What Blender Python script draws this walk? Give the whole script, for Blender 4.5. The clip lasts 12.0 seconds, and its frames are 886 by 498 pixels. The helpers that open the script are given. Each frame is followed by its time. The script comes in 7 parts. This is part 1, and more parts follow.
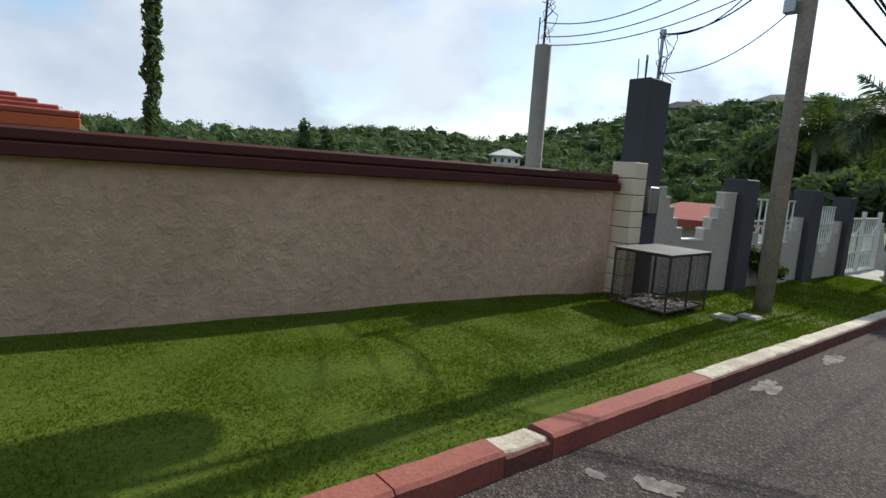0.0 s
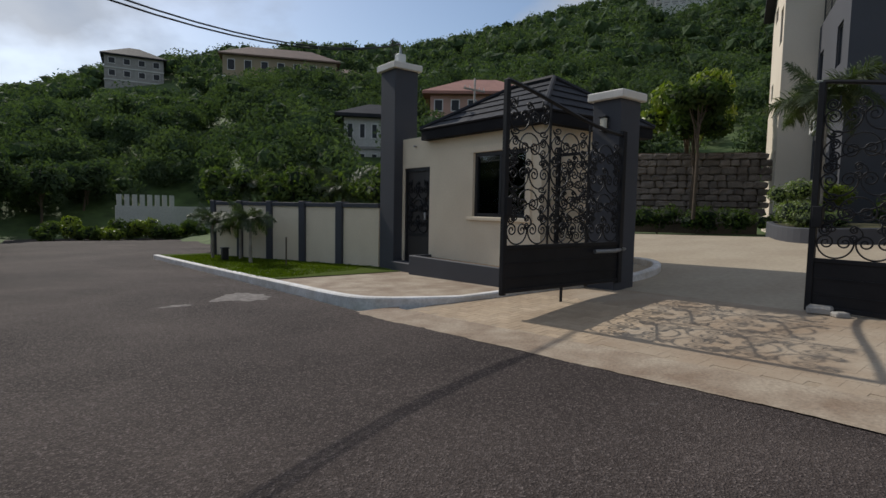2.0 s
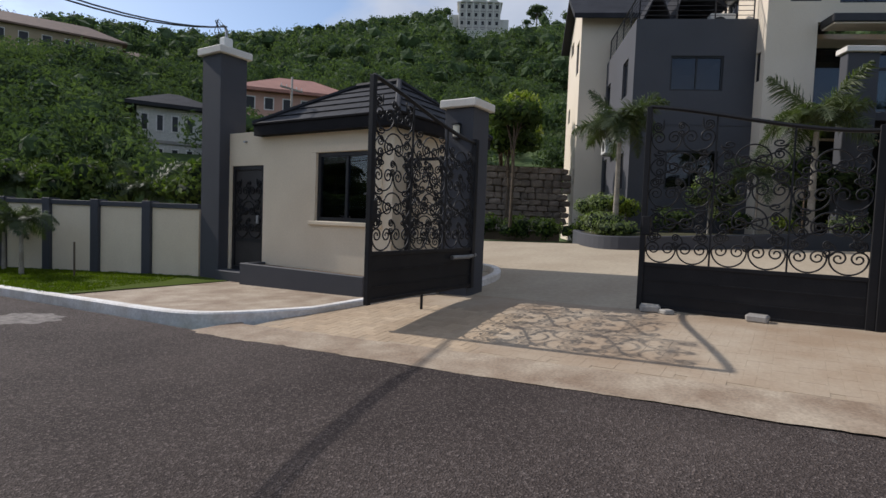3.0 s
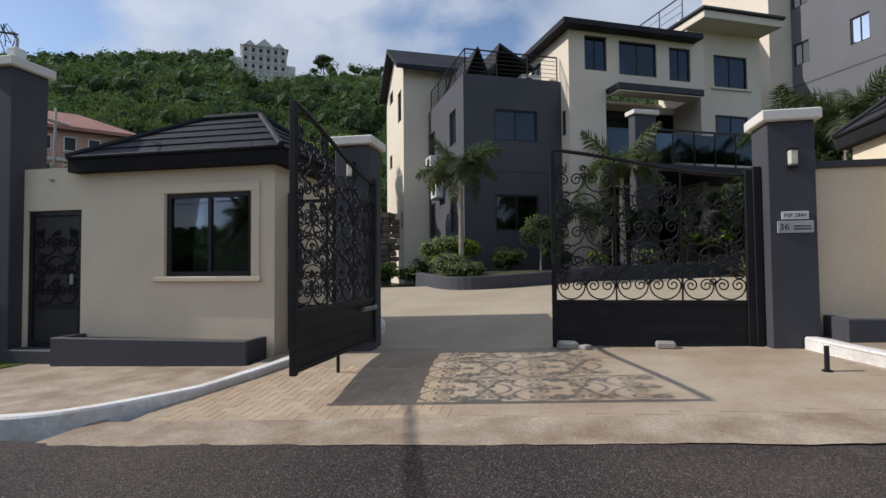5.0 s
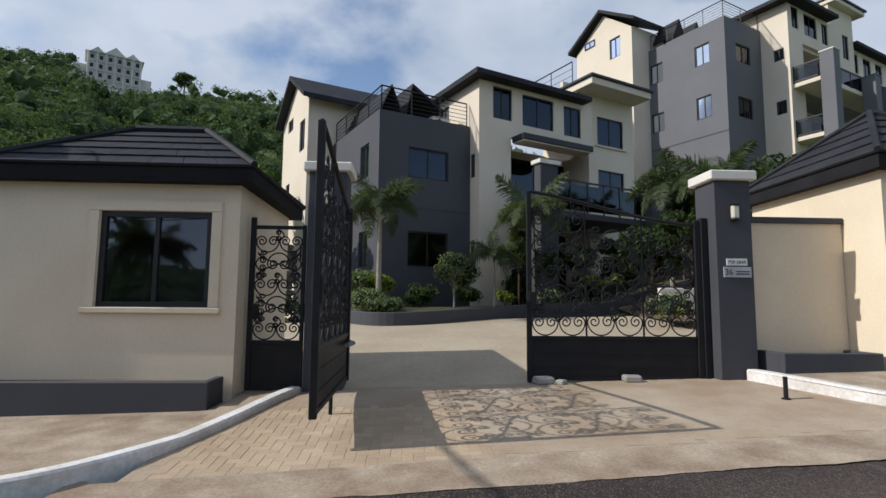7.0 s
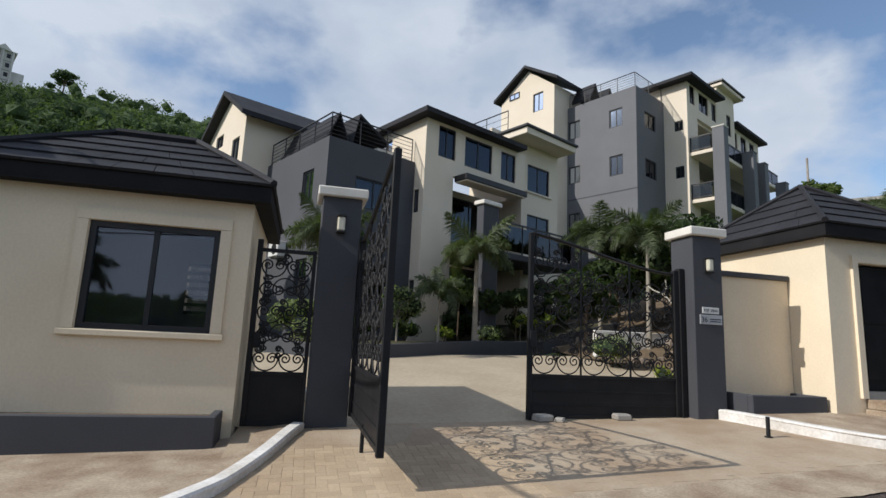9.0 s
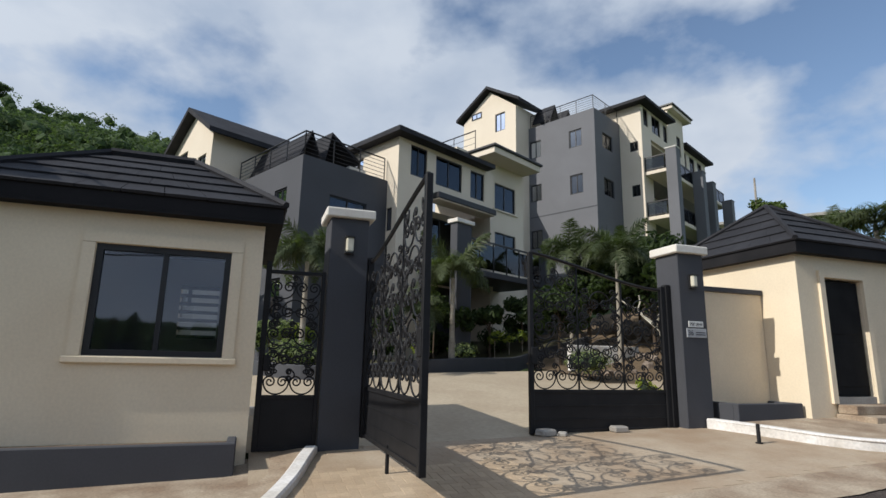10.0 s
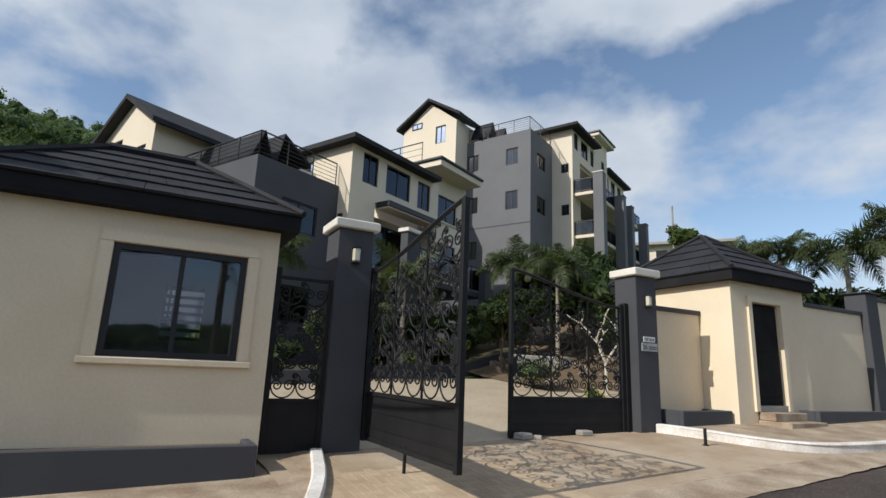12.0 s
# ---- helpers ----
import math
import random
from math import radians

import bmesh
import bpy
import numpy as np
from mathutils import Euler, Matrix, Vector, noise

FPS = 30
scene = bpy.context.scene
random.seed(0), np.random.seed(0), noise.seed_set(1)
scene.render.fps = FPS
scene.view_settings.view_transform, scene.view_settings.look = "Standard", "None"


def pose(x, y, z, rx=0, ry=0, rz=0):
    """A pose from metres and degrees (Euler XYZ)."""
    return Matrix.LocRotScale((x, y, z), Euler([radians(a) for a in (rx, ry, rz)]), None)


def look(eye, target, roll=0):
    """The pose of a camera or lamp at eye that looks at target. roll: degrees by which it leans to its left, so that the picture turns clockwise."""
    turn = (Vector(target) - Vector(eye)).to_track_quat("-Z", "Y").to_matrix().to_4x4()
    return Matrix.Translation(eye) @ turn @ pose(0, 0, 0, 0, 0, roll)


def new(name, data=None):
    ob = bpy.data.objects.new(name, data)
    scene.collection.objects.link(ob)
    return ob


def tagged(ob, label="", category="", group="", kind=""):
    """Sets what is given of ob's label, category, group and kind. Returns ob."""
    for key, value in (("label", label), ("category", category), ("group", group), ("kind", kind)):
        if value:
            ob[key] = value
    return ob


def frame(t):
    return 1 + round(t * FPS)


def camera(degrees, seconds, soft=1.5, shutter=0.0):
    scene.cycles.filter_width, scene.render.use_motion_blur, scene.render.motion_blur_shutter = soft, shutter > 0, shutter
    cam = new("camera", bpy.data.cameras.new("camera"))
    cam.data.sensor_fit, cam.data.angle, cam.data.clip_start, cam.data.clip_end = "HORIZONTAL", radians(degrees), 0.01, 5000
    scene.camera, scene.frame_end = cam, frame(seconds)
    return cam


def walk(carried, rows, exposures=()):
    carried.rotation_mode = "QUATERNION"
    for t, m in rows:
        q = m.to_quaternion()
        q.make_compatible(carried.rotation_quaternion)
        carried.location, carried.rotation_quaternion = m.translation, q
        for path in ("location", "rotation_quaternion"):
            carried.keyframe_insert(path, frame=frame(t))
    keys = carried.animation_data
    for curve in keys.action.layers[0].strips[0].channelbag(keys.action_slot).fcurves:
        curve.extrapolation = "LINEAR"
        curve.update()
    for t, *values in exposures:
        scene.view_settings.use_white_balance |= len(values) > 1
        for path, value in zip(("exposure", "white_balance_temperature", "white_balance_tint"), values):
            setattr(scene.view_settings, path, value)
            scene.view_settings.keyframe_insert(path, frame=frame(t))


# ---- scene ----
cam = camera(78.5, 12.0)
PATH = [
    (0, (0.155, -0.165, 1.373), (-1.37, 1.099, 1.098), 3.8),
    (0.5, (0.05, 0.118, 1.357), (-0.829, 1.898, 1.122), 3.5),
    (1, (-0.04, 0.259, 1.343), (-0.144, 2.25, 1.176), 4.4),
    (1.5, (-0.146, 0.548, 1.296), (0.537, 2.422, 1.152), 1.5),
    (2, (-0.213, 0.924, 1.31), (0.999, 2.509, 1.162), 1.1),
    (2.5, (-0.32, 1.293, 1.289), (1.224, 2.557, 1.164), 2.1),
    (3, (-0.354, 1.71, 1.262), (1.325, 2.792, 1.157), 2.2),
    (3.5, (-0.349, 2.168, 1.244), (1.463, 3.011, 1.16), 1.6),
    (3.7, (-0.337, 2.292, 1.247), (1.513, 3.049, 1.172), 1.4),
    (5.3, (-0.377, 3.759, 1.254), (1.595, 4.077, 1.35), -0.2),
    (5.5, (-0.379, 3.924, 1.255), (1.601, 4.186, 1.36), 0.3),
    (6, (-0.448, 4.298, 1.242), (1.546, 4.386, 1.368), 0.9),
    (6.5, (-0.378, 4.703, 1.24), (1.615, 4.684, 1.405), 0.8),
    (7, (-0.395, 5.127, 1.227), (1.591, 5.018, 1.433), 0.5),
    (7.2, (-0.387, 5.302, 1.229), (1.598, 5.177, 1.439), 0.6),
    (8.8, (-0.161, 6.58, 1.182), (1.771, 6.16, 1.484), 1.1),
    (9, (-0.168, 6.749, 1.19), (1.743, 6.266, 1.53), 2.6),
    (9.5, (-0.185, 7.133, 1.193), (1.688, 6.544, 1.573), 3.5),
    (10, (-0.1, 7.497, 1.185), (1.751, 6.856, 1.591), 1.2),
    (10.5, (-0.12, 7.873, 1.177), (1.678, 7.107, 1.604), 1.5),
    (11, (-0.104, 8.157, 1.166), (1.664, 7.329, 1.6), 1.3),
    (11.5, (-0.067, 8.463, 1.155), (1.67, 7.572, 1.591), 2.4),
    (12, (-0.083, 8.782, 1.157), (1.64, 7.865, 1.595), 2.3),
]
EXPOSURES = ((0, 0.34, 6450, 8), (0.5, 0.0, 6550, 7), (1, -0.24, 6600, 8), (1.5, -0.33, 6550, 9), (2, -0.43, 6450, 11), (2.5, -0.25, 6400, 13), (3, -0.04, 6350, 14), (3.5, -0.03, 6350, 14), (5.5, 0.0, 6250, 12), (9, 0.07, 6350, 10), (12, 0.08, 6500, 9))
walk(cam, [(t, look(eye, target, roll)) for t, eye, target, roll in PATH], EXPOSURES)

# ---- world, sun, exposure ----
SUN = Vector((-0.075, 1.0, 0.745)).normalized()


def make_world():
    w = bpy.data.worlds.new("sky")
    scene.world = w
    w.use_nodes = True
    nt = w.node_tree
    nt.nodes.clear()
    out = nt.nodes.new("ShaderNodeOutputWorld")
    bg = nt.nodes.new("ShaderNodeBackground")
    sky = nt.nodes.new("ShaderNodeTexSky")
    sky.sky_type = "NISHITA"
    sky.sun_disc = False
    sky.sun_elevation = math.asin(SUN.z)
    sky.sun_rotation = math.atan2(SUN.x, SUN.y)
    sky.air_density = 1.0
    sky.dust_density = 0.6
    co = nt.nodes.new("ShaderNodeTexCoord")
    mp = nt.nodes.new("ShaderNodeMapping")
    mp.inputs["Scale"].default_value = (1.0, 1.0, 1.7)
    mp.inputs["Location"].default_value = (0.9, 0.55, 0.3)
    n1 = nt.nodes.new("ShaderNodeTexNoise")
    n1.inputs["Scale"].default_value = 1.9
    n1.inputs["Detail"].default_value = 9.0
    n1.inputs["Roughness"].default_value = 0.52
    n1.inputs["Distortion"].default_value = 0.0
    r1 = nt.nodes.new("ShaderNodeValToRGB")
    r1.color_ramp.elements[0].position = 0.43
    r1.color_ramp.elements[1].position = 0.52
    n2 = nt.nodes.new("ShaderNodeTexNoise")
    n2.inputs["Scale"].default_value = 4.0
    n2.inputs["Detail"].default_value = 6.0
    r2 = nt.nodes.new("ShaderNodeValToRGB")
    r2.color_ramp.elements[0].position = 0.35
    r2.color_ramp.elements[0].color = (4.4, 5.2, 6.5, 1)
    r2.color_ramp.elements[1].position = 0.62
    r2.color_ramp.elements[1].color = (6.3, 6.9, 7.8, 1)
    mix = nt.nodes.new("ShaderNodeMix")
    mix.data_type = "RGBA"
    ln = nt.links.new
    ln(co.outputs["Generated"], mp.inputs["Vector"])
    ln(mp.outputs["Vector"], n1.inputs["Vector"])
    ln(mp.outputs["Vector"], n2.inputs["Vector"])
    ln(n1.outputs["Fac"], r1.inputs["Fac"])
    ln(n2.outputs["Fac"], r2.inputs["Fac"])
    ln(r1.outputs["Color"], mix.inputs["Factor"])
    deep = nt.nodes.new("ShaderNodeVectorMath")
    deep.operation = "SCALE"
    deep.inputs["Scale"].default_value = 1.5
    ln(sky.outputs["Color"], deep.inputs[0])
    ln(deep.outputs["Vector"], mix.inputs["A"])
    dot = nt.nodes.new("ShaderNodeVectorMath")
    dot.operation = "DOT_PRODUCT"
    dot.inputs[1].default_value = SUN[:]
    glow = nt.nodes.new("ShaderNodeMapRange")
    glow.interpolation_type = "SMOOTHSTEP"
    glow.inputs["From Min"].default_value, glow.inputs["From Max"].default_value = 0.35, 1.0
    glow.inputs["To Min"].default_value, glow.inputs["To Max"].default_value = 1.0, 1.22
    bright = nt.nodes.new("ShaderNodeVectorMath")
    bright.operation = "SCALE"
    ln(co.outputs["Generated"], dot.inputs[0])
    ln(dot.outputs["Value"], glow.inputs["Value"])
    ln(r2.outputs["Color"], bright.inputs[0])
    ln(glow.outputs["Result"], bright.inputs["Scale"])
    ln(bright.outputs["Vector"], mix.inputs["B"])
    ln(mix.outputs["Result"], bg.inputs["Color"])
    bg.inputs["Strength"].default_value = 0.092
    ln(bg.outputs["Background"], out.inputs["Surface"])


make_world()
sun_data = bpy.data.lights.new("sun", "SUN")
sun_data.energy = 3.85
sun_data.angle = radians(0.45)
sun_data.color = (1.0, 0.95, 0.86)
sun = new("sun", sun_data)
sun.matrix_world = look((SUN * 40)[:], (0, 0, 0))

# ---- materials ----
MATS = {}


def base_nodes(name):
    m = bpy.data.materials.new(name)
    m.use_nodes = True
    nt = m.node_tree
    p = nt.nodes["Principled BSDF"]
    return m, nt, p


def noise_node(nt, scale, detail=4.0, rough=0.55):
    geo = nt.nodes.new("ShaderNodeNewGeometry")
    n = nt.nodes.new("ShaderNodeTexNoise")
    n.inputs["Scale"].default_value = scale
    n.inputs["Detail"].default_value = detail
    n.inputs["Roughness"].default_value = rough
    nt.links.new(geo.outputs["Position"], n.inputs["Vector"])
    return n


def ramp(nt, src, p0, c0, p1, c1):
    r = nt.nodes.new("ShaderNodeValToRGB")
    r.color_ramp.elements[0].position, r.color_ramp.elements[0].color = p0, (*c0, 1)
    r.color_ramp.elements[1].position, r.color_ramp.elements[1].color = p1, (*c1, 1)
    nt.links.new(src, r.inputs["Fac"])
    return r.outputs["Color"]


def mixc(nt, fac, a, b, mode="MIX"):
    m = nt.nodes.new("ShaderNodeMix")
    m.data_type, m.blend_type = "RGBA", mode
    for key, v in (("Factor", fac), ("A", a), ("B", b)):
        if isinstance(v, (int, float)):
            m.inputs[key].default_value = v
        elif isinstance(v, tuple):
            m.inputs[key].default_value = (*v, 1)
        else:
            nt.links.new(v, m.inputs[key])
    return m.outputs["Result"]


def mat(name, col, col2=None, scale=1.5, fine=40.0, rough=0.7, bump=0.2, metal=0.0, speck=0.12, dist=0.004, vary=0.0, spec=0.4):
    """A surface with broad patches between two tones, fine grain and relief."""
    if name in MATS:
        return MATS[name]
    m, nt, p = base_nodes(name)
    col2 = col2 or tuple(c * 0.8 for c in col)
    broad = noise_node(nt, scale, 5.0)
    c = ramp(nt, broad.outputs["Fac"], 0.35, col2, 0.65, col)
    grain = noise_node(nt, fine, 3.0)
    lo, hi = 1 - speck, 1 + speck
    c = mixc(nt, 1.0, c, ramp(nt, grain.outputs["Fac"], 0.3, (lo, lo, lo), 0.7, (hi, hi, hi)), "MULTIPLY")
    if vary:
        info = nt.nodes.new("ShaderNodeObjectInfo")
        c = mixc(nt, 1.0, c, ramp(nt, info.outputs["Random"], 0.0, (1 - vary,) * 3, 1.0, (1 + vary,) * 3), "MULTIPLY")
    nt.links.new(c, p.inputs["Base Color"])
    r = nt.nodes.new("ShaderNodeMapRange")
    r.inputs["To Min"].default_value, r.inputs["To Max"].default_value = max(0.02, rough - 0.08), min(1.0, rough + 0.08)
    nt.links.new(broad.outputs["Fac"], r.inputs["Value"])
    nt.links.new(r.outputs["Result"], p.inputs["Roughness"])
    p.inputs["Metallic"].default_value = metal
    p.inputs["Specular IOR Level"].default_value = spec
    if bump:
        b = nt.nodes.new("ShaderNodeBump")
        b.inputs["Strength"].default_value, b.inputs["Distance"].default_value = bump, dist
        nt.links.new(grain.outputs["Fac"], b.inputs["Height"])
        nt.links.new(b.outputs["Normal"], p.inputs["Normal"])
    MATS[name] = m
    return m


def leaf_mat(name, a, b, gloss=0.45, islands=True, spec=0.3):
    """Leaves: tone varies from leaf to leaf, and light passes through."""
    if name in MATS:
        return MATS[name]
    m, nt, p = base_nodes(name)
    geo = nt.nodes.new("ShaderNodeNewGeometry")
    info = nt.nodes.new("ShaderNodeObjectInfo")
    broad = noise_node(nt, 0.15, 3.0)
    c = ramp(nt, geo.outputs["Random Per Island"] if islands else info.outputs["Random"], 0.0, a, 1.0, b)
    c = mixc(nt, 1.0, c, ramp(nt, broad.outputs["Fac"], 0.3, (0.65, 0.7, 0.65), 0.7, (1.25, 1.2, 1.0)), "MULTIPLY")
    nt.links.new(c, p.inputs["Base Color"])
    p.inputs["Roughness"].default_value = gloss
    p.inputs["Specular IOR Level"].default_value = spec
    out = nt.nodes["Material Output"]
    tr = nt.nodes.new("ShaderNodeBsdfTranslucent")
    nt.links.new(mixc(nt, 1.0, c, (1.3, 1.6, 0.5), "MULTIPLY"), tr.inputs["Color"])
    ms = nt.nodes.new("ShaderNodeMixShader")
    ms.inputs["Fac"].default_value = 0.3
    nt.links.new(p.outputs["BSDF"], ms.inputs[1])
    nt.links.new(tr.outputs["BSDF"], ms.inputs[2])
    nt.links.new(ms.outputs["Shader"], out.inputs["Surface"])
    MATS[name] = m
    return m


def glass_mat(name, tint, rough=0.02, ior=2.3):
    if name in MATS:
        return MATS[name]
    m, nt, p = base_nodes(name)
    out = nt.nodes["Material Output"]
    t = nt.nodes.new("ShaderNodeBsdfTransparent")
    t.inputs["Color"].default_value = (*tint, 1)
    g = nt.nodes.new("ShaderNodeBsdfGlossy")
    g.inputs["Roughness"].default_value = rough
    g.inputs["Color"].default_value = (0.85, 0.9, 1.0, 1)
    f = nt.nodes.new("ShaderNodeFresnel")
    f.inputs["IOR"].default_value = ior
    ms = nt.nodes.new("ShaderNodeMixShader")
    nt.links.new(f.outputs["Fac"], ms.inputs["Fac"])
    nt.links.new(t.outputs["BSDF"], ms.inputs[1])
    nt.links.new(g.outputs["BSDF"], ms.inputs[2])
    nt.links.new(ms.outputs["Shader"], out.inputs["Surface"])
    MATS[name] = m
    return m


def asphalt_mat():
    m, nt, p = base_nodes("worn asphalt")
    broad = noise_node(nt, 0.35, 6.0, 0.6)
    c = ramp(nt, broad.outputs["Fac"], 0.33, (0.036, 0.027, 0.0245), 0.68, (0.084, 0.066, 0.058))
    geo = nt.nodes.new("ShaderNodeNewGeometry")
    vor = nt.nodes.new("ShaderNodeTexVoronoi")
    vor.inputs["Scale"].default_value = 92.0
    nt.links.new(geo.outputs["Position"], vor.inputs["Vector"])
    sep = nt.nodes.new("ShaderNodeSeparateColor")
    nt.links.new(vor.outputs["Color"], sep.inputs["Color"])
    c = mixc(nt, ramp(nt, sep.outputs["Red"], 0.66, (0, 0, 0), 1.0, (0.6, 0.6, 0.6)), c, (0.20, 0.165, 0.15))
    c = mixc(nt, 1.0, c, ramp(nt, sep.outputs["Green"], 0.0, (0.74,) * 3, 1.0, (1.22,) * 3), "MULTIPLY")
    mott = noise_node(nt, 22.0, 6.0, 0.75)
    c = mixc(nt, 1.0, c, ramp(nt, mott.outputs["Fac"], 0.3, (0.7,) * 3, 0.7, (1.28,) * 3), "MULTIPLY")
    worn = noise_node(nt, 2.2, 8.0, 0.7)
    c = mixc(nt, ramp(nt, worn.outputs["Fac"], 0.66, (0, 0, 0), 0.72, (0.4, 0.4, 0.4)), c, (0.2, 0.18, 0.165))
    nt.links.new(c, p.inputs["Base Color"])
    p.inputs["Roughness"].default_value = 0.9
    p.inputs["Specular IOR Level"].default_value = 0.2
    b = nt.nodes.new("ShaderNodeBump")
    b.inputs["Strength"].default_value, b.inputs["Distance"].default_value = 0.9, 0.009
    nt.links.new(vor.outputs["Distance"], b.inputs["Height"])
    nt.links.new(b.outputs["Normal"], p.inputs["Normal"])
    MATS["asphalt"] = m
    return m


def stucco_mat():
    m, nt, p = base_nodes("rough-cast stucco")
    broad = noise_node(nt, 0.8, 6.0)
    c = ramp(nt, broad.outputs["Fac"], 0.3, (0.62, 0.435, 0.30), 0.7, (0.78, 0.555, 0.40))
    mid = noise_node(nt, 8.0, 7.0, 0.7)
    c = mixc(nt, 1.0, c, ramp(nt, mid.outputs["Fac"], 0.3, (0.82,) * 3, 0.7, (1.12,) * 3), "MULTIPLY")
    nt.links.new(c, p.inputs["Base Color"])
    p.inputs["Roughness"].default_value = 0.9
    b = nt.nodes.new("ShaderNodeBump")
    b.inputs["Strength"].default_value, b.inputs["Distance"].default_value = 1.0, 0.075
    nt.links.new(mid.outputs["Fac"], b.inputs["Height"])
    nt.links.new(b.outputs["Normal"], p.inputs["Normal"])
    MATS["stucco"] = m
    return m


ASPHALT = asphalt_mat()
STUCCO = stucco_mat()
CREAM = mat("cream wall paint", (0.78, 0.67, 0.505), (0.71, 0.60, 0.445), 0.7, 30, 0.8, 0.2, speck=0.04)
CREAM_HI = mat("cream building paint", (0.75, 0.66, 0.54), (0.70, 0.61, 0.49), 0.4, 30, 0.8, 0.1, speck=0.03)
CHAR = mat("charcoal wall paint", (0.064, 0.066, 0.076), (0.052, 0.054, 0.063), 0.8, 50, 0.75, 0.15, speck=0.06)
SLATE_DEEP = mat("deep slate building paint", (0.075, 0.077, 0.089), (0.063, 0.065, 0.075), 0.5, 30, 0.75, 0.1, speck=0.04)
SLATE = mat("slate grey building paint", (0.148, 0.15, 0.164), (0.128, 0.13, 0.142), 0.5, 30, 0.75, 0.1, speck=0.04)
IRON = mat("black painted iron", (0.013, 0.013, 0.015), (0.018, 0.018, 0.02), 3, 80, 0.5, 0.1, speck=0.2, spec=0.22)
TRIMDK = mat("black window frame", (0.014, 0.014, 0.017), (0.02, 0.02, 0.022), 3, 60, 0.4, 0.05)
ROOF = mat("dark metal roof tile", (0.024, 0.024, 0.028), (0.034, 0.034, 0.039), 1.2, 90, 0.7, 0.25, speck=0.25, vary=0.12, spec=0.15)
FASCIA = mat("matt black eave board", (0.016, 0.016, 0.018), (0.022, 0.021, 0.023), 2, 60, 0.85, 0.1, speck=0.15, spec=0.12)
WHITE = mat("white painted concrete", (0.78, 0.76, 0.74), (0.60, 0.56, 0.51), 2.6, 25, 0.75, 0.35, speck=0.12)
CAPW = mat("white pillar cap paint", (0.74, 0.71, 0.65), (0.66, 0.62, 0.56), 2.0, 45, 0.7, 0.15, speck=0.05)
REDKERB = mat("worn red kerb paint", (0.27, 0.085, 0.06), (0.215, 0.06, 0.045), 2.6, 45, 0.8, 0.4, speck=0.18, dist=0.006)
DULLRED = mat("dirty red kerb face", (0.15, 0.05, 0.04), (0.095, 0.05, 0.04), 3.5, 40, 0.85, 0.5, speck=0.25, dist=0.008)
PALEKERB = mat("bare kerb concrete", (0.52, 0.47, 0.37), (0.34, 0.29, 0.22), 3.0, 35, 0.85, 0.5, speck=0.2, dist=0.01)
CONC = mat("stained concrete", (0.41, 0.335, 0.25), (0.245, 0.175, 0.12), 2.1, 38, 0.85, 0.4, speck=0.2)
CONCG = mat("grey concrete", (0.36, 0.34, 0.31), (0.28, 0.26, 0.24), 1.2, 35, 0.85, 0.3, speck=0.1)
PAVER = mat("tan clay paver", (0.46, 0.355, 0.245), (0.38, 0.28, 0.185), 0.9, 45, 0.88, 0.25, speck=0.08, vary=0.09)
COURT = mat("buff court paving", (0.43, 0.36, 0.265), (0.37, 0.30, 0.215), 0.8, 12, 0.85, 0.35, speck=0.09, dist=0.01)
EARTH = mat("dry earth", (0.17, 0.12, 0.075), (0.11, 0.08, 0.05), 1.2, 25, 0.95, 0.6, speck=0.25, dist=0.02)
SOILGR = mat("turf", (0.076, 0.102, 0.015), (0.056, 0.082, 0.012), 0.9, 30, 0.95, 0.45, speck=0.2, dist=0.015, spec=0.05)
BLADE = leaf_mat("grass blade", (0.080, 0.116, 0.014), (0.124, 0.156, 0.020), 0.95, spec=0.02)
BEDSOIL = mat("planted bed soil", (0.085, 0.08, 0.035), (0.05, 0.045, 0.025), 1.4, 22, 0.95, 0.6, speck=0.3, dist=0.02)
HILLG = mat("wooded hill ground", (0.055, 0.085, 0.025), (0.085, 0.13, 0.035), 0.05, 0.8, 0.95, 0.5, speck=0.35, dist=0.3)
# greens pulled towards blue-grey, so distance haze is mixed into the leaf colour
LEAF_HAZE = leaf_mat("tree leaves with haze in the colour", (0.066, 0.092, 0.062), (0.112, 0.146, 0.094), 0.95, spec=0.03)
# dark foliage, its green lowered further to stand for shade among the plants
LEAF_DARK = leaf_mat("dark leaves deepened for shade", (0.026, 0.042, 0.018), (0.056, 0.082, 0.034), 0.55, spec=0.15)
LEAF_BUSH = leaf_mat("shrub leaves", (0.055, 0.085, 0.03), (0.12, 0.155, 0.06), 0.7, spec=0.1)
LEAF_LIGHT = leaf_mat("yellow-green shrub leaves", (0.13, 0.18, 0.03), (0.24, 0.27, 0.05), 0.45)
LEAF_GREY = leaf_mat("grey-green clipped leaves", (0.15, 0.19, 0.09), (0.25, 0.29, 0.15), 0.5)
FROND = leaf_mat("palm frond", (0.052, 0.070, 0.040), (0.098, 0.120, 0.068), 0.5, spec=0.25)
BARK = mat("grey palm bark", (0.34, 0.31, 0.26), (0.24, 0.21, 0.17), 4, 30, 0.9, 0.5, speck=0.2, dist=0.01)
BROWNBARK = mat("brown bark", (0.13, 0.095, 0.065), (0.09, 0.065, 0.045), 4, 30, 0.9, 0.6, speck=0.25, dist=0.01)
WOODPOLE = mat("weathered pole timber", (0.36, 0.32, 0.28), (0.27, 0.24, 0.21), 3, 25, 0.9, 0.5, speck=0.2)
COPING = mat("dark red coping paint", (0.085, 0.022, 0.02), (0.065, 0.018, 0.016), 1.5, 40, 0.8, 0.2, speck=0.1)
CABLE = mat("black cable", (0.012, 0.012, 0.013), None, 2, 20, 0.5, 0)
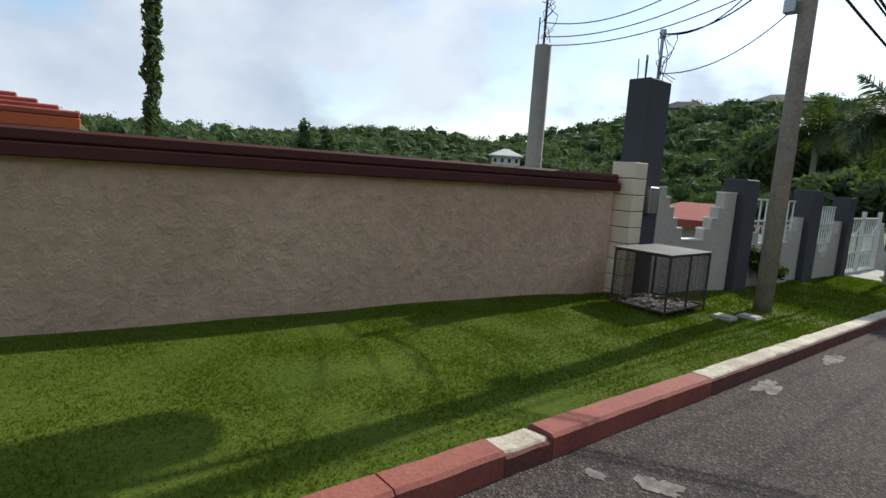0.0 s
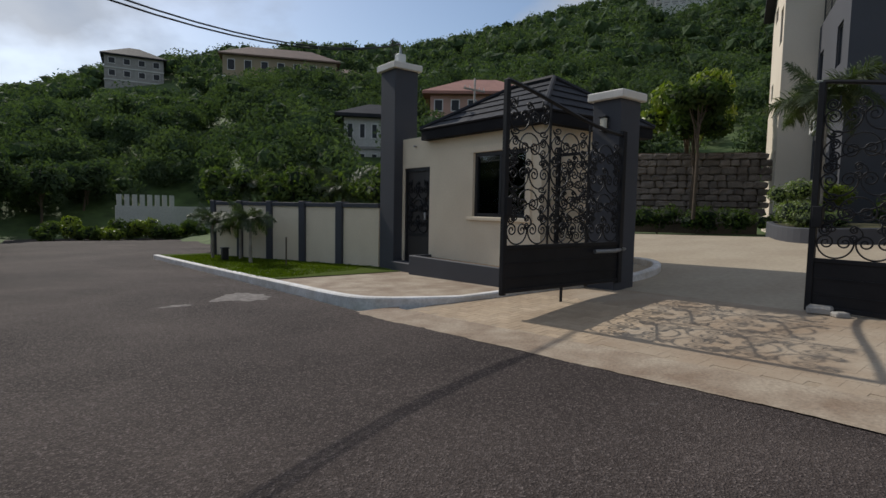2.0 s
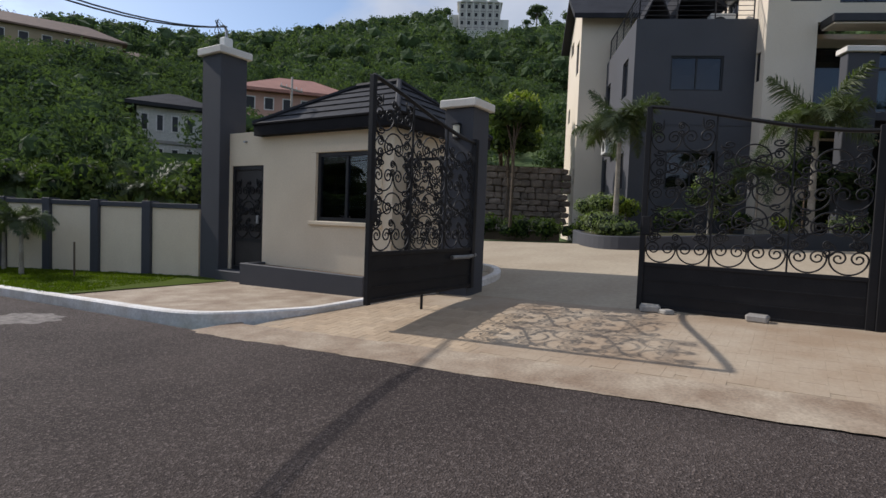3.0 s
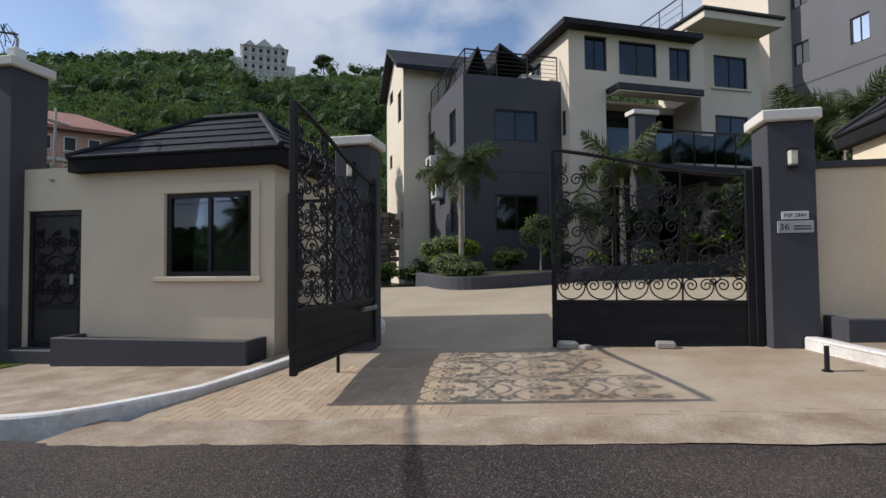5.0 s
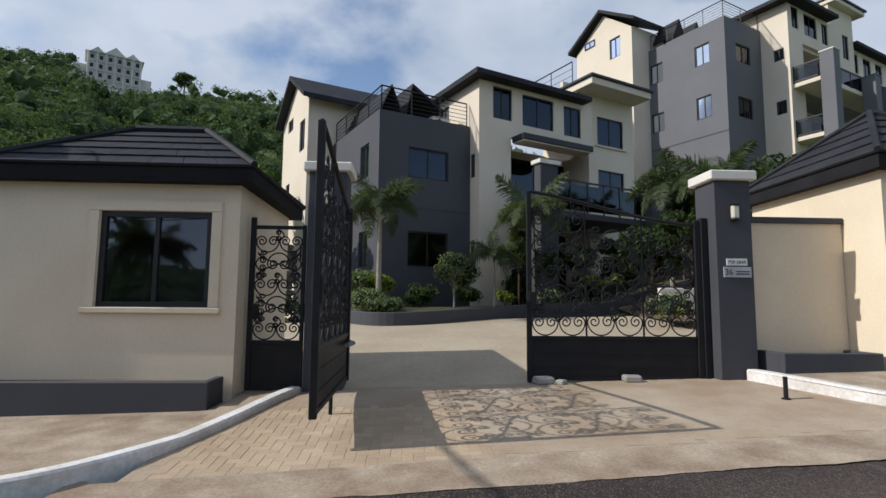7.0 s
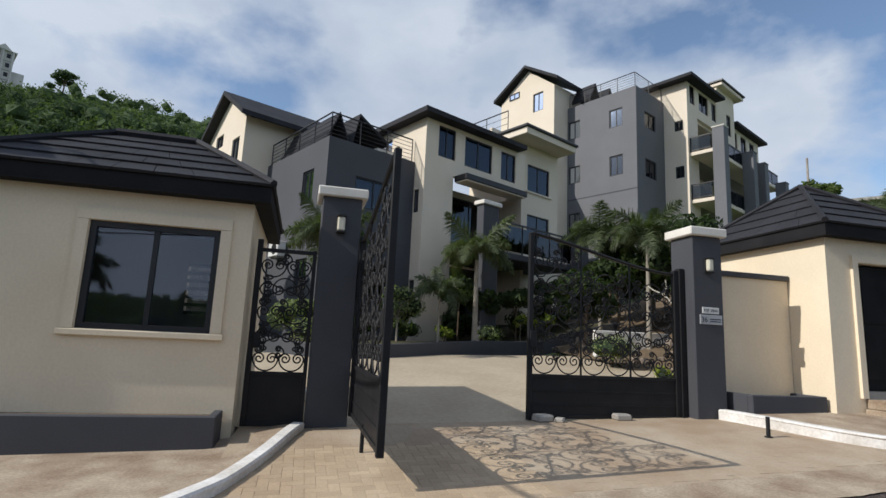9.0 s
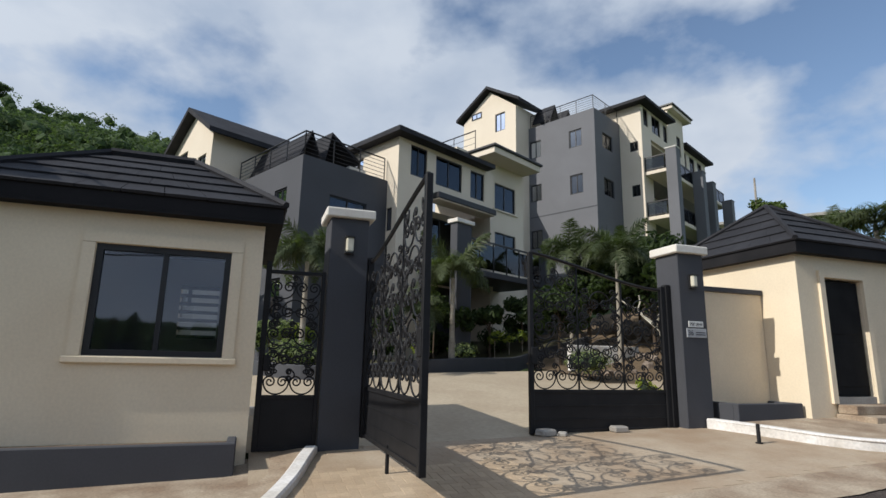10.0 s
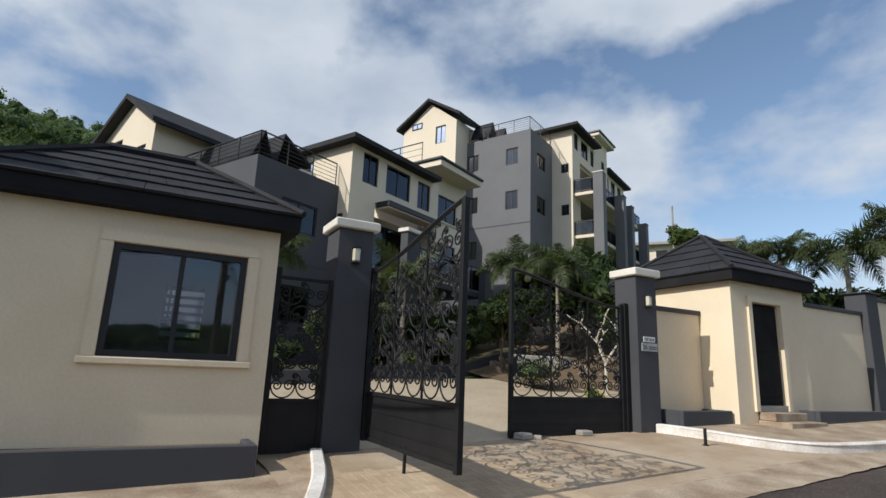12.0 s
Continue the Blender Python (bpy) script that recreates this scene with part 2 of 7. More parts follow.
STEEL = mat("galvanised steel", (0.45, 0.45, 0.46), (0.36, 0.36, 0.37), 3, 60, 0.4, 0.1, metal=0.8)
REDROOF = mat("terracotta roof", (0.33, 0.075, 0.05), (0.26, 0.055, 0.04), 1.0, 14, 0.8, 0.3)
SALMONROOF = mat("faded salmon roof tiles", (0.40, 0.20, 0.155), (0.33, 0.16, 0.125), 1.0, 14, 0.85, 0.3)
BROWNROOF = mat("weathered brown roof", (0.20, 0.13, 0.10), (0.15, 0.10, 0.08), 1.0, 14, 0.8, 0.3)
ORANGE = mat("orange fascia paint", (0.52, 0.11, 0.04), (0.45, 0.09, 0.035), 1.2, 30, 0.7, 0.1)
PINK = mat("salmon wall paint", (0.55, 0.33, 0.26), (0.48, 0.29, 0.22), 0.5, 15, 0.8, 0.1)
YELLOWW = mat("ochre wall paint", (0.36, 0.28, 0.185), (0.31, 0.24, 0.155), 0.4, 10, 0.8, 0.1)
OFFW = mat("off-white wall paint", (0.62, 0.60, 0.55), (0.54, 0.52, 0.48), 0.4, 10, 0.8, 0.1)
STONEW = mat("rubble stone", (0.27, 0.22, 0.18), (0.18, 0.14, 0.11), 2.2, 25, 0.9, 0.5, speck=0.2, vary=0.25)
INSIDE = mat("dim room plaster", (0.20, 0.19, 0.17), None, 1, 20, 0.9, 0)
GLASS = glass_mat("dark tinted glass", (0.72, 0.76, 0.82), 0.02, 1.7)
BGLASS = glass_mat("dim window glass", (0.22, 0.25, 0.28), 0.03, 1.6)
RAILGLASS = glass_mat("balcony glass", (0.45, 0.48, 0.47), 0.03, 1.55)
LAMPGL = mat("frosted lamp glass", (0.72, 0.68, 0.55), None, 3, 40, 0.3, 0, speck=0.02)
PLATEW = mat("white sign plate", (0.75, 0.75, 0.73), None, 3, 40, 0.5, 0, speck=0.02)
PLATEG = mat("grey sign plate", (0.42, 0.43, 0.45), None, 3, 40, 0.4, 0, speck=0.03)
INK = mat("dark sign ink", (0.03, 0.03, 0.04), None, 3, 40, 0.6, 0)
RUSTY = mat("dark rusty wire", (0.05, 0.04, 0.035), (0.09, 0.055, 0.035), 5, 60, 0.7, 0.2, speck=0.3)
PLASTIC = mat("white air conditioner casing", (0.72, 0.72, 0.70), None, 3, 40, 0.5, 0, speck=0.02)

# ---- mesh helpers ----
AT = {}


def world_of(ob):
    return AT.get(ob.name, Matrix.Identity(4))


def thing(name, label, category, at=(0, 0, 0), group="", kind=""):
    e = new(name)
    e.empty_display_size = 0.2
    e.matrix_basis = Matrix.Translation(at)
    AT[e.name] = Matrix.Translation(at)
    return tagged(e, label, category, group, kind)


def mesh_of(name, bm, material, smooth=False):
    me = bpy.data.meshes.new(name)
    bm.to_mesh(me)
    bm.free()
    me.materials.append(material)
    if smooth:
        me.polygons.foreach_set("use_smooth", [True] * len(me.polygons))
    return me


def part(name, bm, material, parent, label="", smooth=False):
    """Links a bmesh, in world places, as one mesh object under a thing or part."""
    ob = new(name, mesh_of(name, bm, material, smooth))
    if parent is not None:
        ob.parent = parent
        ob.matrix_parent_inverse = world_of(parent).inverted()
    return tagged(ob, label)


def piece(name, me, parent, m):
    """Another object on shared mesh data, at the pose m in the world."""
    ob = new(name, me)
    if parent is not None:
        ob.parent = parent
        ob.matrix_parent_inverse = world_of(parent).inverted()
    ob.matrix_basis = m
    return ob


def solo(name, bm, material, label, category, group="", kind="", smooth=False):
    ob = new(name, mesh_of(name, bm, material, smooth))
    return tagged(ob, label, category, group, kind)


def box(bm, x0, y0, z0, x1, y1, z1, bevel=0.0, m=None):
    mm = Matrix.Translation(((x0 + x1) / 2, (y0 + y1) / 2, (z0 + z1) / 2)) @ Matrix.Diagonal((abs(x1 - x0), abs(y1 - y0), abs(z1 - z0), 1))
    if m is not None:
        mm = m @ mm
    r = bmesh.ops.create_cube(bm, size=1.0, matrix=mm)
    if bevel:
        es = {e for v in r["verts"] for e in v.link_edges}
        bmesh.ops.bevel(bm, geom=list(es), offset=bevel, segments=1, affect="EDGES", profile=0.5)
    return bm


def B(*args, **kw):
    return box(bmesh.new(), *args, **kw)


def tube(bm, pts, r, sides=6, r1=None, caps=True):
    """A round bar swept along points."""
    pts = [Vector(p) for p in pts]
    n = len(pts)
    rings = []
    up = Vector((0, 0, 1))
    prev = None
    for i, p in enumerate(pts):
        t = (pts[min(i + 1, n - 1)] - pts[max(i - 1, 0)]).normalized()
        a = prev if prev is not None else (up if abs(t.z) < 0.9 else Vector((1, 0, 0)))
        s = t.cross(a)
        s = s.normalized() if s.length > 1e-6 else t.orthogonal().normalized()
        w = s.cross(t).normalized()
        prev = w
        rr = r if r1 is None else r + (r1 - r) * i / max(1, n - 1)
        rings.append([bm.verts.new(p + (s * math.cos(k * math.tau / sides) + w * math.sin(k * math.tau / sides)) * rr) for k in range(sides)])
    for i in range(n - 1):
        for k in range(sides):
            bm.faces.new((rings[i][k], rings[i][(k + 1) % sides], rings[i + 1][(k + 1) % sides], rings[i + 1][k]))
    if caps:
        bm.faces.new(rings[0][::-1])
        bm.faces.new(rings[-1])
    return bm


def poly(bm, pts):
    return bm.faces.new([bm.verts.new(p) for p in pts])


def sweep_box(bm, line, width, top_of, depth, bevel=0.0):
    """A kerb along a plan line: a strip as wide as width to its left, its top at top_of(x, y)."""
    vs = []
    n = len(line)
    for i, (x, y) in enumerate(line):
        a, b = Vector(line[max(0, i - 1)]), Vector(line[min(n - 1, i + 1)])
        t = (b - a).normalized()
        s = Vector((-t.y, t.x))
        q = Vector((x, y)) + s * width
        z = top_of(x, y)
        c = bevel
        vs.append([bm.verts.new((x, y, z - depth)), bm.verts.new((x, y, z - c)), bm.verts.new((x + s.x * c, y + s.y * c, z)),
                   bm.verts.new((q.x - s.x * c, q.y - s.y * c, z)), bm.verts.new((q.x, q.y, z - c)), bm.verts.new((q.x, q.y, z - depth))])
    for i in range(n - 1):
        for k in range(5):
            bm.faces.new((vs[i][k], vs[i + 1][k], vs[i + 1][k + 1], vs[i][k + 1]))
    bm.faces.new(vs[0])
    bm.faces.new(vs[-1][::-1])
    bmesh.ops.recalc_face_normals(bm, faces=bm.faces)
    return bm


def wall_cells(bm, u0, u1, z0, z1, thick, holes, m):
    """A wall in the plane u, z of the pose m (its front at v = 0, its back at v = thick), with openings (ua, ub, za, zb)."""
    us = sorted({u0, u1, *[h[0] for h in holes], *[h[1] for h in holes]})
    for a, b in zip(us, us[1:]):
        if b - a < 1e-4 or a < u0 - 1e-4 or b > u1 + 1e-4:
            continue
        mid = (a + b) / 2
        zs = sorted({z0, z1, *[min(z1, max(z0, q)) for h in holes for q in h[2:4]]})
        for za, zb in zip(zs, zs[1:]):
            if zb - za > 1e-4 and not any(h[0] < mid < h[1] and h[2] < (za + zb) / 2 < h[3] for h in holes):
                box(bm, a, 0, za, b, thick, zb, m=m)
    bmesh.ops.remove_doubles(bm, verts=bm.verts, dist=0.0005)
    return bm


def smoothstep(a, b, x):
    t = min(1.0, max(0.0, (x - a) / (b - a)))
    return t * t * (3 - 2 * t)


# ---- lie of the land ----
def road_z(y):
    return 0.03 - 0.027 * min(45.0, max(-30.0, y))


BO, BU, BB = Vector((17.8, 6.35, 0)), Vector((0.447, -0.894, 0)), Vector((0.894, 0.447, 0))
BM = Matrix(((BU.x, BB.x, 0, BO.x), (BU.y, BB.y, 0, BO.y), (0, 0, 1, 0), (0, 0, 0, 1)))


def site_a(x, y):
    r = Vector((x, y, 0)) - BO
    return r.dot(BU), r.dot(BB)


def fore_z(x, y):
    """The apron and forecourt outside the gate line."""
    return road_z(y) + 0.2 * smoothstep(3.6, 7.0, x)


def court_z(x, y):
    """The paved court and the ground of the compound."""
    a, d = site_a(x, y)
    rise = 0.30 * max(0.0, a - 6.5) * smoothstep(10.5, 16.5, x)
    rise = min(rise, 9.5) * (1.0 if y > -8 else smoothstep(0.5, 1.0, x / -y))
    return road_z(max(-6.0, y)) + 0.2 + 0.083 * min(9.0, max(0.0, x - 7.3)) + rise


BED = mat("sandy joint bed", (0.40, 0.32, 0.23), (0.34, 0.265, 0.185), 1.5, 50, 0.95, 0.3)

RIDGE = ((-180, 4.5, 160), (-120, 5, 200), (-90, 2.0, 260), (-72, 1.9, 260), (-59, 3.3, 260), (-47, 2.7, 260), (-40, 4.4, 240), (-28, 7.0, 230),
         (-16, 8.0, 220), (-5, 6.8, 210), (0, 8.8, 200), (6, 11.2, 190), (15, 12.9, 185), (25, 14.6, 180), (34, 15.0, 185), (40, 16.4, 200),
         (47, 18.2, 215), (52, 19.4, 225), (56, 20.0, 230), (58, 18.2, 232), (66, 19.5, 235), (76, 19.9, 240), (84, 19.4, 240), (100, 15, 220),
         (110, 11, 200), (120, 7, 180), (140, 4.5, 150), (180, 4.5, 160))


def ridge_at(az):
    for (a0, e0, r0), (a1, e1, r1) in zip(RIDGE, RIDGE[1:]):
        if a0 <= az <= a1:
            k = (az - a0) / (a1 - a0)
            return e0 + (e1 - e0) * k, r0 + (r1 - r0) * k
    return 9.0, 160.0


def land_z(x, y):
    r = math.hypot(x, y)
    az = math.degrees(math.atan2(x, y))
    e, rr = ridge_at(az)
    top = math.tan(radians(e)) * rr + 1.2
    start = 26.0 if az > 15 else (44.0 if az > -8 else 90.0)
    k = max(0.0, (r - start) / (rr - start))
    hill = top * (min(k, 1.0) ** 1.05 if k <= 1 else 1.0) - (max(0.0, k - 1) * 30)
    near = court_z(x, y) if x > 7.6 else road_z(y)
    if x < -4.5:
        near = road_z(y) - 1.8 * smoothstep(-4.5, -16.0, x) - 1.5 * smoothstep(-16, -60, x)
    w = smoothstep(start, start + 14, r)
    rough = noise.noise(Vector((x * 0.02, y * 0.02, 0.3))) * 5.0 * smoothstep(40, 90, r)
    return near * (1 - w) + max(hill, -4.0 if x < -4.5 else near) * w + rough * (1 - 0.8 * smoothstep(0.8, 1.0, k))


# ---- ground ----
def ground_sheet():
    rings = [0.0] + [1.5 * i for i in range(1, 24)] + [36 + 4 * i for i in range(0, 26)] + [140 + 8 * i for i in range(0, 20)] + [320, 380, 480, 700, 1100, 2000]
    na = 240
    verts, faces = [], []
    for r in rings:
        for k in range(na):
            az = math.tau * k / na
            x, y = r * math.sin(az), r * math.cos(az)
            verts.append((x, y, land_z(x, y) - (0.16 if r < 34 else 0.1)))
    for i in range(len(rings) - 1):
        for k in range(na):
            a, b = i * na + k, i * na + (k + 1) % na
            if i == 0:
                faces.append((a, a + na, b + na))
            else:
                faces.append((a, a + na, b + na, b))
    me = bpy.data.meshes.new("ground")
    me.from_pydata(verts, [], faces)
    me.materials.append(HILLG)
    me.polygons.foreach_set("use_smooth", [True] * len(me.polygons))
    tagged(new("ground", me), "green wooded ground rising into hills", "ground", kind="structure")


ground_sheet()


def strip(name, x_of, y0, y1, step, nx, z_of, material, label, category, skirt=0.15):
    """A surface between two plan lines x_of(y), from y0 to y1."""
    ny = max(1, int(round((y1 - y0) / step)))
    bm = bmesh.new()
    rows = []
    for j in range(ny + 1):
        y = y0 + (y1 - y0) * j / ny
        a, b = x_of(y)
        rows.append([bm.verts.new((a + (b - a) * i / nx, y, z_of(a + (b - a) * i / nx, y))) for i in range(nx + 1)])
    for j in range(ny):
        for i in range(nx):
            bm.faces.new((rows[j][i], rows[j][i + 1], rows[j + 1][i + 1], rows[j + 1][i]))
    return solo(name, bm, material, label, category, kind="structure", smooth=True)


def right_edge(y):
    """Where the asphalt ends towards the compound."""
    if y < 7.6:
        return 4.22 - 0.09 * (y + 1) if y > -3 else 4.4
    return 3.51 - 0.035 * (y - 7.6) if y < 21 else 3.04 + 0.5 * (y - 21) ** 1.5 if y < 27 else 40


def road_top(x, y):
    return road_z(y) + 0.02 * (1 - ((x - 1) / 3.2) ** 2 if abs(x - 1) < 3.2 else 0) - 0.006 + 0.006 * noise.noise(Vector((x * 1.5, y * 1.5, 0)))


strip("road", lambda y: (-1.45, min(12.0, right_edge(y))), -14, 45, 0.25, 16, road_top,
      ASPHALT, "worn dark asphalt road with pale stains", "road")


strip("verge_ground", lambda y: (-4.75 if y < 5 else -3.3, -1.58), -14, 24, 0.3, 12,
      lambda x, y: road_z(y) + 0.10 + (0.10 * smoothstep(-0.5, 4.5, y) - 0.02) * smoothstep(-1.6, -3.6, x) + 0.015 * noise.noise(Vector((x * 1.2, y * 1.2, 5))),
      SOILGR, "short green lawn verge beside the kerb", "lawn")


def verge_z(x, y):
    return road_z(y) + 0.10 + (0.10 * smoothstep(-0.5, 4.5, y) - 0.02) * smoothstep(-1.6, -3.6, x) + 0.015 * noise.noise(Vector((x * 1.2, y * 1.2, 5)))


strip("apron", lambda y: (right_edge(y) - 0.04 + 0.03 * noise.noise(Vector((y * 2.3, 0.5, 0))) + 0.02 * noise.noise(Vector((y * 9, 2.5, 0))), right_edge(y) + 0.62), -8.0, 7.75, 0.06, 3, lambda x, y: fore_z(x, y) + 0.004, CONC,
      "stained pale concrete edging strip along the driveway", "driveway edge")
strip("forecourt_bed", lambda y: (right_edge(y) + 0.5, 7.45), -3.0, 7.4, 0.3, 8, lambda x, y: fore_z(x, y) - 0.004, BED,
      "sandy bed under the driveway pavers", "driveway")
strip("court", lambda y: (7.36, 15.6), -7.0, 17.0, 0.4, 18, lambda x, y: court_z(x, y) - 0.006, COURT,
      "buff paved court sloping up behind the gate", "driveway")

LEFT_LINE = [(3.03, 20.9), (3.17, 17.0), (3.35, 13.0), (3.48, 10.5), (3.54, 9.2), (3.62, 8.45), (3.78, 8.02), (4.07, 7.72), (4.53, 7.44), (5.1, 7.17), (5.8, 6.92), (6.5, 6.74), (7.08, 6.6)]
RIGHT_LINE = [(7.12, 0.42), (6.6, 0.33), (6.1, 0.15), (5.6, -0.1), (5.2, -0.45), (4.92, -1.0), (4.75, -1.9), (4.66, -3.5), (4.62, -6.0), (4.6, -9.0)]


def dense(line, k=5):
    """A rounded plan line through the given corners."""
    out = []
    n = len(line)
    for i in range(n - 1):
        p0, p1, p2, p3 = (Vector(line[max(0, i - 1)]), Vector(line[i]), Vector(line[i + 1]), Vector(line[min(n - 1, i + 2)]))
        for j in range(k):
            t = j / k
            q = 0.5 * (2 * p1 + (p2 - p0) * t + (2 * p0 - 5 * p1 + 4 * p2 - p3) * t * t + (3 * p1 - p0 - 3 * p2 + p3) * t ** 3)
            out.append((q.x, q.y))
    return out + [tuple(line[-1])]


def lift_l(x, y):
    return max(road_z(y) + 0.15, fore_z(min(x, 7.0), y) + 0.08)


solo("kerb_white_north", sweep_box(bmesh.new(), dense(LEFT_LINE), 0.16, lift_l, 0.3, 0.02), WHITE, "white painted concrete kerb curving to the gate pillar", "kerb", kind="structure")
solo("kerb_white_south", sweep_box(bmesh.new(), dense(RIGHT_LINE), 0.17, lambda x, y: fore_z(x, y) + 0.15, 0.4, 0.02), WHITE,
     "white painted concrete kerb running from the gate pillar", "kerb", kind="structure")
INNER = [(7.75, 6.35), (8.4, 6.3), (9.1, 6.45), (9.7, 6.85), (10.0, 7.5), (10.0, 8.4), (9.9, 9.6)]
solo("kerb_white_court", sweep_box(bmesh.new(), dense(INNER), 0.15, lambda x, y: court_z(x, y) + 0.12, 0.3, 0.02), WHITE,
     "white painted kerb curving inside the court", "kerb", kind="structure")


def fill_between(name, line, inner, z_of, material, label, category, n=7):
    """A pavement between a kerb line and a wall line given point by point."""
    bm = bmesh.new()
    rows = []
    for (x, y), (x2, y2) in zip(line, inner):
        rows.append([bm.verts.new((x + (x2 - x) * i / n, y + (y2 - y) * i / n, z_of(x + (x2 - x) * i / n, y + (y2 - y) * i / n))) for i in range(n + 1)])
    for a, b in zip(rows, rows[1:]):
        for i in range(n):
            bm.faces.new((a[i], a[i + 1], b[i + 1], b[i]))
    bmesh.ops.recalc_face_normals(bm, faces=bm.faces)
    return solo(name, bm, material, label, category, kind="structure", smooth=True)


dl = dense(LEFT_LINE)


def walk_z(x, y):
    return road_z(y) + 0.13 + 0.12 * smoothstep(7.7, 6.7, y) * smoothstep(5.0, 7.0, x)


PAVE_L = [(x + 0.1, y + 0.06) for x, y in dl if y < 12.2]
fill_between("pavement_north", PAVE_L, [(7.2, max(7.0, min(12.3, y + 0.3 + 0.6 * max(0, 8 - y)))) for x, y in PAVE_L], walk_z, CONC,
             "stained tan concrete pavement in front of the gatehouse", "pavement")
LAWN_R = [(x + 0.1, y) for x, y in dl if y >= 11.2]


def panel_x(y):
    """The line of the low panelled wall."""
    return 6.75 - 0.287 * (y - 12.4)


fill_between("lawn_strip_ground", LAWN_R, [(panel_x(y) + 0.3, y) for x, y in LAWN_R],
             lambda x, y: walk_z(x, y) + 0.015 + 0.012 * noise.noise(Vector((x * 1.3, y * 1.3, 1))), SOILGR, "green lawn strip with young palms", "lawn")
PAVE_R = [(x - 0.02, y) for x, y in dense(RIGHT_LINE)]
fill_between("pavement_south", PAVE_R, [(7.5, min(0.3, y + 0.05)) for x, y in PAVE_R], lambda x, y: fore_z(x, y) + 0.12, CONC,
             "stained tan concrete pavement beside the side guardhouse", "pavement")


def left_kerb():
    k = thing("kerb", "concrete kerb, worn red paint, its top pale further on", "kerb", (-1.5, 2, 0), kind="structure")
    rnd = random.Random(4)
    cuts = [-12.0 + 1.9 * i for i in range(7)] + [1.0, 1.62, 1.96, 3.72]
    while cuts[-1] < 23:
        cuts.append(cuts[-1] + rnd.uniform(1.5, 2.1))
    for i, (y0, y1) in enumerate(zip(cuts, cuts[1:])):
        if 14.0 < y0 < 17.0:
            continue
        n = max(6, int((y1 - y0) / 0.09))
        line = [(-1.44 + rnd.uniform(-0.003, 0.003), y0 + 0.004 + (y1 - y0 - 0.008) * j / n) for j in range(n + 1)]
        if y0 < 1.5 or 1.9 < y0 < 3.5:
            part("kerb_stone", sweep_box(bmesh.new(), line, 0.17, lambda x, yy: road_z(yy) + 0.128 + rnd.uniform(-0.002, 0.002), 0.3, 0.018), REDKERB, k)
        else:
            low = 0.018 if y0 < 1.9 else 0.0
            part("kerb_stone", sweep_box(bmesh.new(), line, 0.17, lambda x, yy: road_z(yy) + 0.118 - low, 0.3, 0.012), DULLRED, k)
            top = [(x - 0.012 - 0.018 * max(0.0, noise.noise(Vector((x, y * 5, 3)))) - (0.02 * rnd.random() if low else 0), y) for x, y in line]
            part("kerb_top", sweep_box(bmesh.new(), top, 0.15, lambda x, yy: road_z(yy) + 0.128 - low + rnd.uniform(-0.003, 0.003), 0.03, 0.01), PALEKERB, k, "bare pale concrete top")


left_kerb()


# ---- gatehouse ----
FRONT = 6.9


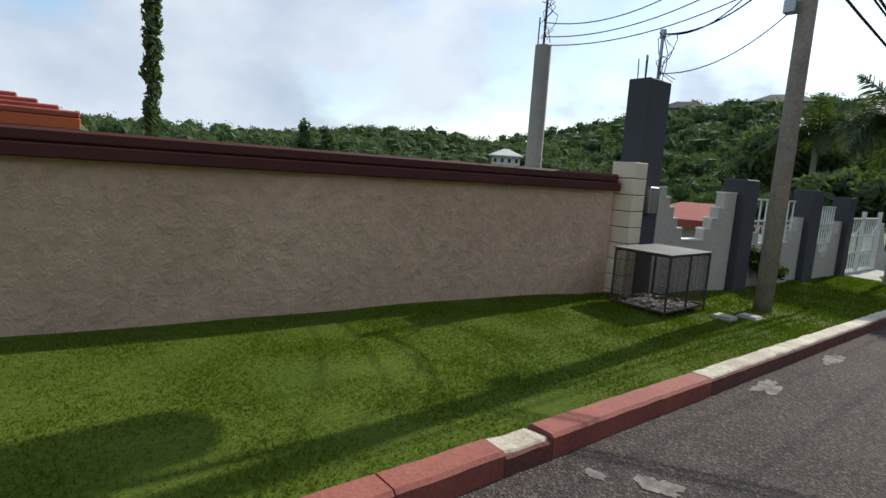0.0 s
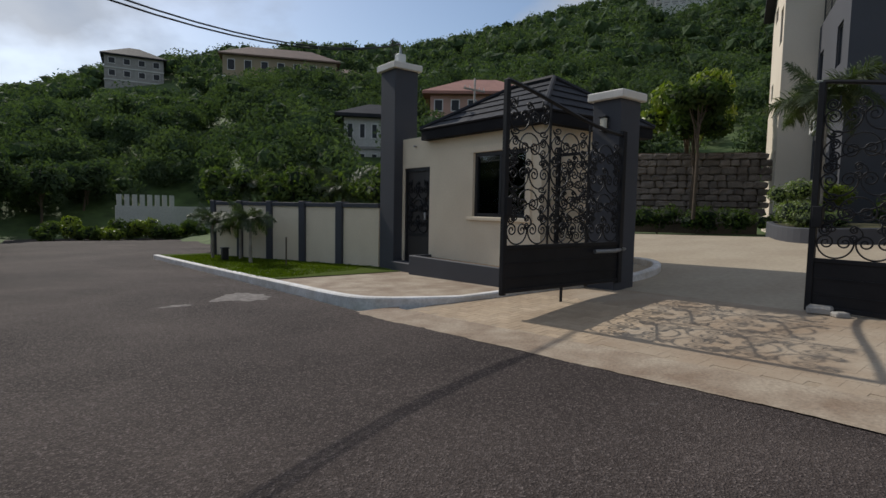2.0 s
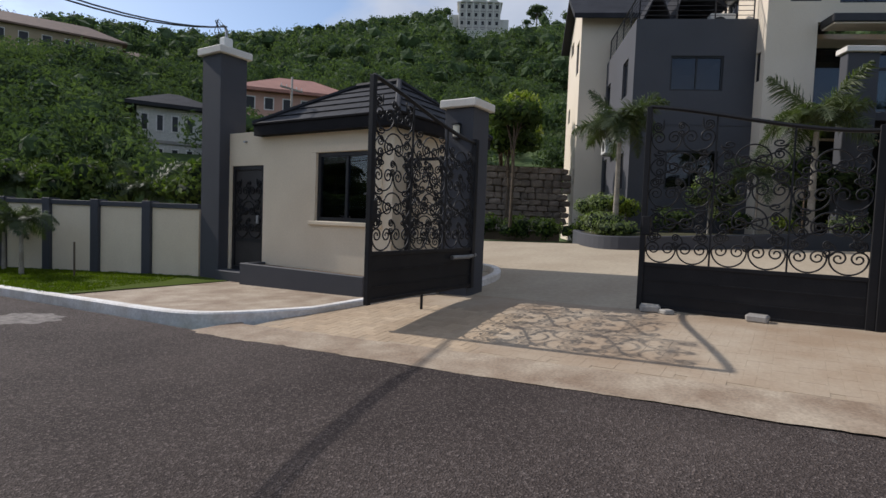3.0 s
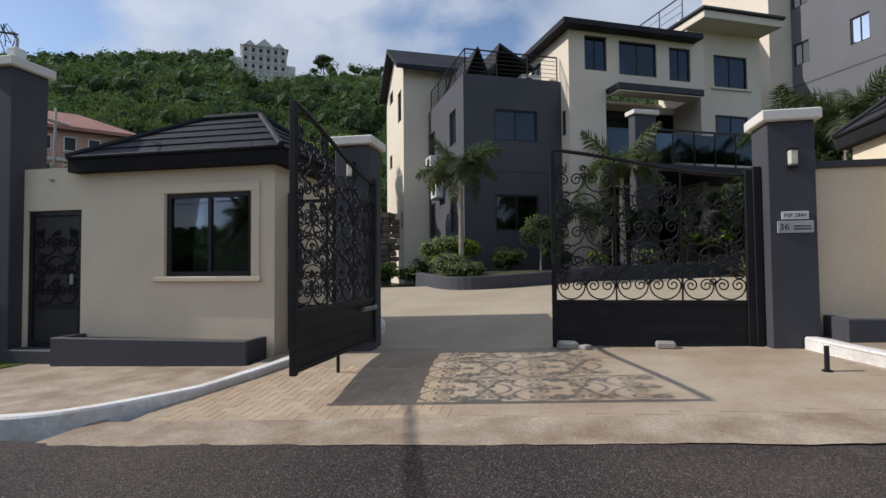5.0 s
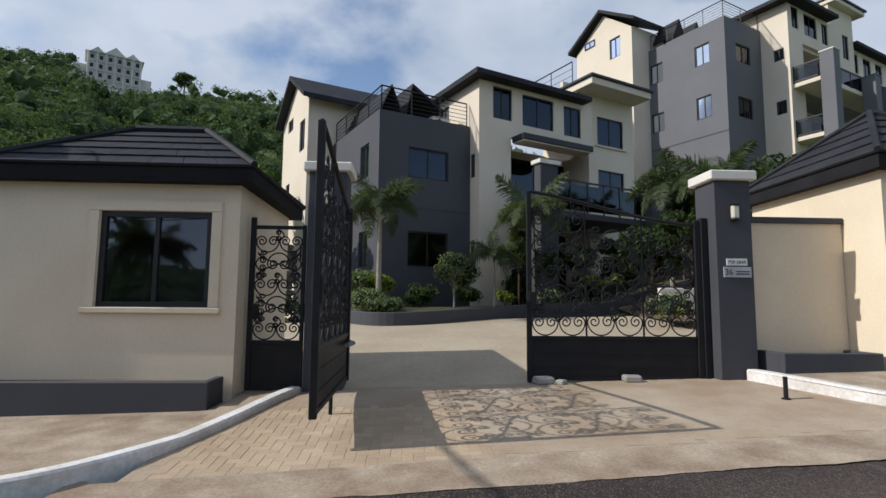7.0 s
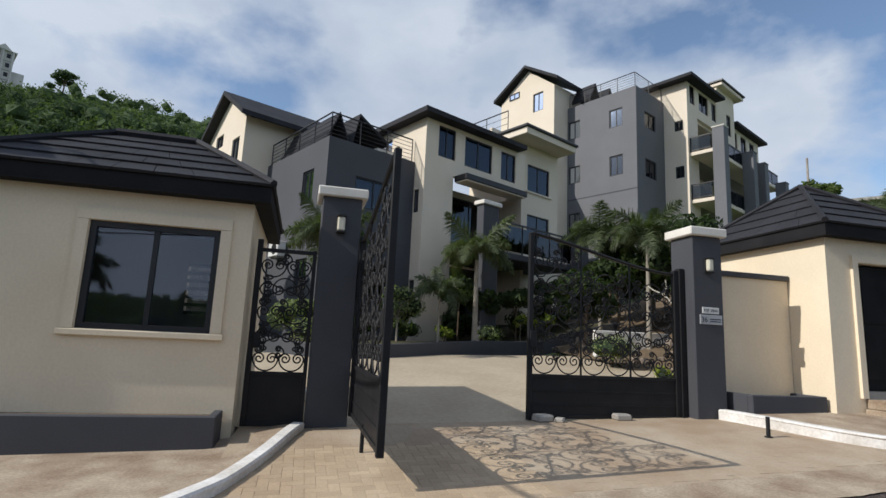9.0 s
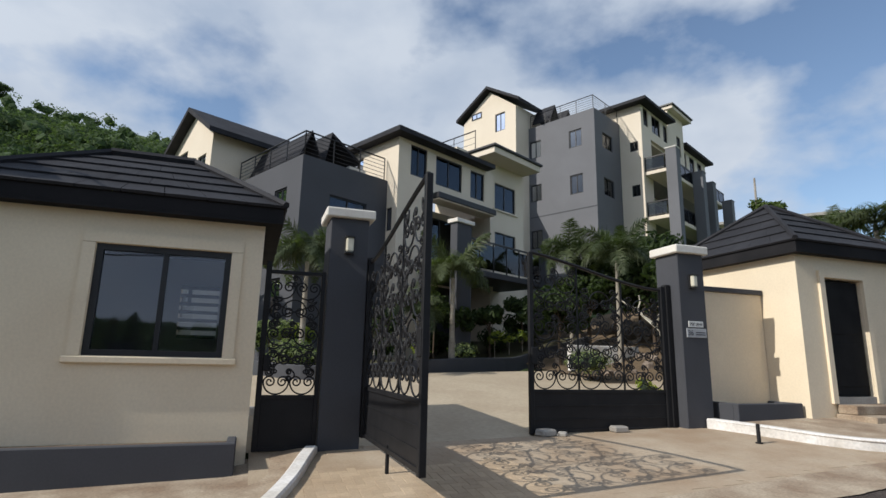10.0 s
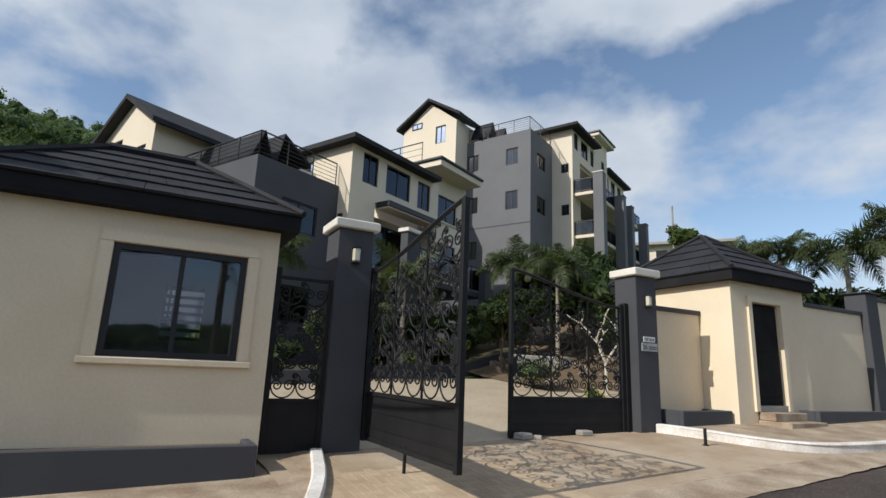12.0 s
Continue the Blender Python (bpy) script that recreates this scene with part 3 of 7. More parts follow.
def hip_roof(parent, x0, y0, x1, y1, z, apex, ridge_half, courses=5, over=0.0):
    """Overlapping tile courses on four slopes, with hip caps and a fascia."""
    cx, cy = (x0 + x1) / 2, (y0 + y1) / 2
    part("fascia", box(bmesh.new(), x0 + 0.02, y0 + 0.02, z - 0.16, x1 - 0.02, y1 - 0.02, z + 0.0), FASCIA, parent)
    ra, rb = Vector((cx, cy - ridge_half, apex)), Vector((cx, cy + ridge_half, apex))
    c = [Vector((x0, y0, z)), Vector((x1, y0, z)), Vector((x1, y1, z)), Vector((x0, y1, z))]
    slopes = [(c[3], c[0], ra, rb), (c[1], c[2], rb, ra), (c[0], c[1], ra, ra), (c[2], c[3], rb, rb)]
    for a, b, tb, ta in slopes:
        nrm = (b - a).cross(tb - a).normalized()
        if nrm.z < 0:
            nrm = -nrm
        for k in range(courses):
            s0, s1 = k / courses, min(1.0, (k + 1.12) / courses)
            p0, p1 = a.lerp(ta, s0), b.lerp(tb, s0)
            q0, q1 = a.lerp(ta, s1), b.lerp(tb, s1)
            n = max(1, int((p1 - p0).length / 0.42))
            bm = bmesh.new()
            for i in range(n):
                u0, u1 = i / n, (i + 1) / n
                e = 0.012 * ((i * 7 + k * 3) % 3 - 1)
                lo0, lo1 = p0.lerp(p1, u0 + 0.0012), p0.lerp(p1, u1 - 0.0012)
                hi0, hi1 = q0.lerp(q1, u0 + 0.0012), q0.lerp(q1, u1 - 0.0012)
                lift = nrm * 0.034
                v = [bm.verts.new(p) for p in (lo0, lo1, hi1, hi0, lo0 + lift, lo1 + lift, hi1 + nrm * 0.008, hi0 + nrm * 0.008)]
                mid = bm.verts.new((lo0 + lo1) / 2 + lift * (1.12 + e))
                bm.faces.new((v[0], v[1], v[5], mid, v[4]))
                bm.faces.new((v[4], mid, v[7]))
                bm.faces.new((mid, v[5], v[6]))
                bm.faces.new((mid, v[6], v[7]))
                bm.faces.new((v[0], v[4], v[7], v[3]))
                bm.faces.new((v[1], v[2], v[6], v[5]))
            bmesh.ops.recalc_face_normals(bm, faces=bm.faces)
            part("tile_course", bm, ROOF, parent)
    for corner, t in ((c[0], ra), (c[1], ra), (c[2], rb), (c[3], rb)):
        part("hip_cap", tube(bmesh.new(), [corner + Vector((0, 0, 0.04)), corner.lerp(t, 0.5) + Vector((0, 0, 0.05)), t + Vector((0, 0, 0.05))], 0.05, 6), ROOF, parent)
    if ridge_half > 0.05:
        part("ridge_cap", tube(bmesh.new(), [ra + Vector((0, 0, 0.05)), rb + Vector((0, 0, 0.05))], 0.06, 6), ROOF, parent)
    bm = bmesh.new()
    poly(bm, [p + Vector((0, 0, -0.005)) for p in c])
    part("soffit", bm, FASCIA, parent)


def face_x(x):
    """Wall pose: u runs along -y from y = 0, the front looks to -x."""
    return Matrix(((0, 1, 0, x), (-1, 0, 0, 0), (0, 0, 1, 0), (0, 0, 0, 1)))


def window_unit(parent, m, u0, u1, z0, z1, depth=0.07, fw=0.05, mullions=1, sill=None, louvre=False, glass=None):
    """A framed window in an opening: frame, mullion and panes of its own."""
    bm = bmesh.new()
    box(bm, u0, depth - 0.04, z0, u0 + fw, depth + 0.03, z1, m=m)
    box(bm, u1 - fw, depth - 0.04, z0, u1, depth + 0.03, z1, m=m)
    box(bm, u0 + fw, depth - 0.04, z0, u1 - fw, depth + 0.03, z0 + fw, m=m)
    box(bm, u0 + fw, depth - 0.04, z1 - fw, u1 - fw, depth + 0.03, z1, m=m)
    w = part("window", bm, TRIMDK, parent)
    AT[w.name] = Matrix.Identity(4)
    edges = [u0 + fw + (u1 - u0 - 2 * fw) * i / (mullions + 1) for i in range(mullions + 2)]
    for i in range(mullions + 1):
        p = part("pane", box(bmesh.new(), edges[i], depth - 0.004, z0 + fw, edges[i + 1], depth + 0.004, z1 - fw, m=m), glass or GLASS, w)
        if 0 < i:
            part("mullion", box(bmesh.new(), edges[i] - fw * 0.4, depth - 0.03, z0 + fw, edges[i] + fw * 0.4, depth + 0.02, z1 - fw, m=m), TRIMDK, w)
    return w


def gatehouse():
    g = thing("gatehouse", "cream rendered gatehouse with dark hipped tile roof", "gatehouse", (8.2, 9.5, 0))
    m = face_x(FRONT)
    win = (-9.24, -7.80, 1.17, 2.43)
    door = (-11.78, -10.76, 0.0, 2.24)
    bm = bmesh.new()
    wall_cells(bm, -10.62, -7.44, -0.3, 2.86, 0.18, [win], m)
    part("front_wall", bm, CREAM, g)
    bm = bmesh.new()
    wall_cells(bm, -11.86, -10.62, -0.3, 2.92, 0.18, [door], m)
    part("door_wall", bm, CREAM, g)
    part("side_wall", B(FRONT + 0.18, 7.44, -0.3, 9.5, 7.58, 2.86), CREAM, g)
    part("side_wall", B(FRONT + 0.18, 10.44, -0.3, 9.5, 10.62, 2.86), CREAM, g)
    bm = bmesh.new()
    wall_cells(bm, -10.62, -7.44, -0.3, 2.86, 0.18, [(-8.62, -8.04, 1.46, 2.30)], face_x(9.5))
    part("back_wall", bm, CREAM, g)
    for k in range(7):
        part("louvre_slat", B(9.51, 8.04, 1.46 + 0.13 * k, 9.53, 8.62, 1.515 + 0.13 * k if k < 6 else 2.30), TRIMDK, g)
    part("room_floor", B(FRONT + 0.18, 7.58, 0.1, 9.5, 10.44, 0.2), CONCG, g)
    part("room_ceiling", B(FRONT + 0.18, 7.58, 2.72, 9.5, 10.44, 2.80), INSIDE, g)
    w = window_unit(g, m, -9.24, -7.80, 1.17, 2.43, depth=0.06, fw=0.07)
    t = 0.13
    for u0, u1, z0, z1 in ((-9.24 - t, -7.80 + t, 2.435, 2.435 + t), (-9.24 - t, -9.245, 1.17, 2.43), (-7.795, -7.80 + t, 1.17, 2.43)):
        part("window_surround", box(bmesh.new(), u0, -0.035, z0, u1, -0.001, z1, m=m), CREAM, g)
    part("window_sill", box(bmesh.new(), -9.24 - t - 0.04, -0.055, 1.09, -7.80 + t + 0.03, -0.001, 1.165, 0.01, m=m), CREAM, g)
    d = part("door", box(bmesh.new(), -11.70, 0.06, 0.14, -10.84, 0.10, 2.16, m=m), mat("dark bronze door", (0.035, 0.031, 0.03), (0.045, 0.04, 0.038), 2, 40, 0.5, 0.1), g, "dark solid metal door")
    AT[d.name] = Matrix.Identity(4)
    bm = bmesh.new()
    box(bm, -11.78, 0.03, 0.02, -11.70, 0.13, 2.24, m=m)
    box(bm, -10.84, 0.03, 0.02, -10.76, 0.13, 2.24, m=m)
    box(bm, -11.70, 0.03, 2.16, -10.84, 0.13, 2.24, m=m)
    box(bm, -11.70, 0.02, 0.02, -10.84, 0.13, 0.14, m=m)
    part("door_frame", bm, TRIMDK, d)
    part("handle", box(bmesh.new(), -10.98, 0.0, 1.05, -10.92, 0.06, 1.22, 0.01, m=m), STEEL, d)
    scroll_bay(d, m @ Matrix.Translation((0, 0.045, 0)), -11.68, -10.86, 0.75, lambda u: 2.1)
    part("lock_rail", box(bmesh.new(), -11.70, 0.05, 0.66, -10.84, 0.059, 0.74, m=m), TRIMDK, d)
    hip_roof(g, FRONT - 0.22, 7.22, 9.95, 10.85, 3.0, 3.95, 0.55, 5)
    part("eave_board", B(FRONT - 0.20, 7.24, 2.80, 9.93, 10.83, 2.838), FASCIA, g)
    part("conduit_stub", tube(bmesh.new(), [(FRONT, 11.3, 2.72), (FRONT - 0.07, 11.3, 2.72)], 0.022, 8), STEEL, g)


def plinth(name, x0, y0, x1, y1, z0, z1, label):
    """A low planter: four kerb walls with soil between."""
    p = thing(name, label, "planter", ((x0 + x1) / 2, (y0 + y1) / 2, z0))
    bm = bmesh.new()
    t = 0.1
    box(bm, x0, y0, z0, x0 + t, y1, z1, 0.012)
    box(bm, x0 + t, y0, z0, x1, y0 + t, z1, 0.012)
    box(bm, x0 + t, y1 - t, z0, x1, y1, z1, 0.012)
    part("planter_wall", bm, CHAR, p)
    part("soil", B(x0 + t, y0 + t, z0, x1, y1 - t, z1 - 0.05), EARTH, p)
    return p


plinth("planter", 6.34, 7.55, FRONT - 0.01, 10.72, -0.2, 0.29, "low charcoal planter kerb with bare soil by the gatehouse")
plinth("planter", 6.78, -1.32, 7.38, 0.10, 0.1, 0.62, "low charcoal planter box against the cream wall")
solo("door_step", B(6.55, 10.78, -0.2, FRONT - 0.005, 11.8, 0.06, bevel=0.01), CHAR, "dark concrete step at the gatehouse door", "step")


def gate_pillar(x0, y0, x1, y1, z0, top, cap, label, cap_paint=None):
    p = thing("gate_pillar", label, "pillar", ((x0 + x1) / 2, (y0 + y1) / 2, z0))
    part("shaft", B(x0, y0, z0, x1, y1, top, bevel=0.012), CHAR, p)
    part("cap", B(x0 - 0.07, y0 - 0.07, top, x1 + 0.07, y1 + 0.07, top + cap, bevel=0.015), cap_paint or CAPW, p, "" if cap_paint else "white painted cap")
    return p


def wall_lamp(x, y, z):
    w = thing("wall_lamp", "boxy wall lamp with frosted glass and dark frame", "wall lamp", (x, y, z), "gate pillar lamps")
    part("back_plate", B(x - 0.02, y - 0.065, z - 0.12, x - 0.001, y + 0.065, z + 0.12, bevel=0.006), TRIMDK, w)
    part("diffuser", B(x - 0.10, y - 0.05, z - 0.10, x - 0.02, y + 0.05, z + 0.10, bevel=0.02), LAMPGL, w)
    part("top_hood", B(x - 0.115, y - 0.062, z + 0.10, x - 0.02, y + 0.062, z + 0.125, bevel=0.005), TRIMDK, w)
    part("bottom_trim", B(x - 0.11, y - 0.056, z - 0.12, x - 0.02, y + 0.056, z - 0.10, bevel=0.005), TRIMDK, w)


gate_pillar(7.15, 6.07, 7.68, 6.60, -0.2, 3.08, 0.13, "square charcoal gate pillar with white cap")
gate_pillar(7.15, 0.22, 7.68, 0.77, -0.1, 3.08, 0.14, "square charcoal gate pillar carrying the house number")
wall_lamp(7.15, 6.34, 2.70)
wall_lamp(7.15, 0.50, 2.60)


def tall_pillar():
    p = thing("gate_pillar", "tall charcoal pillar with white cap and conduit bracket", "pillar", (6.97, 12.17, 0))
    part("shaft", B(6.66, 11.86, -0.4, 7.3, 12.5, 4.55, bevel=0.012), CHAR, p)
    part("cap", B(6.58, 11.78, 4.55, 7.38, 12.58, 4.70, bevel=0.015), CAPW, p)
    part("meter_box", B(6.88, 12.08, 4.70, 7.10, 12.26, 4.98, bevel=0.02), PLASTIC, p)
    part("weatherhead", tube(bmesh.new(), [(6.99, 12.17, 4.98), (6.99, 12.17, 5.15), (6.94, 12.17, 5.22), (6.88, 12.17, 5.2)], 0.03, 7), STEEL, p)
    bm = bmesh.new()
    for k in range(3):
        tube(bm, [(6.9 - 0.05 * k, 12.1 + 0.06 * k, 5.18), (6.75, 12.1 + 0.06 * k, 5.3), (6.72 + 0.1 * k, 12.2, 5.05), (6.9, 12.3, 4.9 + 0.1 * k)], 0.008, 5)
    part("cable_loop", bm, CABLE, p)


tall_pillar()


# ---- iron gates ----
def spiral(r, turns, n, start, sgn, c):
    """Points of a scroll end that winds in to its eye."""
    out = []
    for i in range(n):
        t = i / (n - 1)
        rr = r * (1 - 0.82 * t)
        a = start + sgn * turns * math.tau * t
        out.append(Vector((c[0] + rr * math.cos(a), 0, c[1] + rr * math.sin(a))))
    return out


def scroll_meshes():
    """Iron scrolls, 1 in radius: a volute with a tail, a C-scroll, an ogee of half a bay, and a lyre with both ends curled in."""
    vol = [Vector((-0.98, 0, 1.25)), Vector((-1.0, 0, 0.6))] + spiral(1.0, 2.1, 40, math.pi, 1, (0, 0))
    cs = spiral(0.52, 1.5, 24, math.pi * 0.5, -1, (0.15, 0.55))[::-1]
    cs += [Vector((-0.02 - 0.78 * math.sin(math.pi * k / 12), 0, 1.05 - 2.1 * k / 12)) for k in range(1, 12)]
    cs += spiral(0.52, 1.5, 24, -math.pi * 0.5, 1, (0.15, -0.55))
    og = spiral(0.24, 1.3, 20, 0.0, 1, (0.72, -1.0))[::-1]
    og += [Vector((0.96 * math.cos(math.pi * k / 20), 0, -1.0 + 2.0 * k / 20)) for k in range(1, 20)]
    og += spiral(0.24, 1.3, 20, math.pi, 1, (-0.72, 1.0))
    ly = spiral(0.48, 1.55, 28, math.pi, -1, (-0.5, 0.0))[::-1]
    ly += [Vector((-0.98 * math.cos(math.pi * k / 20), 0, -0.98 * math.sin(math.pi * k / 20))) for k in range(1, 20)]
    ly += [Vector((-p.x, 0, p.z)) for p in ly[:28]][::-1]
    return [vol, cs, og, ly]


SCROLLS = scroll_meshes()
SCROLL_CACHE = {}


def scroll(kind, su, sz, owner, m, u, z):
    """One scroll at (u, z) of the leaf, su and sz its half sizes; alike scrolls share a mesh."""
    key = (kind, round(su, 3), round(sz, 3))
    if key not in SCROLL_CACHE:
        SCROLL_CACHE[key] = mesh_of("scroll", tube(bmesh.new(), [Vector((p.x * su, 0, p.z * sz)) for p in SCROLLS[kind]], 0.0105, 5), IRON, True)
    piece("scroll", SCROLL_CACHE[key], owner, m @ Matrix.Translation((u, 0, z)))


def scroll_bay(owner, m, ua, ub, z0, top):
    """Fills a bay with lyres, C-scrolls, volutes and crossing ogees up to top(u)."""
    mid, q = (ua + ub) / 2, (ub - ua) / 4
    z = z0
    unit = 3.75 * q
    while z < top(mid):
        rows = [(3, q * 0.97, -q * 0.97, mid, z + q * 2.75, q), (1, q * 0.45, q * 0.45, mid, z + q * 1.5, q * 0.5)]
        for sg in (-1, 1):
            rows += [(3, sg * q * 0.97, q * 0.97, mid + sg * q, z + q * 0.98, q),
                     (2, sg * q * 1.85, q * 1.0, mid, z + q * 2.75, q * 1.0),
                     (1, -sg * q * 0.6, q * 0.62, mid + sg * q * 1.45, z + q * 2.75, q * 0.6),
                     (0, sg * q * 0.36, q * 0.36, mid + sg * q * 1.58, z + q * 1.75, q * 0.4)]
        for kind, su, sz, u, zz, reach in rows:
            if zz + reach < min(top(u), top(u - 0.6 * abs(su))) - 0.02:
                scroll(kind, su, sz, owner, m, u, zz)
        z += unit


def gate_top(k):
    """Height of the leaf's top edge: high at the free stile (k = 1), sweeping down to the hinge."""
    return 2.30 + 0.46 * (0.5 * k ** 1.5 + 0.5 * smoothstep(0.0, 1.0, k))


def gate_leaf(name, hinge, way, base, label):
    """One leaf of the double gate, from its hinge along way (a plan direction)."""
    W = 2.60
    g = thing(name, label, "gate", (*hinge, base), "driveway gate leaves")
    ax = Vector((*way, 0)).normalized()
    m = Matrix(((ax.x, -ax.y, 0, hinge[0]), (ax.y, ax.x, 0, hinge[1]), (0, 0, 1, base), (0, 0, 0, 1)))
    part("hinge_stile", box(bmesh.new(), 0.0, -0.04, 0.0, 0.09, 0.04, gate_top(0) + 0.06, 0.006, m=m), IRON, g)
    part("free_stile", box(bmesh.new(), W - 0.07, -0.035, 0.0, W, 0.035, gate_top(1), 0.006, m=m), IRON, g)
    part("bottom_panel", box(bmesh.new(), 0.09, -0.008, 0.05, W - 0.07, 0.008, 0.60, m=m), IRON, g, "black sheet-metal lower panel")
    for z in (0.02, 0.60):
        part("rail", box(bmesh.new(), 0.09, -0.025, z, W - 0.07, 0.025, z + 0.05, 0.004, m=m), IRON, g)
    for z in (0.2, 0.4):
        for v0, v1 in ((-0.018, -0.0085), (0.0085, 0.018)):
            part("panel_crease", box(bmesh.new(), 0.1, v0, z, W - 0.08, v1, z + 0.018, m=m), IRON, g)
    bm = bmesh.new()
    pts = [m @ Vector((0.06 + (W - 0.10) * i / 16, 0, gate_top(i / 16))) for i in range(17)]
    tube(bm, pts, 0.028, 6)
    part("top_rail", bm, IRON, g)
    for u in (0.88, 1.73):
        part("bar", box(bmesh.new(), u - 0.011, -0.011, 0.65, u + 0.011, 0.011, gate_top(u / W) - 0.01, m=m), IRON, g)
    for ua, ub in ((0.09, 0.87), (0.89, 1.72), (1.74, W - 0.07)):
        scroll_bay(g, m, ua, ub, 0.655, lambda u: gate_top(max(0.0, u) / W))
    part("lock_box", box(bmesh.new(), W - 0.13, -0.05, 1.02, W - 0.02, 0.05, 1.28, 0.01, m=m), IRON, g)
    return g, m


GL, ML = gate_leaf("iron_gate", (7.22, 6.02), (-1, -0.005), 0.20, "black wrought-iron gate leaf with scrollwork, swung open")
GR, MR = gate_leaf("iron_gate", (7.40, 0.88), (0, 1), 0.15, "black wrought-iron gate leaf with scrollwork, half closed")
part("actuator_arm", tube(bmesh.new(), [(7.45, 6.1, 0.72), (6.9, 5.9, 0.72), (6.45, 5.93, 0.72)], 0.03, 8), STEEL, GL, "steel gate opener arm")
part("ground_stop", tube(bmesh.new(), [(5.83, 6.02, -0.1), (5.83, 6.02, 0.30)], 0.022, 6), IRON, GL)
part("gate_post", B(7.34, 0.78, 0.0, 7.46, 0.88, 2.55, bevel=0.008), IRON, GR)


def pedestrian_gate():
    g = thing("pedestrian_gate", "narrow black iron gate with scrollwork, closed", "gate", (7.25, 7.0, 0.05))
    y0, y1, x, zb, zt = 6.62, 7.38, 7.22, 0.06, 2.32
    part("stile", B(x - 0.03, y0, zb, x + 0.03, y0 + 0.05, zt, bevel=0.005), IRON, g)
    part("stile", B(x - 0.03, y1 - 0.07, zb, x + 0.03, y1, zt + 0.1, bevel=0.005), IRON, g)
    for z in (zb, zb + 0.62, zt - 0.06):
        part("rail", B(x - 0.022, y0 + 0.05, z, x + 0.022, y1 - 0.07, z + 0.05, bevel=0.004), IRON, g)
    part("bottom_panel", B(x - 0.008, y0 + 0.05, zb + 0.05, x + 0.008, y1 - 0.07, zb + 0.62), IRON, g)
    part("lock_box", B(x - 0.05, y1 - 0.14, 1.02, x + 0.05, y1 - 0.05, 1.22, bevel=0.01), IRON, g)
    m = Matrix(((0, -1, 0, x), (1, 0, 0, 0), (0, 0, 1, 0), (0, 0, 0, 1)))
    scroll_bay(g, m, y0 + 0.05, y1 - 0.07, zb + 0.675, lambda u: zt - 0.03)


gatehouse()
pedestrian_gate()


def number_plates():
    s = thing("house_number_sign", "white and grey plates with the house number", "sign", (7.14, 0.5, 1.8))
    part("upper_plate", B(7.135, 0.32, 1.83, 7.147, 0.63, 1.93, bevel=0.003), PLATEW, s)
    low = part("lower_plate", B(7.130, 0.27, 1.66, 7.147, 0.68, 1.81, bevel=0.003), PLATEG, s)

    def words(body, size, y, z, x, owner, name):
        cu = bpy.data.curves.new(name, "FONT")
        cu.body, cu.size, cu.extrude = body, size, 0.001
        cu.materials.append(INK)
        ob = new(name, cu)
        ob.parent = owner
        ob.matrix_parent_inverse = world_of(owner).inverted()
        ob.matrix_basis = Matrix(((0, 0, -1, x), (-1, 0, 0, y), (0, 1, 0, z), (0, 0, 0, 1)))

    words("PSP 2844", 0.068, 0.605, 1.857, 7.134, s, "lettering")
    words("36", 0.12, 0.665, 1.695, 7.129, s, "lettering")
    part("small_print", B(7.1275, 0.30, 1.70, 7.1295, 0.50, 1.715), INK, s)
    part("small_print", B(7.1275, 0.30, 1.735, 7.1295, 0.50, 1.75), INK, s)


number_plates()


# ---- side guardhouse and its walls ----
BLACKDOOR = mat("matt black door paint", (0.010, 0.010, 0.011), (0.014, 0.014, 0.015), 3, 50, 0.85, 0.1, spec=0.15)


def side_guardhouse():
    g = thing("guardhouse", "small cream guardhouse with dark pyramid tile roof", "guardhouse", (8.1, -2.6, 0.3))
    x0 = 6.68
    m = face_x(x0)
    bm = bmesh.new()
    wall_cells(bm, 1.37, 3.9, 0.1, 3.2, 0.16, [(1.98, 2.95, 0.0, 2.78)], m)
    part("front_wall", bm, CREAM, g)
    part("side_wall", B(x0 + 0.16, -1.53, 0.1, 9.4, -1.37, 3.2), CREAM, g)
    part("side_wall", B(x0 + 0.16, -3.9, 0.1, 9.4, -3.74, 3.2), CREAM, g)
    part("back_wall", B(9.4, -3.9, 0.1, 9.56, -1.37, 3.2), CREAM, g)
    bm = bmesh.new()
    box(bm, 1.86, -0.05, 0.62, 1.975, -0.001, 2.9, m=m)
    box(bm, 2.955, -0.05, 0.62, 3.07, -0.001, 2.9, m=m)
    box(bm, 1.975, -0.05, 2.785, 2.955, -0.001, 2.9, m=m)
    part("door_surround", bm, CREAM, g)
    d = part("door", box(bmesh.new(), 2.02, 0.05, 0.74, 2.91, 0.09, 2.74, m=m), BLACKDOOR, g, "black panelled door")
    AT[d.name] = Matrix.Identity(4)
    part("door_panel", box(bmesh.new(), 2.12, 0.04, 0.9, 2.81, 0.048, 1.65, 0.003, m=m), BLACKDOOR, d)
    part("door_panel", box(bmesh.new(), 2.12, 0.04, 1.8, 2.81, 0.048, 2.6, 0.003, m=m), BLACKDOOR, d)
    part("threshold", box(bmesh.new(), 1.98, -0.02, 0.6, 2.95, 0.15, 0.73, m=m), CONCG, g)
    hip_roof(g, x0 - 0.2, -4.08, 9.75, -1.18, 3.36, 4.5, 0.05, 5)
    part("eave_board", B(x0 - 0.18, -4.06, 3.16, 9.73, -1.20, 3.198), FASCIA, g)
    s = thing("door_steps", "two concrete steps up to the guardhouse door", "steps", (6.4, -2.5, 0.3))
    part("step", B(6.02, -3.1, 0.1, 6.66, -1.9, 0.46, bevel=0.012), CONC, s)
    part("step", B(6.34, -3.02, 0.462, 6.66, -1.95, 0.61, bevel=0.012), CONC, s)


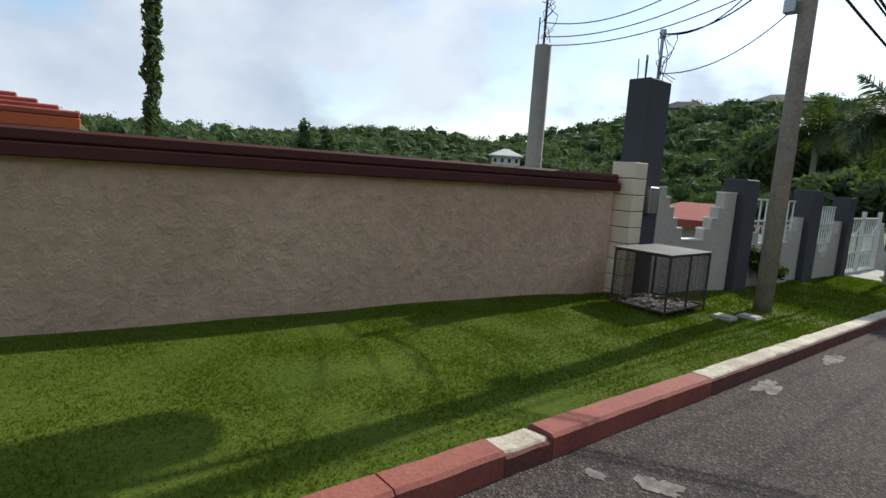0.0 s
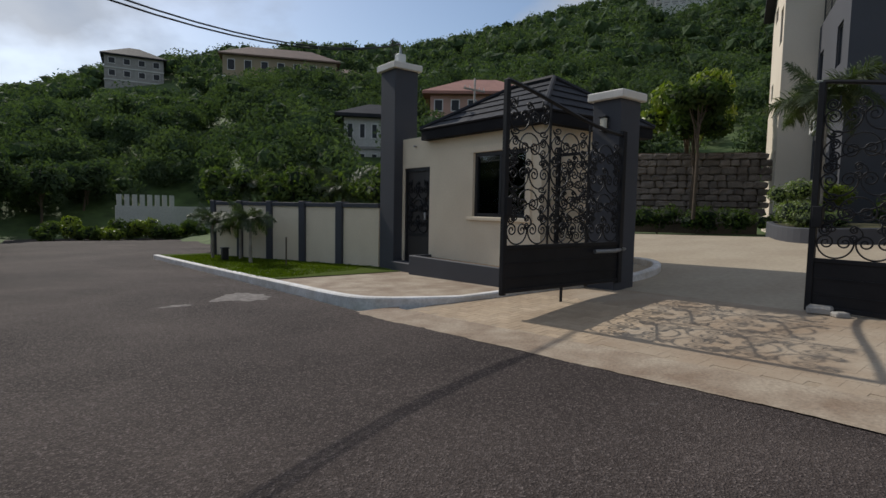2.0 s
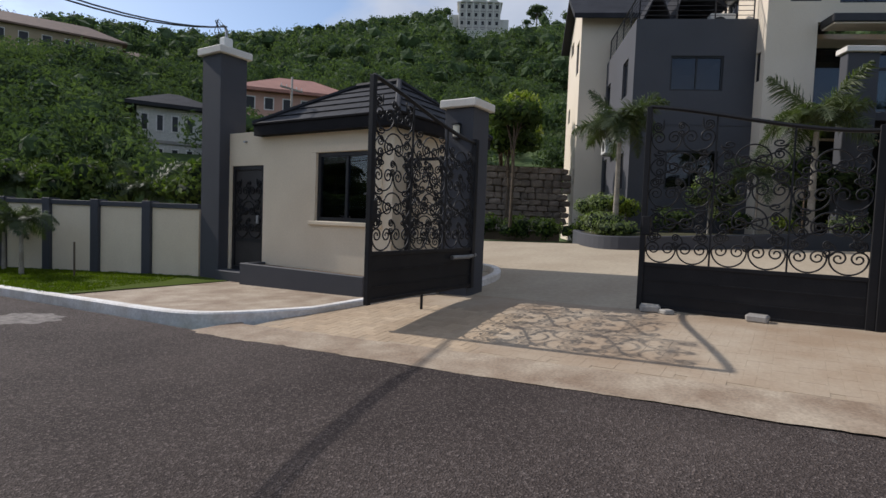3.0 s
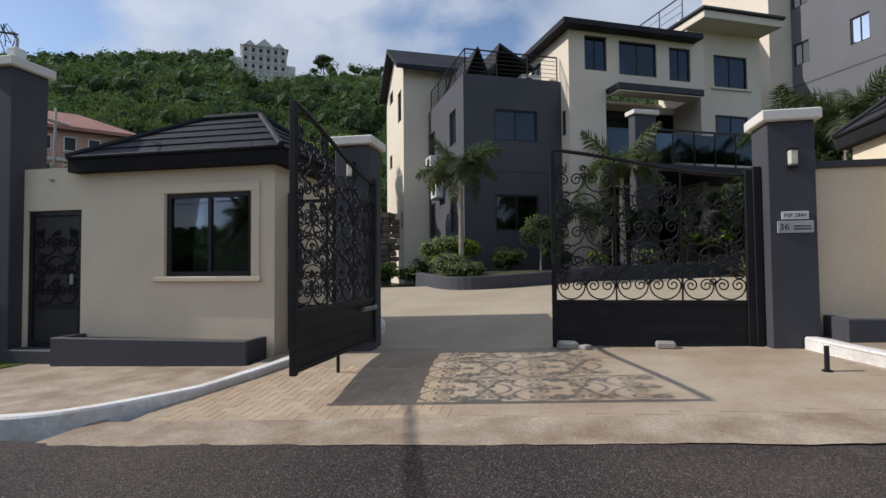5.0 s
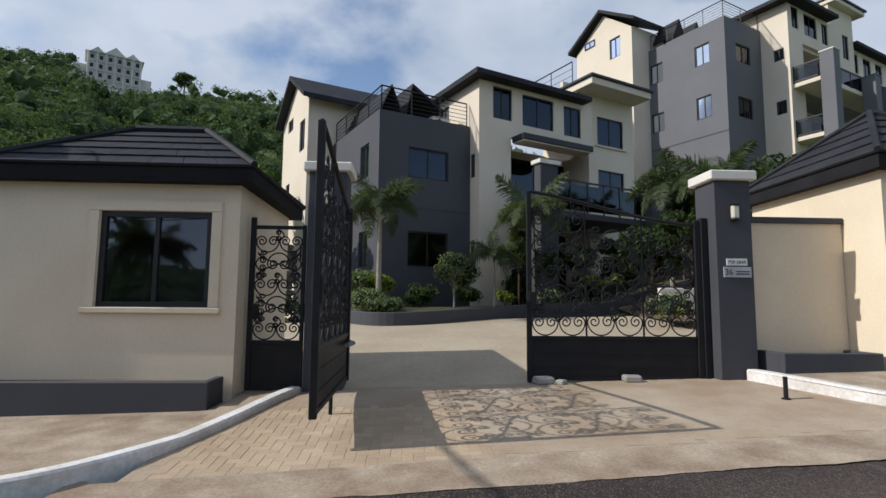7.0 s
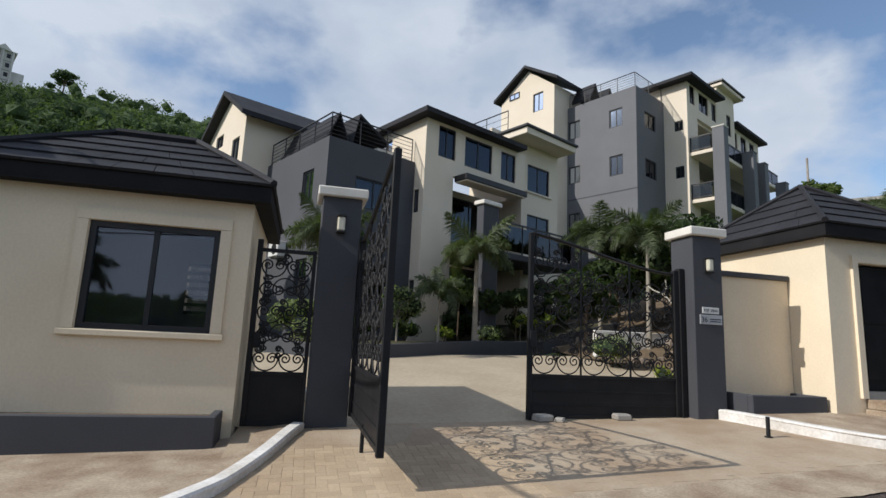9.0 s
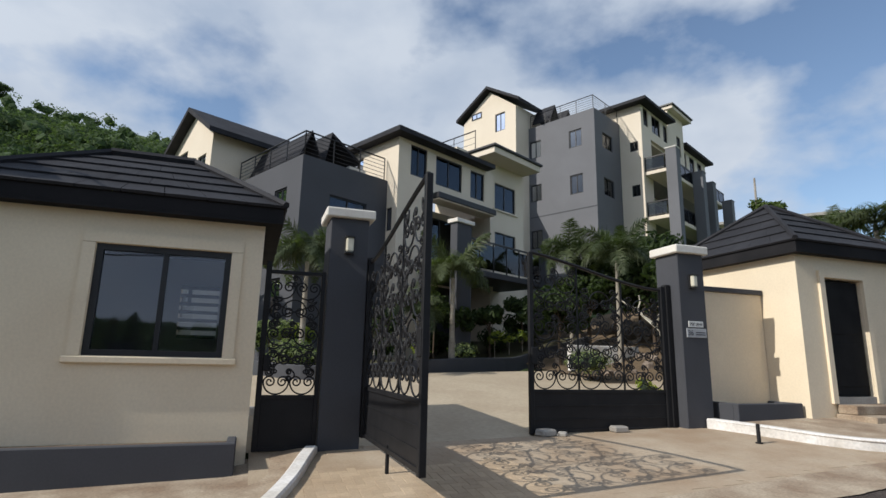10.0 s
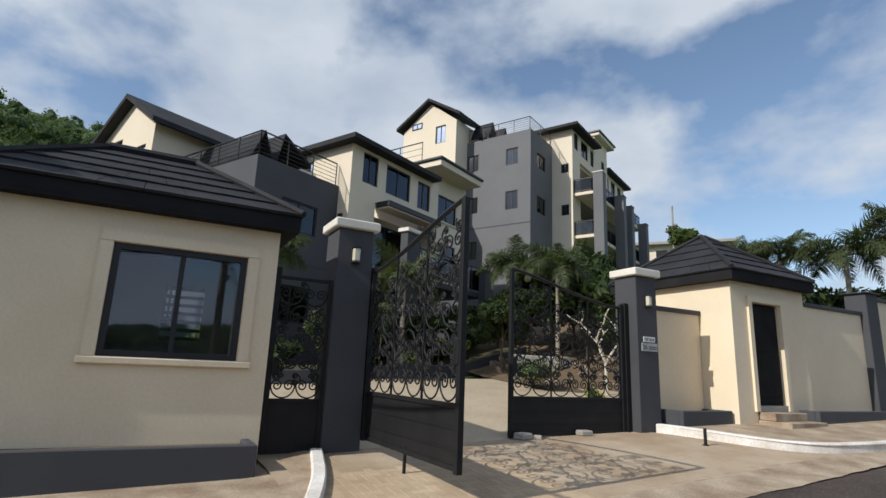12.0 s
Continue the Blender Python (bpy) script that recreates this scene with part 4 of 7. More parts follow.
side_guardhouse()


def boundary_wall(name, x, y0, y1, z0, z1, label):
    w = thing(name, label, "wall", (x, (y0 + y1) / 2, z0), kind="structure")
    part("wall_body", B(x, y0, z0, x + 0.16, y1, z1), CREAM, w)
    part("coping", B(x - 0.05, y0, z1, x + 0.21, y1, z1 + 0.09, bevel=0.01), CHAR, w, "charcoal coping")
    return w


boundary_wall("wall_gate_south", 7.42, -1.36, 0.21, 0.1, 2.50, "cream wall panel with charcoal coping")
boundary_wall("wall_south", 6.78, -6.54, -3.91, 0.1, 2.88, "cream boundary wall with charcoal coping")
gate_pillar(6.62, -7.1, 7.1, -6.55, 0.1, 3.42, 0.03, "square charcoal wall pillar", CHAR)
boundary_wall("wall_south_far", 6.78, -16.0, -7.11, 0.1, 3.3, "cream boundary wall with charcoal coping")
plinth("planter", 6.2, -7.0, 6.6, -3.2, 0.1, 0.66, "low charcoal planter along the boundary wall")


def panel_wall():
    w = thing("wall_north", "low cream panel wall with charcoal pillars and coping", "wall", (6, 15, 0), kind="structure")
    ys = [12.52, 13.95, 15.4, 16.85, 18.3, 19.75]
    for i, (a, b) in enumerate(zip(ys, ys[1:])):
        xa, xb = panel_x(a), panel_x(b)
        t = Vector((xb - xa, b - a, 0))
        ln = t.length
        t.normalize()
        m = Matrix(((t.x, t.y, 0, xa), (t.y, -t.x, 0, a), (0, 0, 1, 0), (0, 0, 0, 1)))
        zb = fore_z(6, a) - 0.1
        part("panel", box(bmesh.new(), 0.1, 0.02, zb, ln - 0.1, 0.16, 1.30, m=m), CREAM, w)
        part("coping", box(bmesh.new(), 0.1, -0.02, 1.30, ln - 0.1, 0.2, 1.41, 0.008, m=m), CHAR, w)
        part("wall_pillar", box(bmesh.new(), ln - 0.12, -0.06, zb, ln + 0.12, 0.22, 1.45, 0.01, m=m), CHAR, w)


panel_wall()


# ---- apartment buildings ----
def front_at(d):
    return BM @ Matrix.Translation((0, d, 0))


def left_at(a):
    return BM @ Matrix(((0, 1, 0, a), (1, 0, 0, 0), (0, 0, 1, 0), (0, 0, 0, 1)))


def lbox(a0, d0, z0, a1, d1, z1, bevel=0.0):
    return box(bmesh.new(), a0, d0, z0, a1, d1, z1, bevel, m=BM)


def faced(parent, name, m, u0, u1, z0, z1, holes, material, thick=0.2, mull=1):
    """A wall with openings, its windows set into it."""
    bm = bmesh.new()
    wall_cells(bm, u0, u1, z0, z1, thick, holes, m)
    bmesh.ops.remove_doubles(bm, verts=bm.verts, dist=0.0005)
    w = part(name, bm, material, parent)
    for h in holes:
        n = mull if h[1] - h[0] < 1.4 or h[3] - h[2] < 0.9 else 1
        window_unit(parent, m, *h, depth=0.09, fw=0.06, mullions=n, glass=BGLASS)
    return w


def railing(parent, p, q, z, h=0.9, bars=6, material=None):
    """A level steel railing between two points of the building's plan."""
    material = material or TRIMDK
    a, b = BM @ Vector((*p, z)), BM @ Vector((*q, z))
    bm = bmesh.new()
    tube(bm, [a + Vector((0, 0, h)), b + Vector((0, 0, h))], 0.028, 6)
    r = part("rail_run", bm, material, parent)
    n = max(1, int((b - a).length / 1.1))
    for i in range(n + 1):
        c = a.lerp(b, i / n)
        part("rail_post", tube(bmesh.new(), [c, c + Vector((0, 0, h))], 0.022, 6), material, parent)
    for k in range(1, bars):
        part("rail_bar", tube(bmesh.new(), [a + Vector((0, 0, h * k / bars)), b + Vector((0, 0, h * k / bars))], 0.011, 5), material, parent)


def gable_roof(parent, a0, a1, d0, d1, dr, ze, zr, thick=0.22, rot=False):
    """Two roof slabs that meet over d = dr, from a0 to a1."""
    for d in (d0, d1):
        bm = bmesh.new()
        ring = [(a0, d, ze), (a1, d, ze), (a1, dr, zr), (a0, dr, zr)]
        top = [bm.verts.new(BM @ Vector(p)) for p in ring]
        low = [bm.verts.new(BM @ Vector((p[0], p[1], p[2] - thick))) for p in ring]
        bm.faces.new(top)
        bm.faces.new(low[::-1])
        for i in range(4):
            j = (i + 1) % 4
            bm.faces.new((top[j], top[i], low[i], low[j]))
        bmesh.ops.recalc_face_normals(bm, faces=bm.faces)
        part("roof_slope", bm, ROOF, parent)


def hip_cover(parent, a0, a1, d0, d1, z, rise, fascia=0.26):
    bm = bmesh.new()
    c = [(a0, d0), (a1, d0), (a1, d1), (a0, d1)]
    low = [bm.verts.new(BM @ Vector((*p, z))) for p in c]
    up = [bm.verts.new(BM @ Vector((*p, z + fascia))) for p in c]
    ins = min(a1 - a0, d1 - d0) / 2 - 0.05
    tp = [bm.verts.new(BM @ Vector((a0 + ins, d0 + ins, z + fascia + rise))), bm.verts.new(BM @ Vector((a1 - ins, d0 + ins, z + fascia + rise))),
          bm.verts.new(BM @ Vector((a1 - ins, d1 - ins, z + fascia + rise))), bm.verts.new(BM @ Vector((a0 + ins, d1 - ins, z + fascia + rise)))]
    for i in range(4):
        j = (i + 1) % 4
        bm.faces.new((low[i], low[j], up[j], up[i]))
        bm.faces.new((up[i], up[j], tp[j], tp[i]))
    bm.faces.new(low[::-1])
    bm.faces.new(tp)
    bmesh.ops.recalc_face_normals(bm, faces=bm.faces)
    part("roof", bm, ROOF, parent)


def gable_wall(parent, a, d0, d1, dr, z0, ze, zr, material):
    bm = bmesh.new()
    ring = [(d0, z0), (d1, z0), (dr, zr)]
    f = [bm.verts.new(BM @ Vector((a, d, z))) for d, z in ring]
    g = [bm.verts.new(BM @ Vector((a + 0.2, d, z))) for d, z in ring]
    bm.faces.new(f)
    bm.faces.new(g[::-1])
    for i in range(3):
        j = (i + 1) % 3
        bm.faces.new((f[i], f[j], g[j], g[i]))
    part("gable", bm, material, parent)


def aircon(a, d, z, m=None):
    u = thing("air_conditioner", "white split air conditioner hung on the wall", "air conditioner", (BM @ Vector((a, d, z)))[:], "wall air conditioners")
    part("casing", lbox(a - 0.34, d, z, a - 0.03, d + 0.8, z + 0.55, 0.02), PLASTIC, u)
    part("fan_grille", tube(bmesh.new(), [BM @ Vector((a - 0.345, d + 0.3, z + 0.275)), BM @ Vector((a - 0.36, d + 0.3, z + 0.275))], 0.2, 16), TRIMDK, u)
    part("bracket", lbox(a - 0.30, d + 0.1, z - 0.05, a, d + 0.16, z), STEEL, u)
    part("bracket", lbox(a - 0.30, d + 0.64, z - 0.05, a, d + 0.7, z), STEEL, u)


def building_one():
    g = thing("apartment_building", "three-storey cream and slate apartment block with dark roofs", "apartment block", (BM @ Vector((4, 4, 1.3)))[:])
    zb = 0.6
    # slate corner block with roof terrace
    faced(g, "slate_front_wall", front_at(0), 0, 3.7, zb, 7.95, [(1.13, 2.75, 5.7, 6.8), (1.13, 2.75, 2.55, 3.8)], SLATE_DEEP)
    faced(g, "slate_side_wall", left_at(0), 0.2, 5.0, zb, 7.95, [(0.92, 1.75, 5.75, 7.0), (0.88, 1.72, 2.55, 3.82), (3.95, 4.75, 5.3, 6.95), (3.95, 4.75, 2.6, 3.95)], SLATE_DEEP)
    part("terrace_slab", lbox(0.2, 0.2, 7.55, 3.7, 5.0, 7.75), CONCG, g)
    part("storey_groove", lbox(0.0, -0.012, 4.60, 3.7, -0.001, 4.64), CHAR, g)
    railing(g, (0.1, 0.1), (3.6, 0.1), 7.95)
    railing(g, (0.1, 0.1), (0.1, 4.9), 7.95)
    # gabled cream block behind
    faced(g, "cream_gable_wall", left_at(-1.1), 5.0, 9.3, zb, 9.82, [(5.5, 6.3, 7.75, 9.1), (7.5, 8.4, 9.15, 9.72), (5.3, 5.8, 3.0, 3.7), (7.8, 8.45, 6.05, 6.7)], CREAM_HI)
    gable_wall(g, -1.1, 5.0, 9.3, 7.0, 9.82, 9.82, 11.12, CREAM_HI)
    faced(g, "cream_front_wall", front_at(5.0), -0.9, 4.2, zb, 9.82, [(1.6, 2.6, 7.9, 9.5)], CREAM_HI)
    gable_roof(g, -1.48, 4.6, 4.45, 9.5, 6.95, 9.83, 11.4, 0.2)
    part("back_wall", lbox(-0.9, 9.1, zb, 4.2, 9.3, 9.82), CREAM_HI, g)
    # two small pitched canopies over the terrace, side by side
    for ar, zr, al, zl, a2, z2, d0 in ((0.9, 9.4, 0.42, 8.3, 1.36, 8.3, 1.0), (1.75, 9.6, 1.46, 8.3, 3.1, 8.8, 1.0)):
        for ae, ze in ((al, zl), (a2, z2)):
            bm = bmesh.new()
            ring = [(ar, d0, zr), (ar, 4.8, zr), (ae, 4.8, ze), (ae, d0, ze)]
            top = [bm.verts.new(BM @ Vector(p)) for p in ring]
            low = [bm.verts.new(BM @ Vector((p[0], p[1], p[2] - 0.12))) for p in ring]
            bm.faces.new(top)
            bm.faces.new(low[::-1])
            for i in range(4):
                j = (i + 1) % 4
                bm.faces.new((top[j], top[i], low[i], low[j]))
            bmesh.ops.recalc_face_normals(bm, faces=bm.faces)
            part("terrace_canopy", bm, ROOF, g)
            part("canopy_post", lbox(ae - 0.03, d0 + 0.05, 7.75, ae + 0.03, d0 + 0.11, ze - 0.05), TRIMDK, g)
            part("canopy_post", lbox(ae - 0.03, 4.65, 7.75, ae + 0.03, 4.71, ze - 0.05), TRIMDK, g)
    # cream block with three upper windows and a recessed balcony
    top_w = [(4.33, 5.22, 8.25, 9.5), (5.72, 7.3, 8.2, 9.45), (7.84, 8.77, 8.15, 9.4)]
    faced(g, "cream_upper_wall", front_at(-0.6), 3.7, 9.4, 7.62, 9.62, top_w, CREAM_HI)
    faced(g, "cream_stair_wall", front_at(-0.6), 3.7, 5.15, zb, 7.62, [], CREAM_HI)
    faced(g, "cream_side_wall", left_at(3.7), -0.4, 6.5, zb, 9.62, [(-0.32, 0.0, 5.95, 6.85), (-0.32, 0.0, 2.6, 3.4), (1.6, 2.5, 7.8, 9.3)], CREAM_HI)
    faced(g, "balcony_back_wall", front_at(0.9), 5.15, 9.4, 4.6, 7.62, [(5.9, 9.2, 5.0, 7.35)], CREAM_HI, mull=3)
    part("balcony_side_wall", lbox(9.2, -0.6, zb, 9.4, 0.9, 7.62), CREAM_HI, g)
    part("awning", lbox(5.2, -1.32, 7.40, 8.75, -0.601, 7.64, 0.02), TRIMDK, g)
    part("awning_soffit", lbox(5.25, -1.27, 7.36, 8.7, -0.62, 7.398), CREAM_HI, g)
    part("balcony_slab", lbox(4.9, -2.2, 4.42, 11.0, 0.9, 4.66, 0.02), CHAR, g)
    faced(g, "ground_back_wall", front_at(1.4), 5.15, 11.2, zb, 4.42, [(5.9, 8.0, 1.6, 3.9), (8.8, 10.4, 1.6, 3.9)], CHAR)
    for i in range(6):
        a0 = 5.9 + i * 0.85
        part("balcony_pane", lbox(a0, -2.12, 4.75, a0 + 0.78, -2.105, 5.72), RAILGLASS, g)
        part("balcony_post", lbox(a0 + 0.79, -2.14, 4.66, a0 + 0.83, -2.09, 5.80), TRIMDK, g)
    part("balcony_handrail", lbox(5.85, -2.15, 5.80, 11.0, -2.08, 5.86), TRIMDK, g)
    for a in (4.95, 10.6):
        part("porch_pillar", lbox(a, -2.55, zb, a + 0.8, -2.2, 6.15 if a < 6 else 5.7, 0.015), CHAR, g)
        if a < 6:
            part("pillar_cap", lbox(a - 0.08, -2.63, 6.15, a + 0.88, -2.12, 6.30, 0.015), CAPW, g)
    part("left_wall_foot", lbox(3.9, 6.3, zb, 12.7, 6.5, 9.62), CREAM_HI, g)
    hip_cover(g, 3.28, 8.95, -1.1, 7.0, 9.62, 0.7, 0.19)
    # flat-roofed bay
    faced(g, "bay_wall", front_at(0.3), 9.4, 12.95, zb, 10.64, [(10.64, 12.28, 8.42, 9.74), (10.65, 12.28, 5.6, 7.3)], CREAM_HI)
    part("bay_side_wall", lbox(12.75, 0.5, zb, 12.95, 6.5, 10.64), CREAM_HI, g)
    part("bay_roof", lbox(9.32, -0.75, 10.64, 13.0, 6.6, 10.94, 0.02), CREAM_HI, g)
    part("bay_roof_edge", lbox(9.22, -0.85, 10.94, 13.1, 6.7, 11.06, 0.02), TRIMDK, g)
    part("bay_sill", lbox(10.5, 0.22, 8.34, 12.42, 0.298, 8.41), CREAM_HI, g)
    railing(g, (9.3, 0.4), (9.3, 3.2), 11.06, 0.95, 3)
    railing(g, (9.3, 3.2), (12.9, 3.2), 11.06, 0.95, 3)
    aircon(0.0, 2.55, 4.0)
    aircon(0.0, 3.4, 5.25)
    a = thing("air_conditioner", "white air conditioner standing on the roof terrace", "air conditioner", (BM @ Vector((3.0, 1.2, 7.75)))[:], "terrace air conditioners")
    part("casing", lbox(2.6, 1.0, 7.76, 3.4, 1.35, 8.5, 0.02), PLASTIC, a)
    part("fan_grille", tube(bmesh.new(), [BM @ Vector((2.9, 0.99, 8.15)), BM @ Vector((2.9, 0.975, 8.15))], 0.24, 16), TRIMDK, a)


building_one()


def building_two():
    g = thing("apartment_building", "taller cream and slate apartment block stepping up the slope", "apartment block", (BM @ Vector((24, 4, 8)))[:])
    zb = 2.0
    # gabled cream block
    faced(g, "cream_gable_wall", left_at(17.4), 4.0, 8.5, zb, 17.55, [(4.87, 5.7, 16.15, 17.42)], CREAM_HI)
    gable_wall(g, 17.4, 4.0, 8.5, 6.15, 17.55, 17.55, 19.2, CREAM_HI)
    window_unit(g, left_at(17.4), 6.87, 7.75, 17.58, 18.02, depth=-0.006, fw=0.06, glass=BGLASS)
    faced(g, "cream_front_wall", front_at(4.0), 17.6, 20.5, zb, 17.6, [], CREAM_HI)
    gable_roof(g, 17.0, 20.6, 3.48, 8.9, 6.15, 17.86, 19.52, 0.2)
    faced(g, "link_wall", front_at(5.0), 12.95, 17.4, zb, 13.6, [(13.6, 14.4, 11.6, 12.8)], CREAM_HI)
    # slate block with roof terrace
    gh = [(0.12, 1.0, 14.17, 15.3), (0.12, 1.0, 11.2, 12.42), (3.05, 3.91, 14.2, 15.36), (3.05, 3.89, 11.27, 12.38), (3.05, 3.89, 8.2, 9.37)]
    faced(g, "slate_side_wall", left_at(18.8), -0.55, 3.99, zb, 16.35, gh, SLATE)
    faced(g, "slate_front_wall", front_at(-0.75), 18.8, 22.05, zb, 16.35, [(19.73, 21.0, 14.1, 15.1), (19.73, 21.0, 11.1, 12.2)], SLATE)
    part("storey_groove", lbox(18.788, -0.75, 10.2, 18.799, 3.99, 10.26), CHAR, g)
    part("terrace_slab", lbox(19.0, -0.55, 15.9, 22.05, 3.99, 16.1), CONCG, g)
    railing(g, (18.9, -0.65), (22.0, -0.65), 16.35)
    railing(g, (18.9, -0.65), (18.9, 3.9), 16.35)
    for a, d in ((19.7, 2.5), (20.9, 2.2)):
        for s in (-1, 1):
            bm = bmesh.new()
            ring = [(a, d, 17.95), (a, d + 1.4, 17.95), (a + s * 0.6, d + 1.4, 16.8), (a + s * 0.6, d, 16.8)]
            top = [bm.verts.new(BM @ Vector(p)) for p in ring]
            low = [bm.verts.new(BM @ Vector((p[0], p[1], p[2] - 0.14))) for p in ring]
            bm.faces.new(top)
            bm.faces.new(low[::-1])
            for i in range(4):
                j = (i + 1) % 4
                bm.faces.new((top[j], top[i], low[i], low[j]))
            bmesh.ops.recalc_face_normals(bm, faces=bm.faces)
            part("porch_roof", bm, ROOF, g)
            part("porch_post", lbox(a + s * 0.55 - 0.03, d + 0.05, 16.1, a + s * 0.55 + 0.03, d + 0.11, 16.85), TRIMDK, g)
    # cream block with balconies
    faced(g, "cream_side_wall", left_at(22.05), -2.0, 6.0, zb, 17.3, [(-1.93, -1.4, 14.28, 14.92), (-1.93, -1.4, 11.35, 12.08)], CREAM_HI)
    top_w = [(22.44, 23.1, 16.05, 17.25), (23.68, 24.98, 15.95, 17.15), (25.5, 26.15, 15.9, 17.1)]
    faced(g, "cream_upper_wall", front_at(-2.2), 22.05, 26.4, 15.35, 17.3, top_w, CREAM_HI)
    faced(g, "cream_stair_wall", front_at(-2.2), 22.05, 23.4, zb, 15.35, [], CREAM_HI)
    faced(g, "balcony_back_wall", front_at(-0.7), 23.4, 36.0, zb, 16.7,
          [(23.8, 25.8, 13.0, 15.0), (23.8, 25.8, 10.1, 12.2), (27.0, 28.8, 13.0, 15.0), (27.0, 28.8, 10.1, 12.2), (30.0, 32.0, 13.0, 15.0)], CREAM_HI, mull=2)
    part("storey_band", lbox(23.4, -2.0, 15.2, 26.4, -0.7, 15.35), CREAM_HI, g)
    faced(g, "upper_bay_wall", front_at(-2.2), 26.4, 29.1, 13.4, 18.5, [(27.8, 28.5, 15.6, 17.05)], CREAM_HI)
    part("upper_bay_side", lbox(26.4, -2.0, 17.3, 26.6, 2.0, 18.5), CREAM_HI, g)
    part("upper_bay_floor", lbox(26.4, -2.0, 13.4, 29.1, -0.7, 13.6), CREAM_HI, g)
    top_w = [(29.5, 30.3, 15.3, 16.5), (30.9, 31.9, 15.3, 16.5), (32.5, 33.4, 15.3, 16.5)]
    faced(g, "end_upper_wall", front_at(-1.9), 29.1, 34.2, 14.9, 16.75, top_w, CREAM_HI)
    part("storey_band", lbox(29.1, -1.7, 14.75, 34.2, -0.7, 14.9), CREAM_HI, g)
    for z in (12.62, 9.75):
        part("balcony_slab", lbox(22.25, -3.5, z, 33.0, -2.2, z + 0.22, 0.02), CREAM_HI, g)
        part("balcony_floor", lbox(23.4, -2.2, z, 33.0, -0.7, z + 0.2), CONCG, g)
        for i in range(10):
            a0 = 22.35 + i * 1.06
            part("balcony_pane", lbox(a0, -3.44, z + 0.3, a0 + 0.98, -3.425, z + 1.04), RAILGLASS, g)
            part("balcony_post", lbox(a0 + 0.99, -3.46, z + 0.22, a0 + 1.04, -3.4, z + 1.08), TRIMDK, g)
        part("balcony_handrail", lbox(22.25, -3.47, z + 1.08, 33.0, -3.39, z + 1.14), TRIMDK, g)
        part("balcony_end", lbox(22.27, -3.38, z + 0.36, 22.285, -2.24, z + 1.04), RAILGLASS, g)
        part("balcony_post", lbox(22.24, -2.27, z + 0.22, 22.30, -2.21, z + 1.08), TRIMDK, g)
        for h in (0.28, 1.08):
            part("balcony_handrail", lbox(22.24, -3.38, z + h, 22.30, -2.21, z + h + 0.06), TRIMDK, g)
    for a, top in ((22.2, 14.0), (26.5, 13.6), (28.4, 13.35), (32.2, 12.95)):
        part("balcony_pillar", lbox(a, -4.15, zb, a + 0.6, -3.5, top, 0.015), SLATE, g)
        part("pillar_cap", lbox(a - 0.03, -4.18, top, a + 0.63, -3.47, top + 0.07, 0.01), CAPW if a < 23 else SLATE, g)
    hip_cover(g, 21.45, 26.2, -2.8, 6.4, 17.3, 0.6, 0.19)
    part("flat_canopy", lbox(26.3, -2.6, 18.5, 29.8, 2.0, 18.74, 0.02), CREAM_HI, g)
    part("canopy_edge", lbox(26.2, -2.7, 18.74, 29.9, 2.1, 18.86, 0.02), TRIMDK, g)
    hip_cover(g, 29.15, 34.7, -2.4, 6.0, 16.75, 0.8, 0.19)
    part("back_wall", lbox(17.6, 8.3, zb, 36.0, 8.5, 16.6), CREAM_HI, g)
    part("end_wall", lbox(35.8, -0.5, zb, 36.0, 8.3, 16.6), CREAM_HI, g)


building_two()


# ---- west boundary: wall, pillars, fence ----
def west_wall():
    w = thing("wall_west", "rough-cast tan stucco wall with dark red coping", "wall", (-4.2, 2, 0), kind="structure")
    p, q = Vector((-5.35, -9.0)), Vector((-3.642, 5.6))
    t = (q - p).normalized()
    m = Matrix(((t.x, t.y, 0, p.x), (t.y, -t.x, 0, p.y), (0, 0, 1, 0), (0, 0, 0, 1))) @ Matrix.Scale(-1, 4, (0, 1, 0))
    ln = (q - p).length
    part("wall_body", box(bmesh.new(), 0, 0.0, -0.4, ln, 0.2, 1.305, m=m), STUCCO, w)
    part("coping", box(bmesh.new(), -0.05, -0.07, 1.305, ln + 0.04, 0.27, 1.40, 0.01, m=m), COPING, w)
    part("coping", box(bmesh.new(), -0.05, -0.05, 1.401, ln + 0.02, 0.25, 1.50, 0.02, m=m), COPING, w)


west_wall()


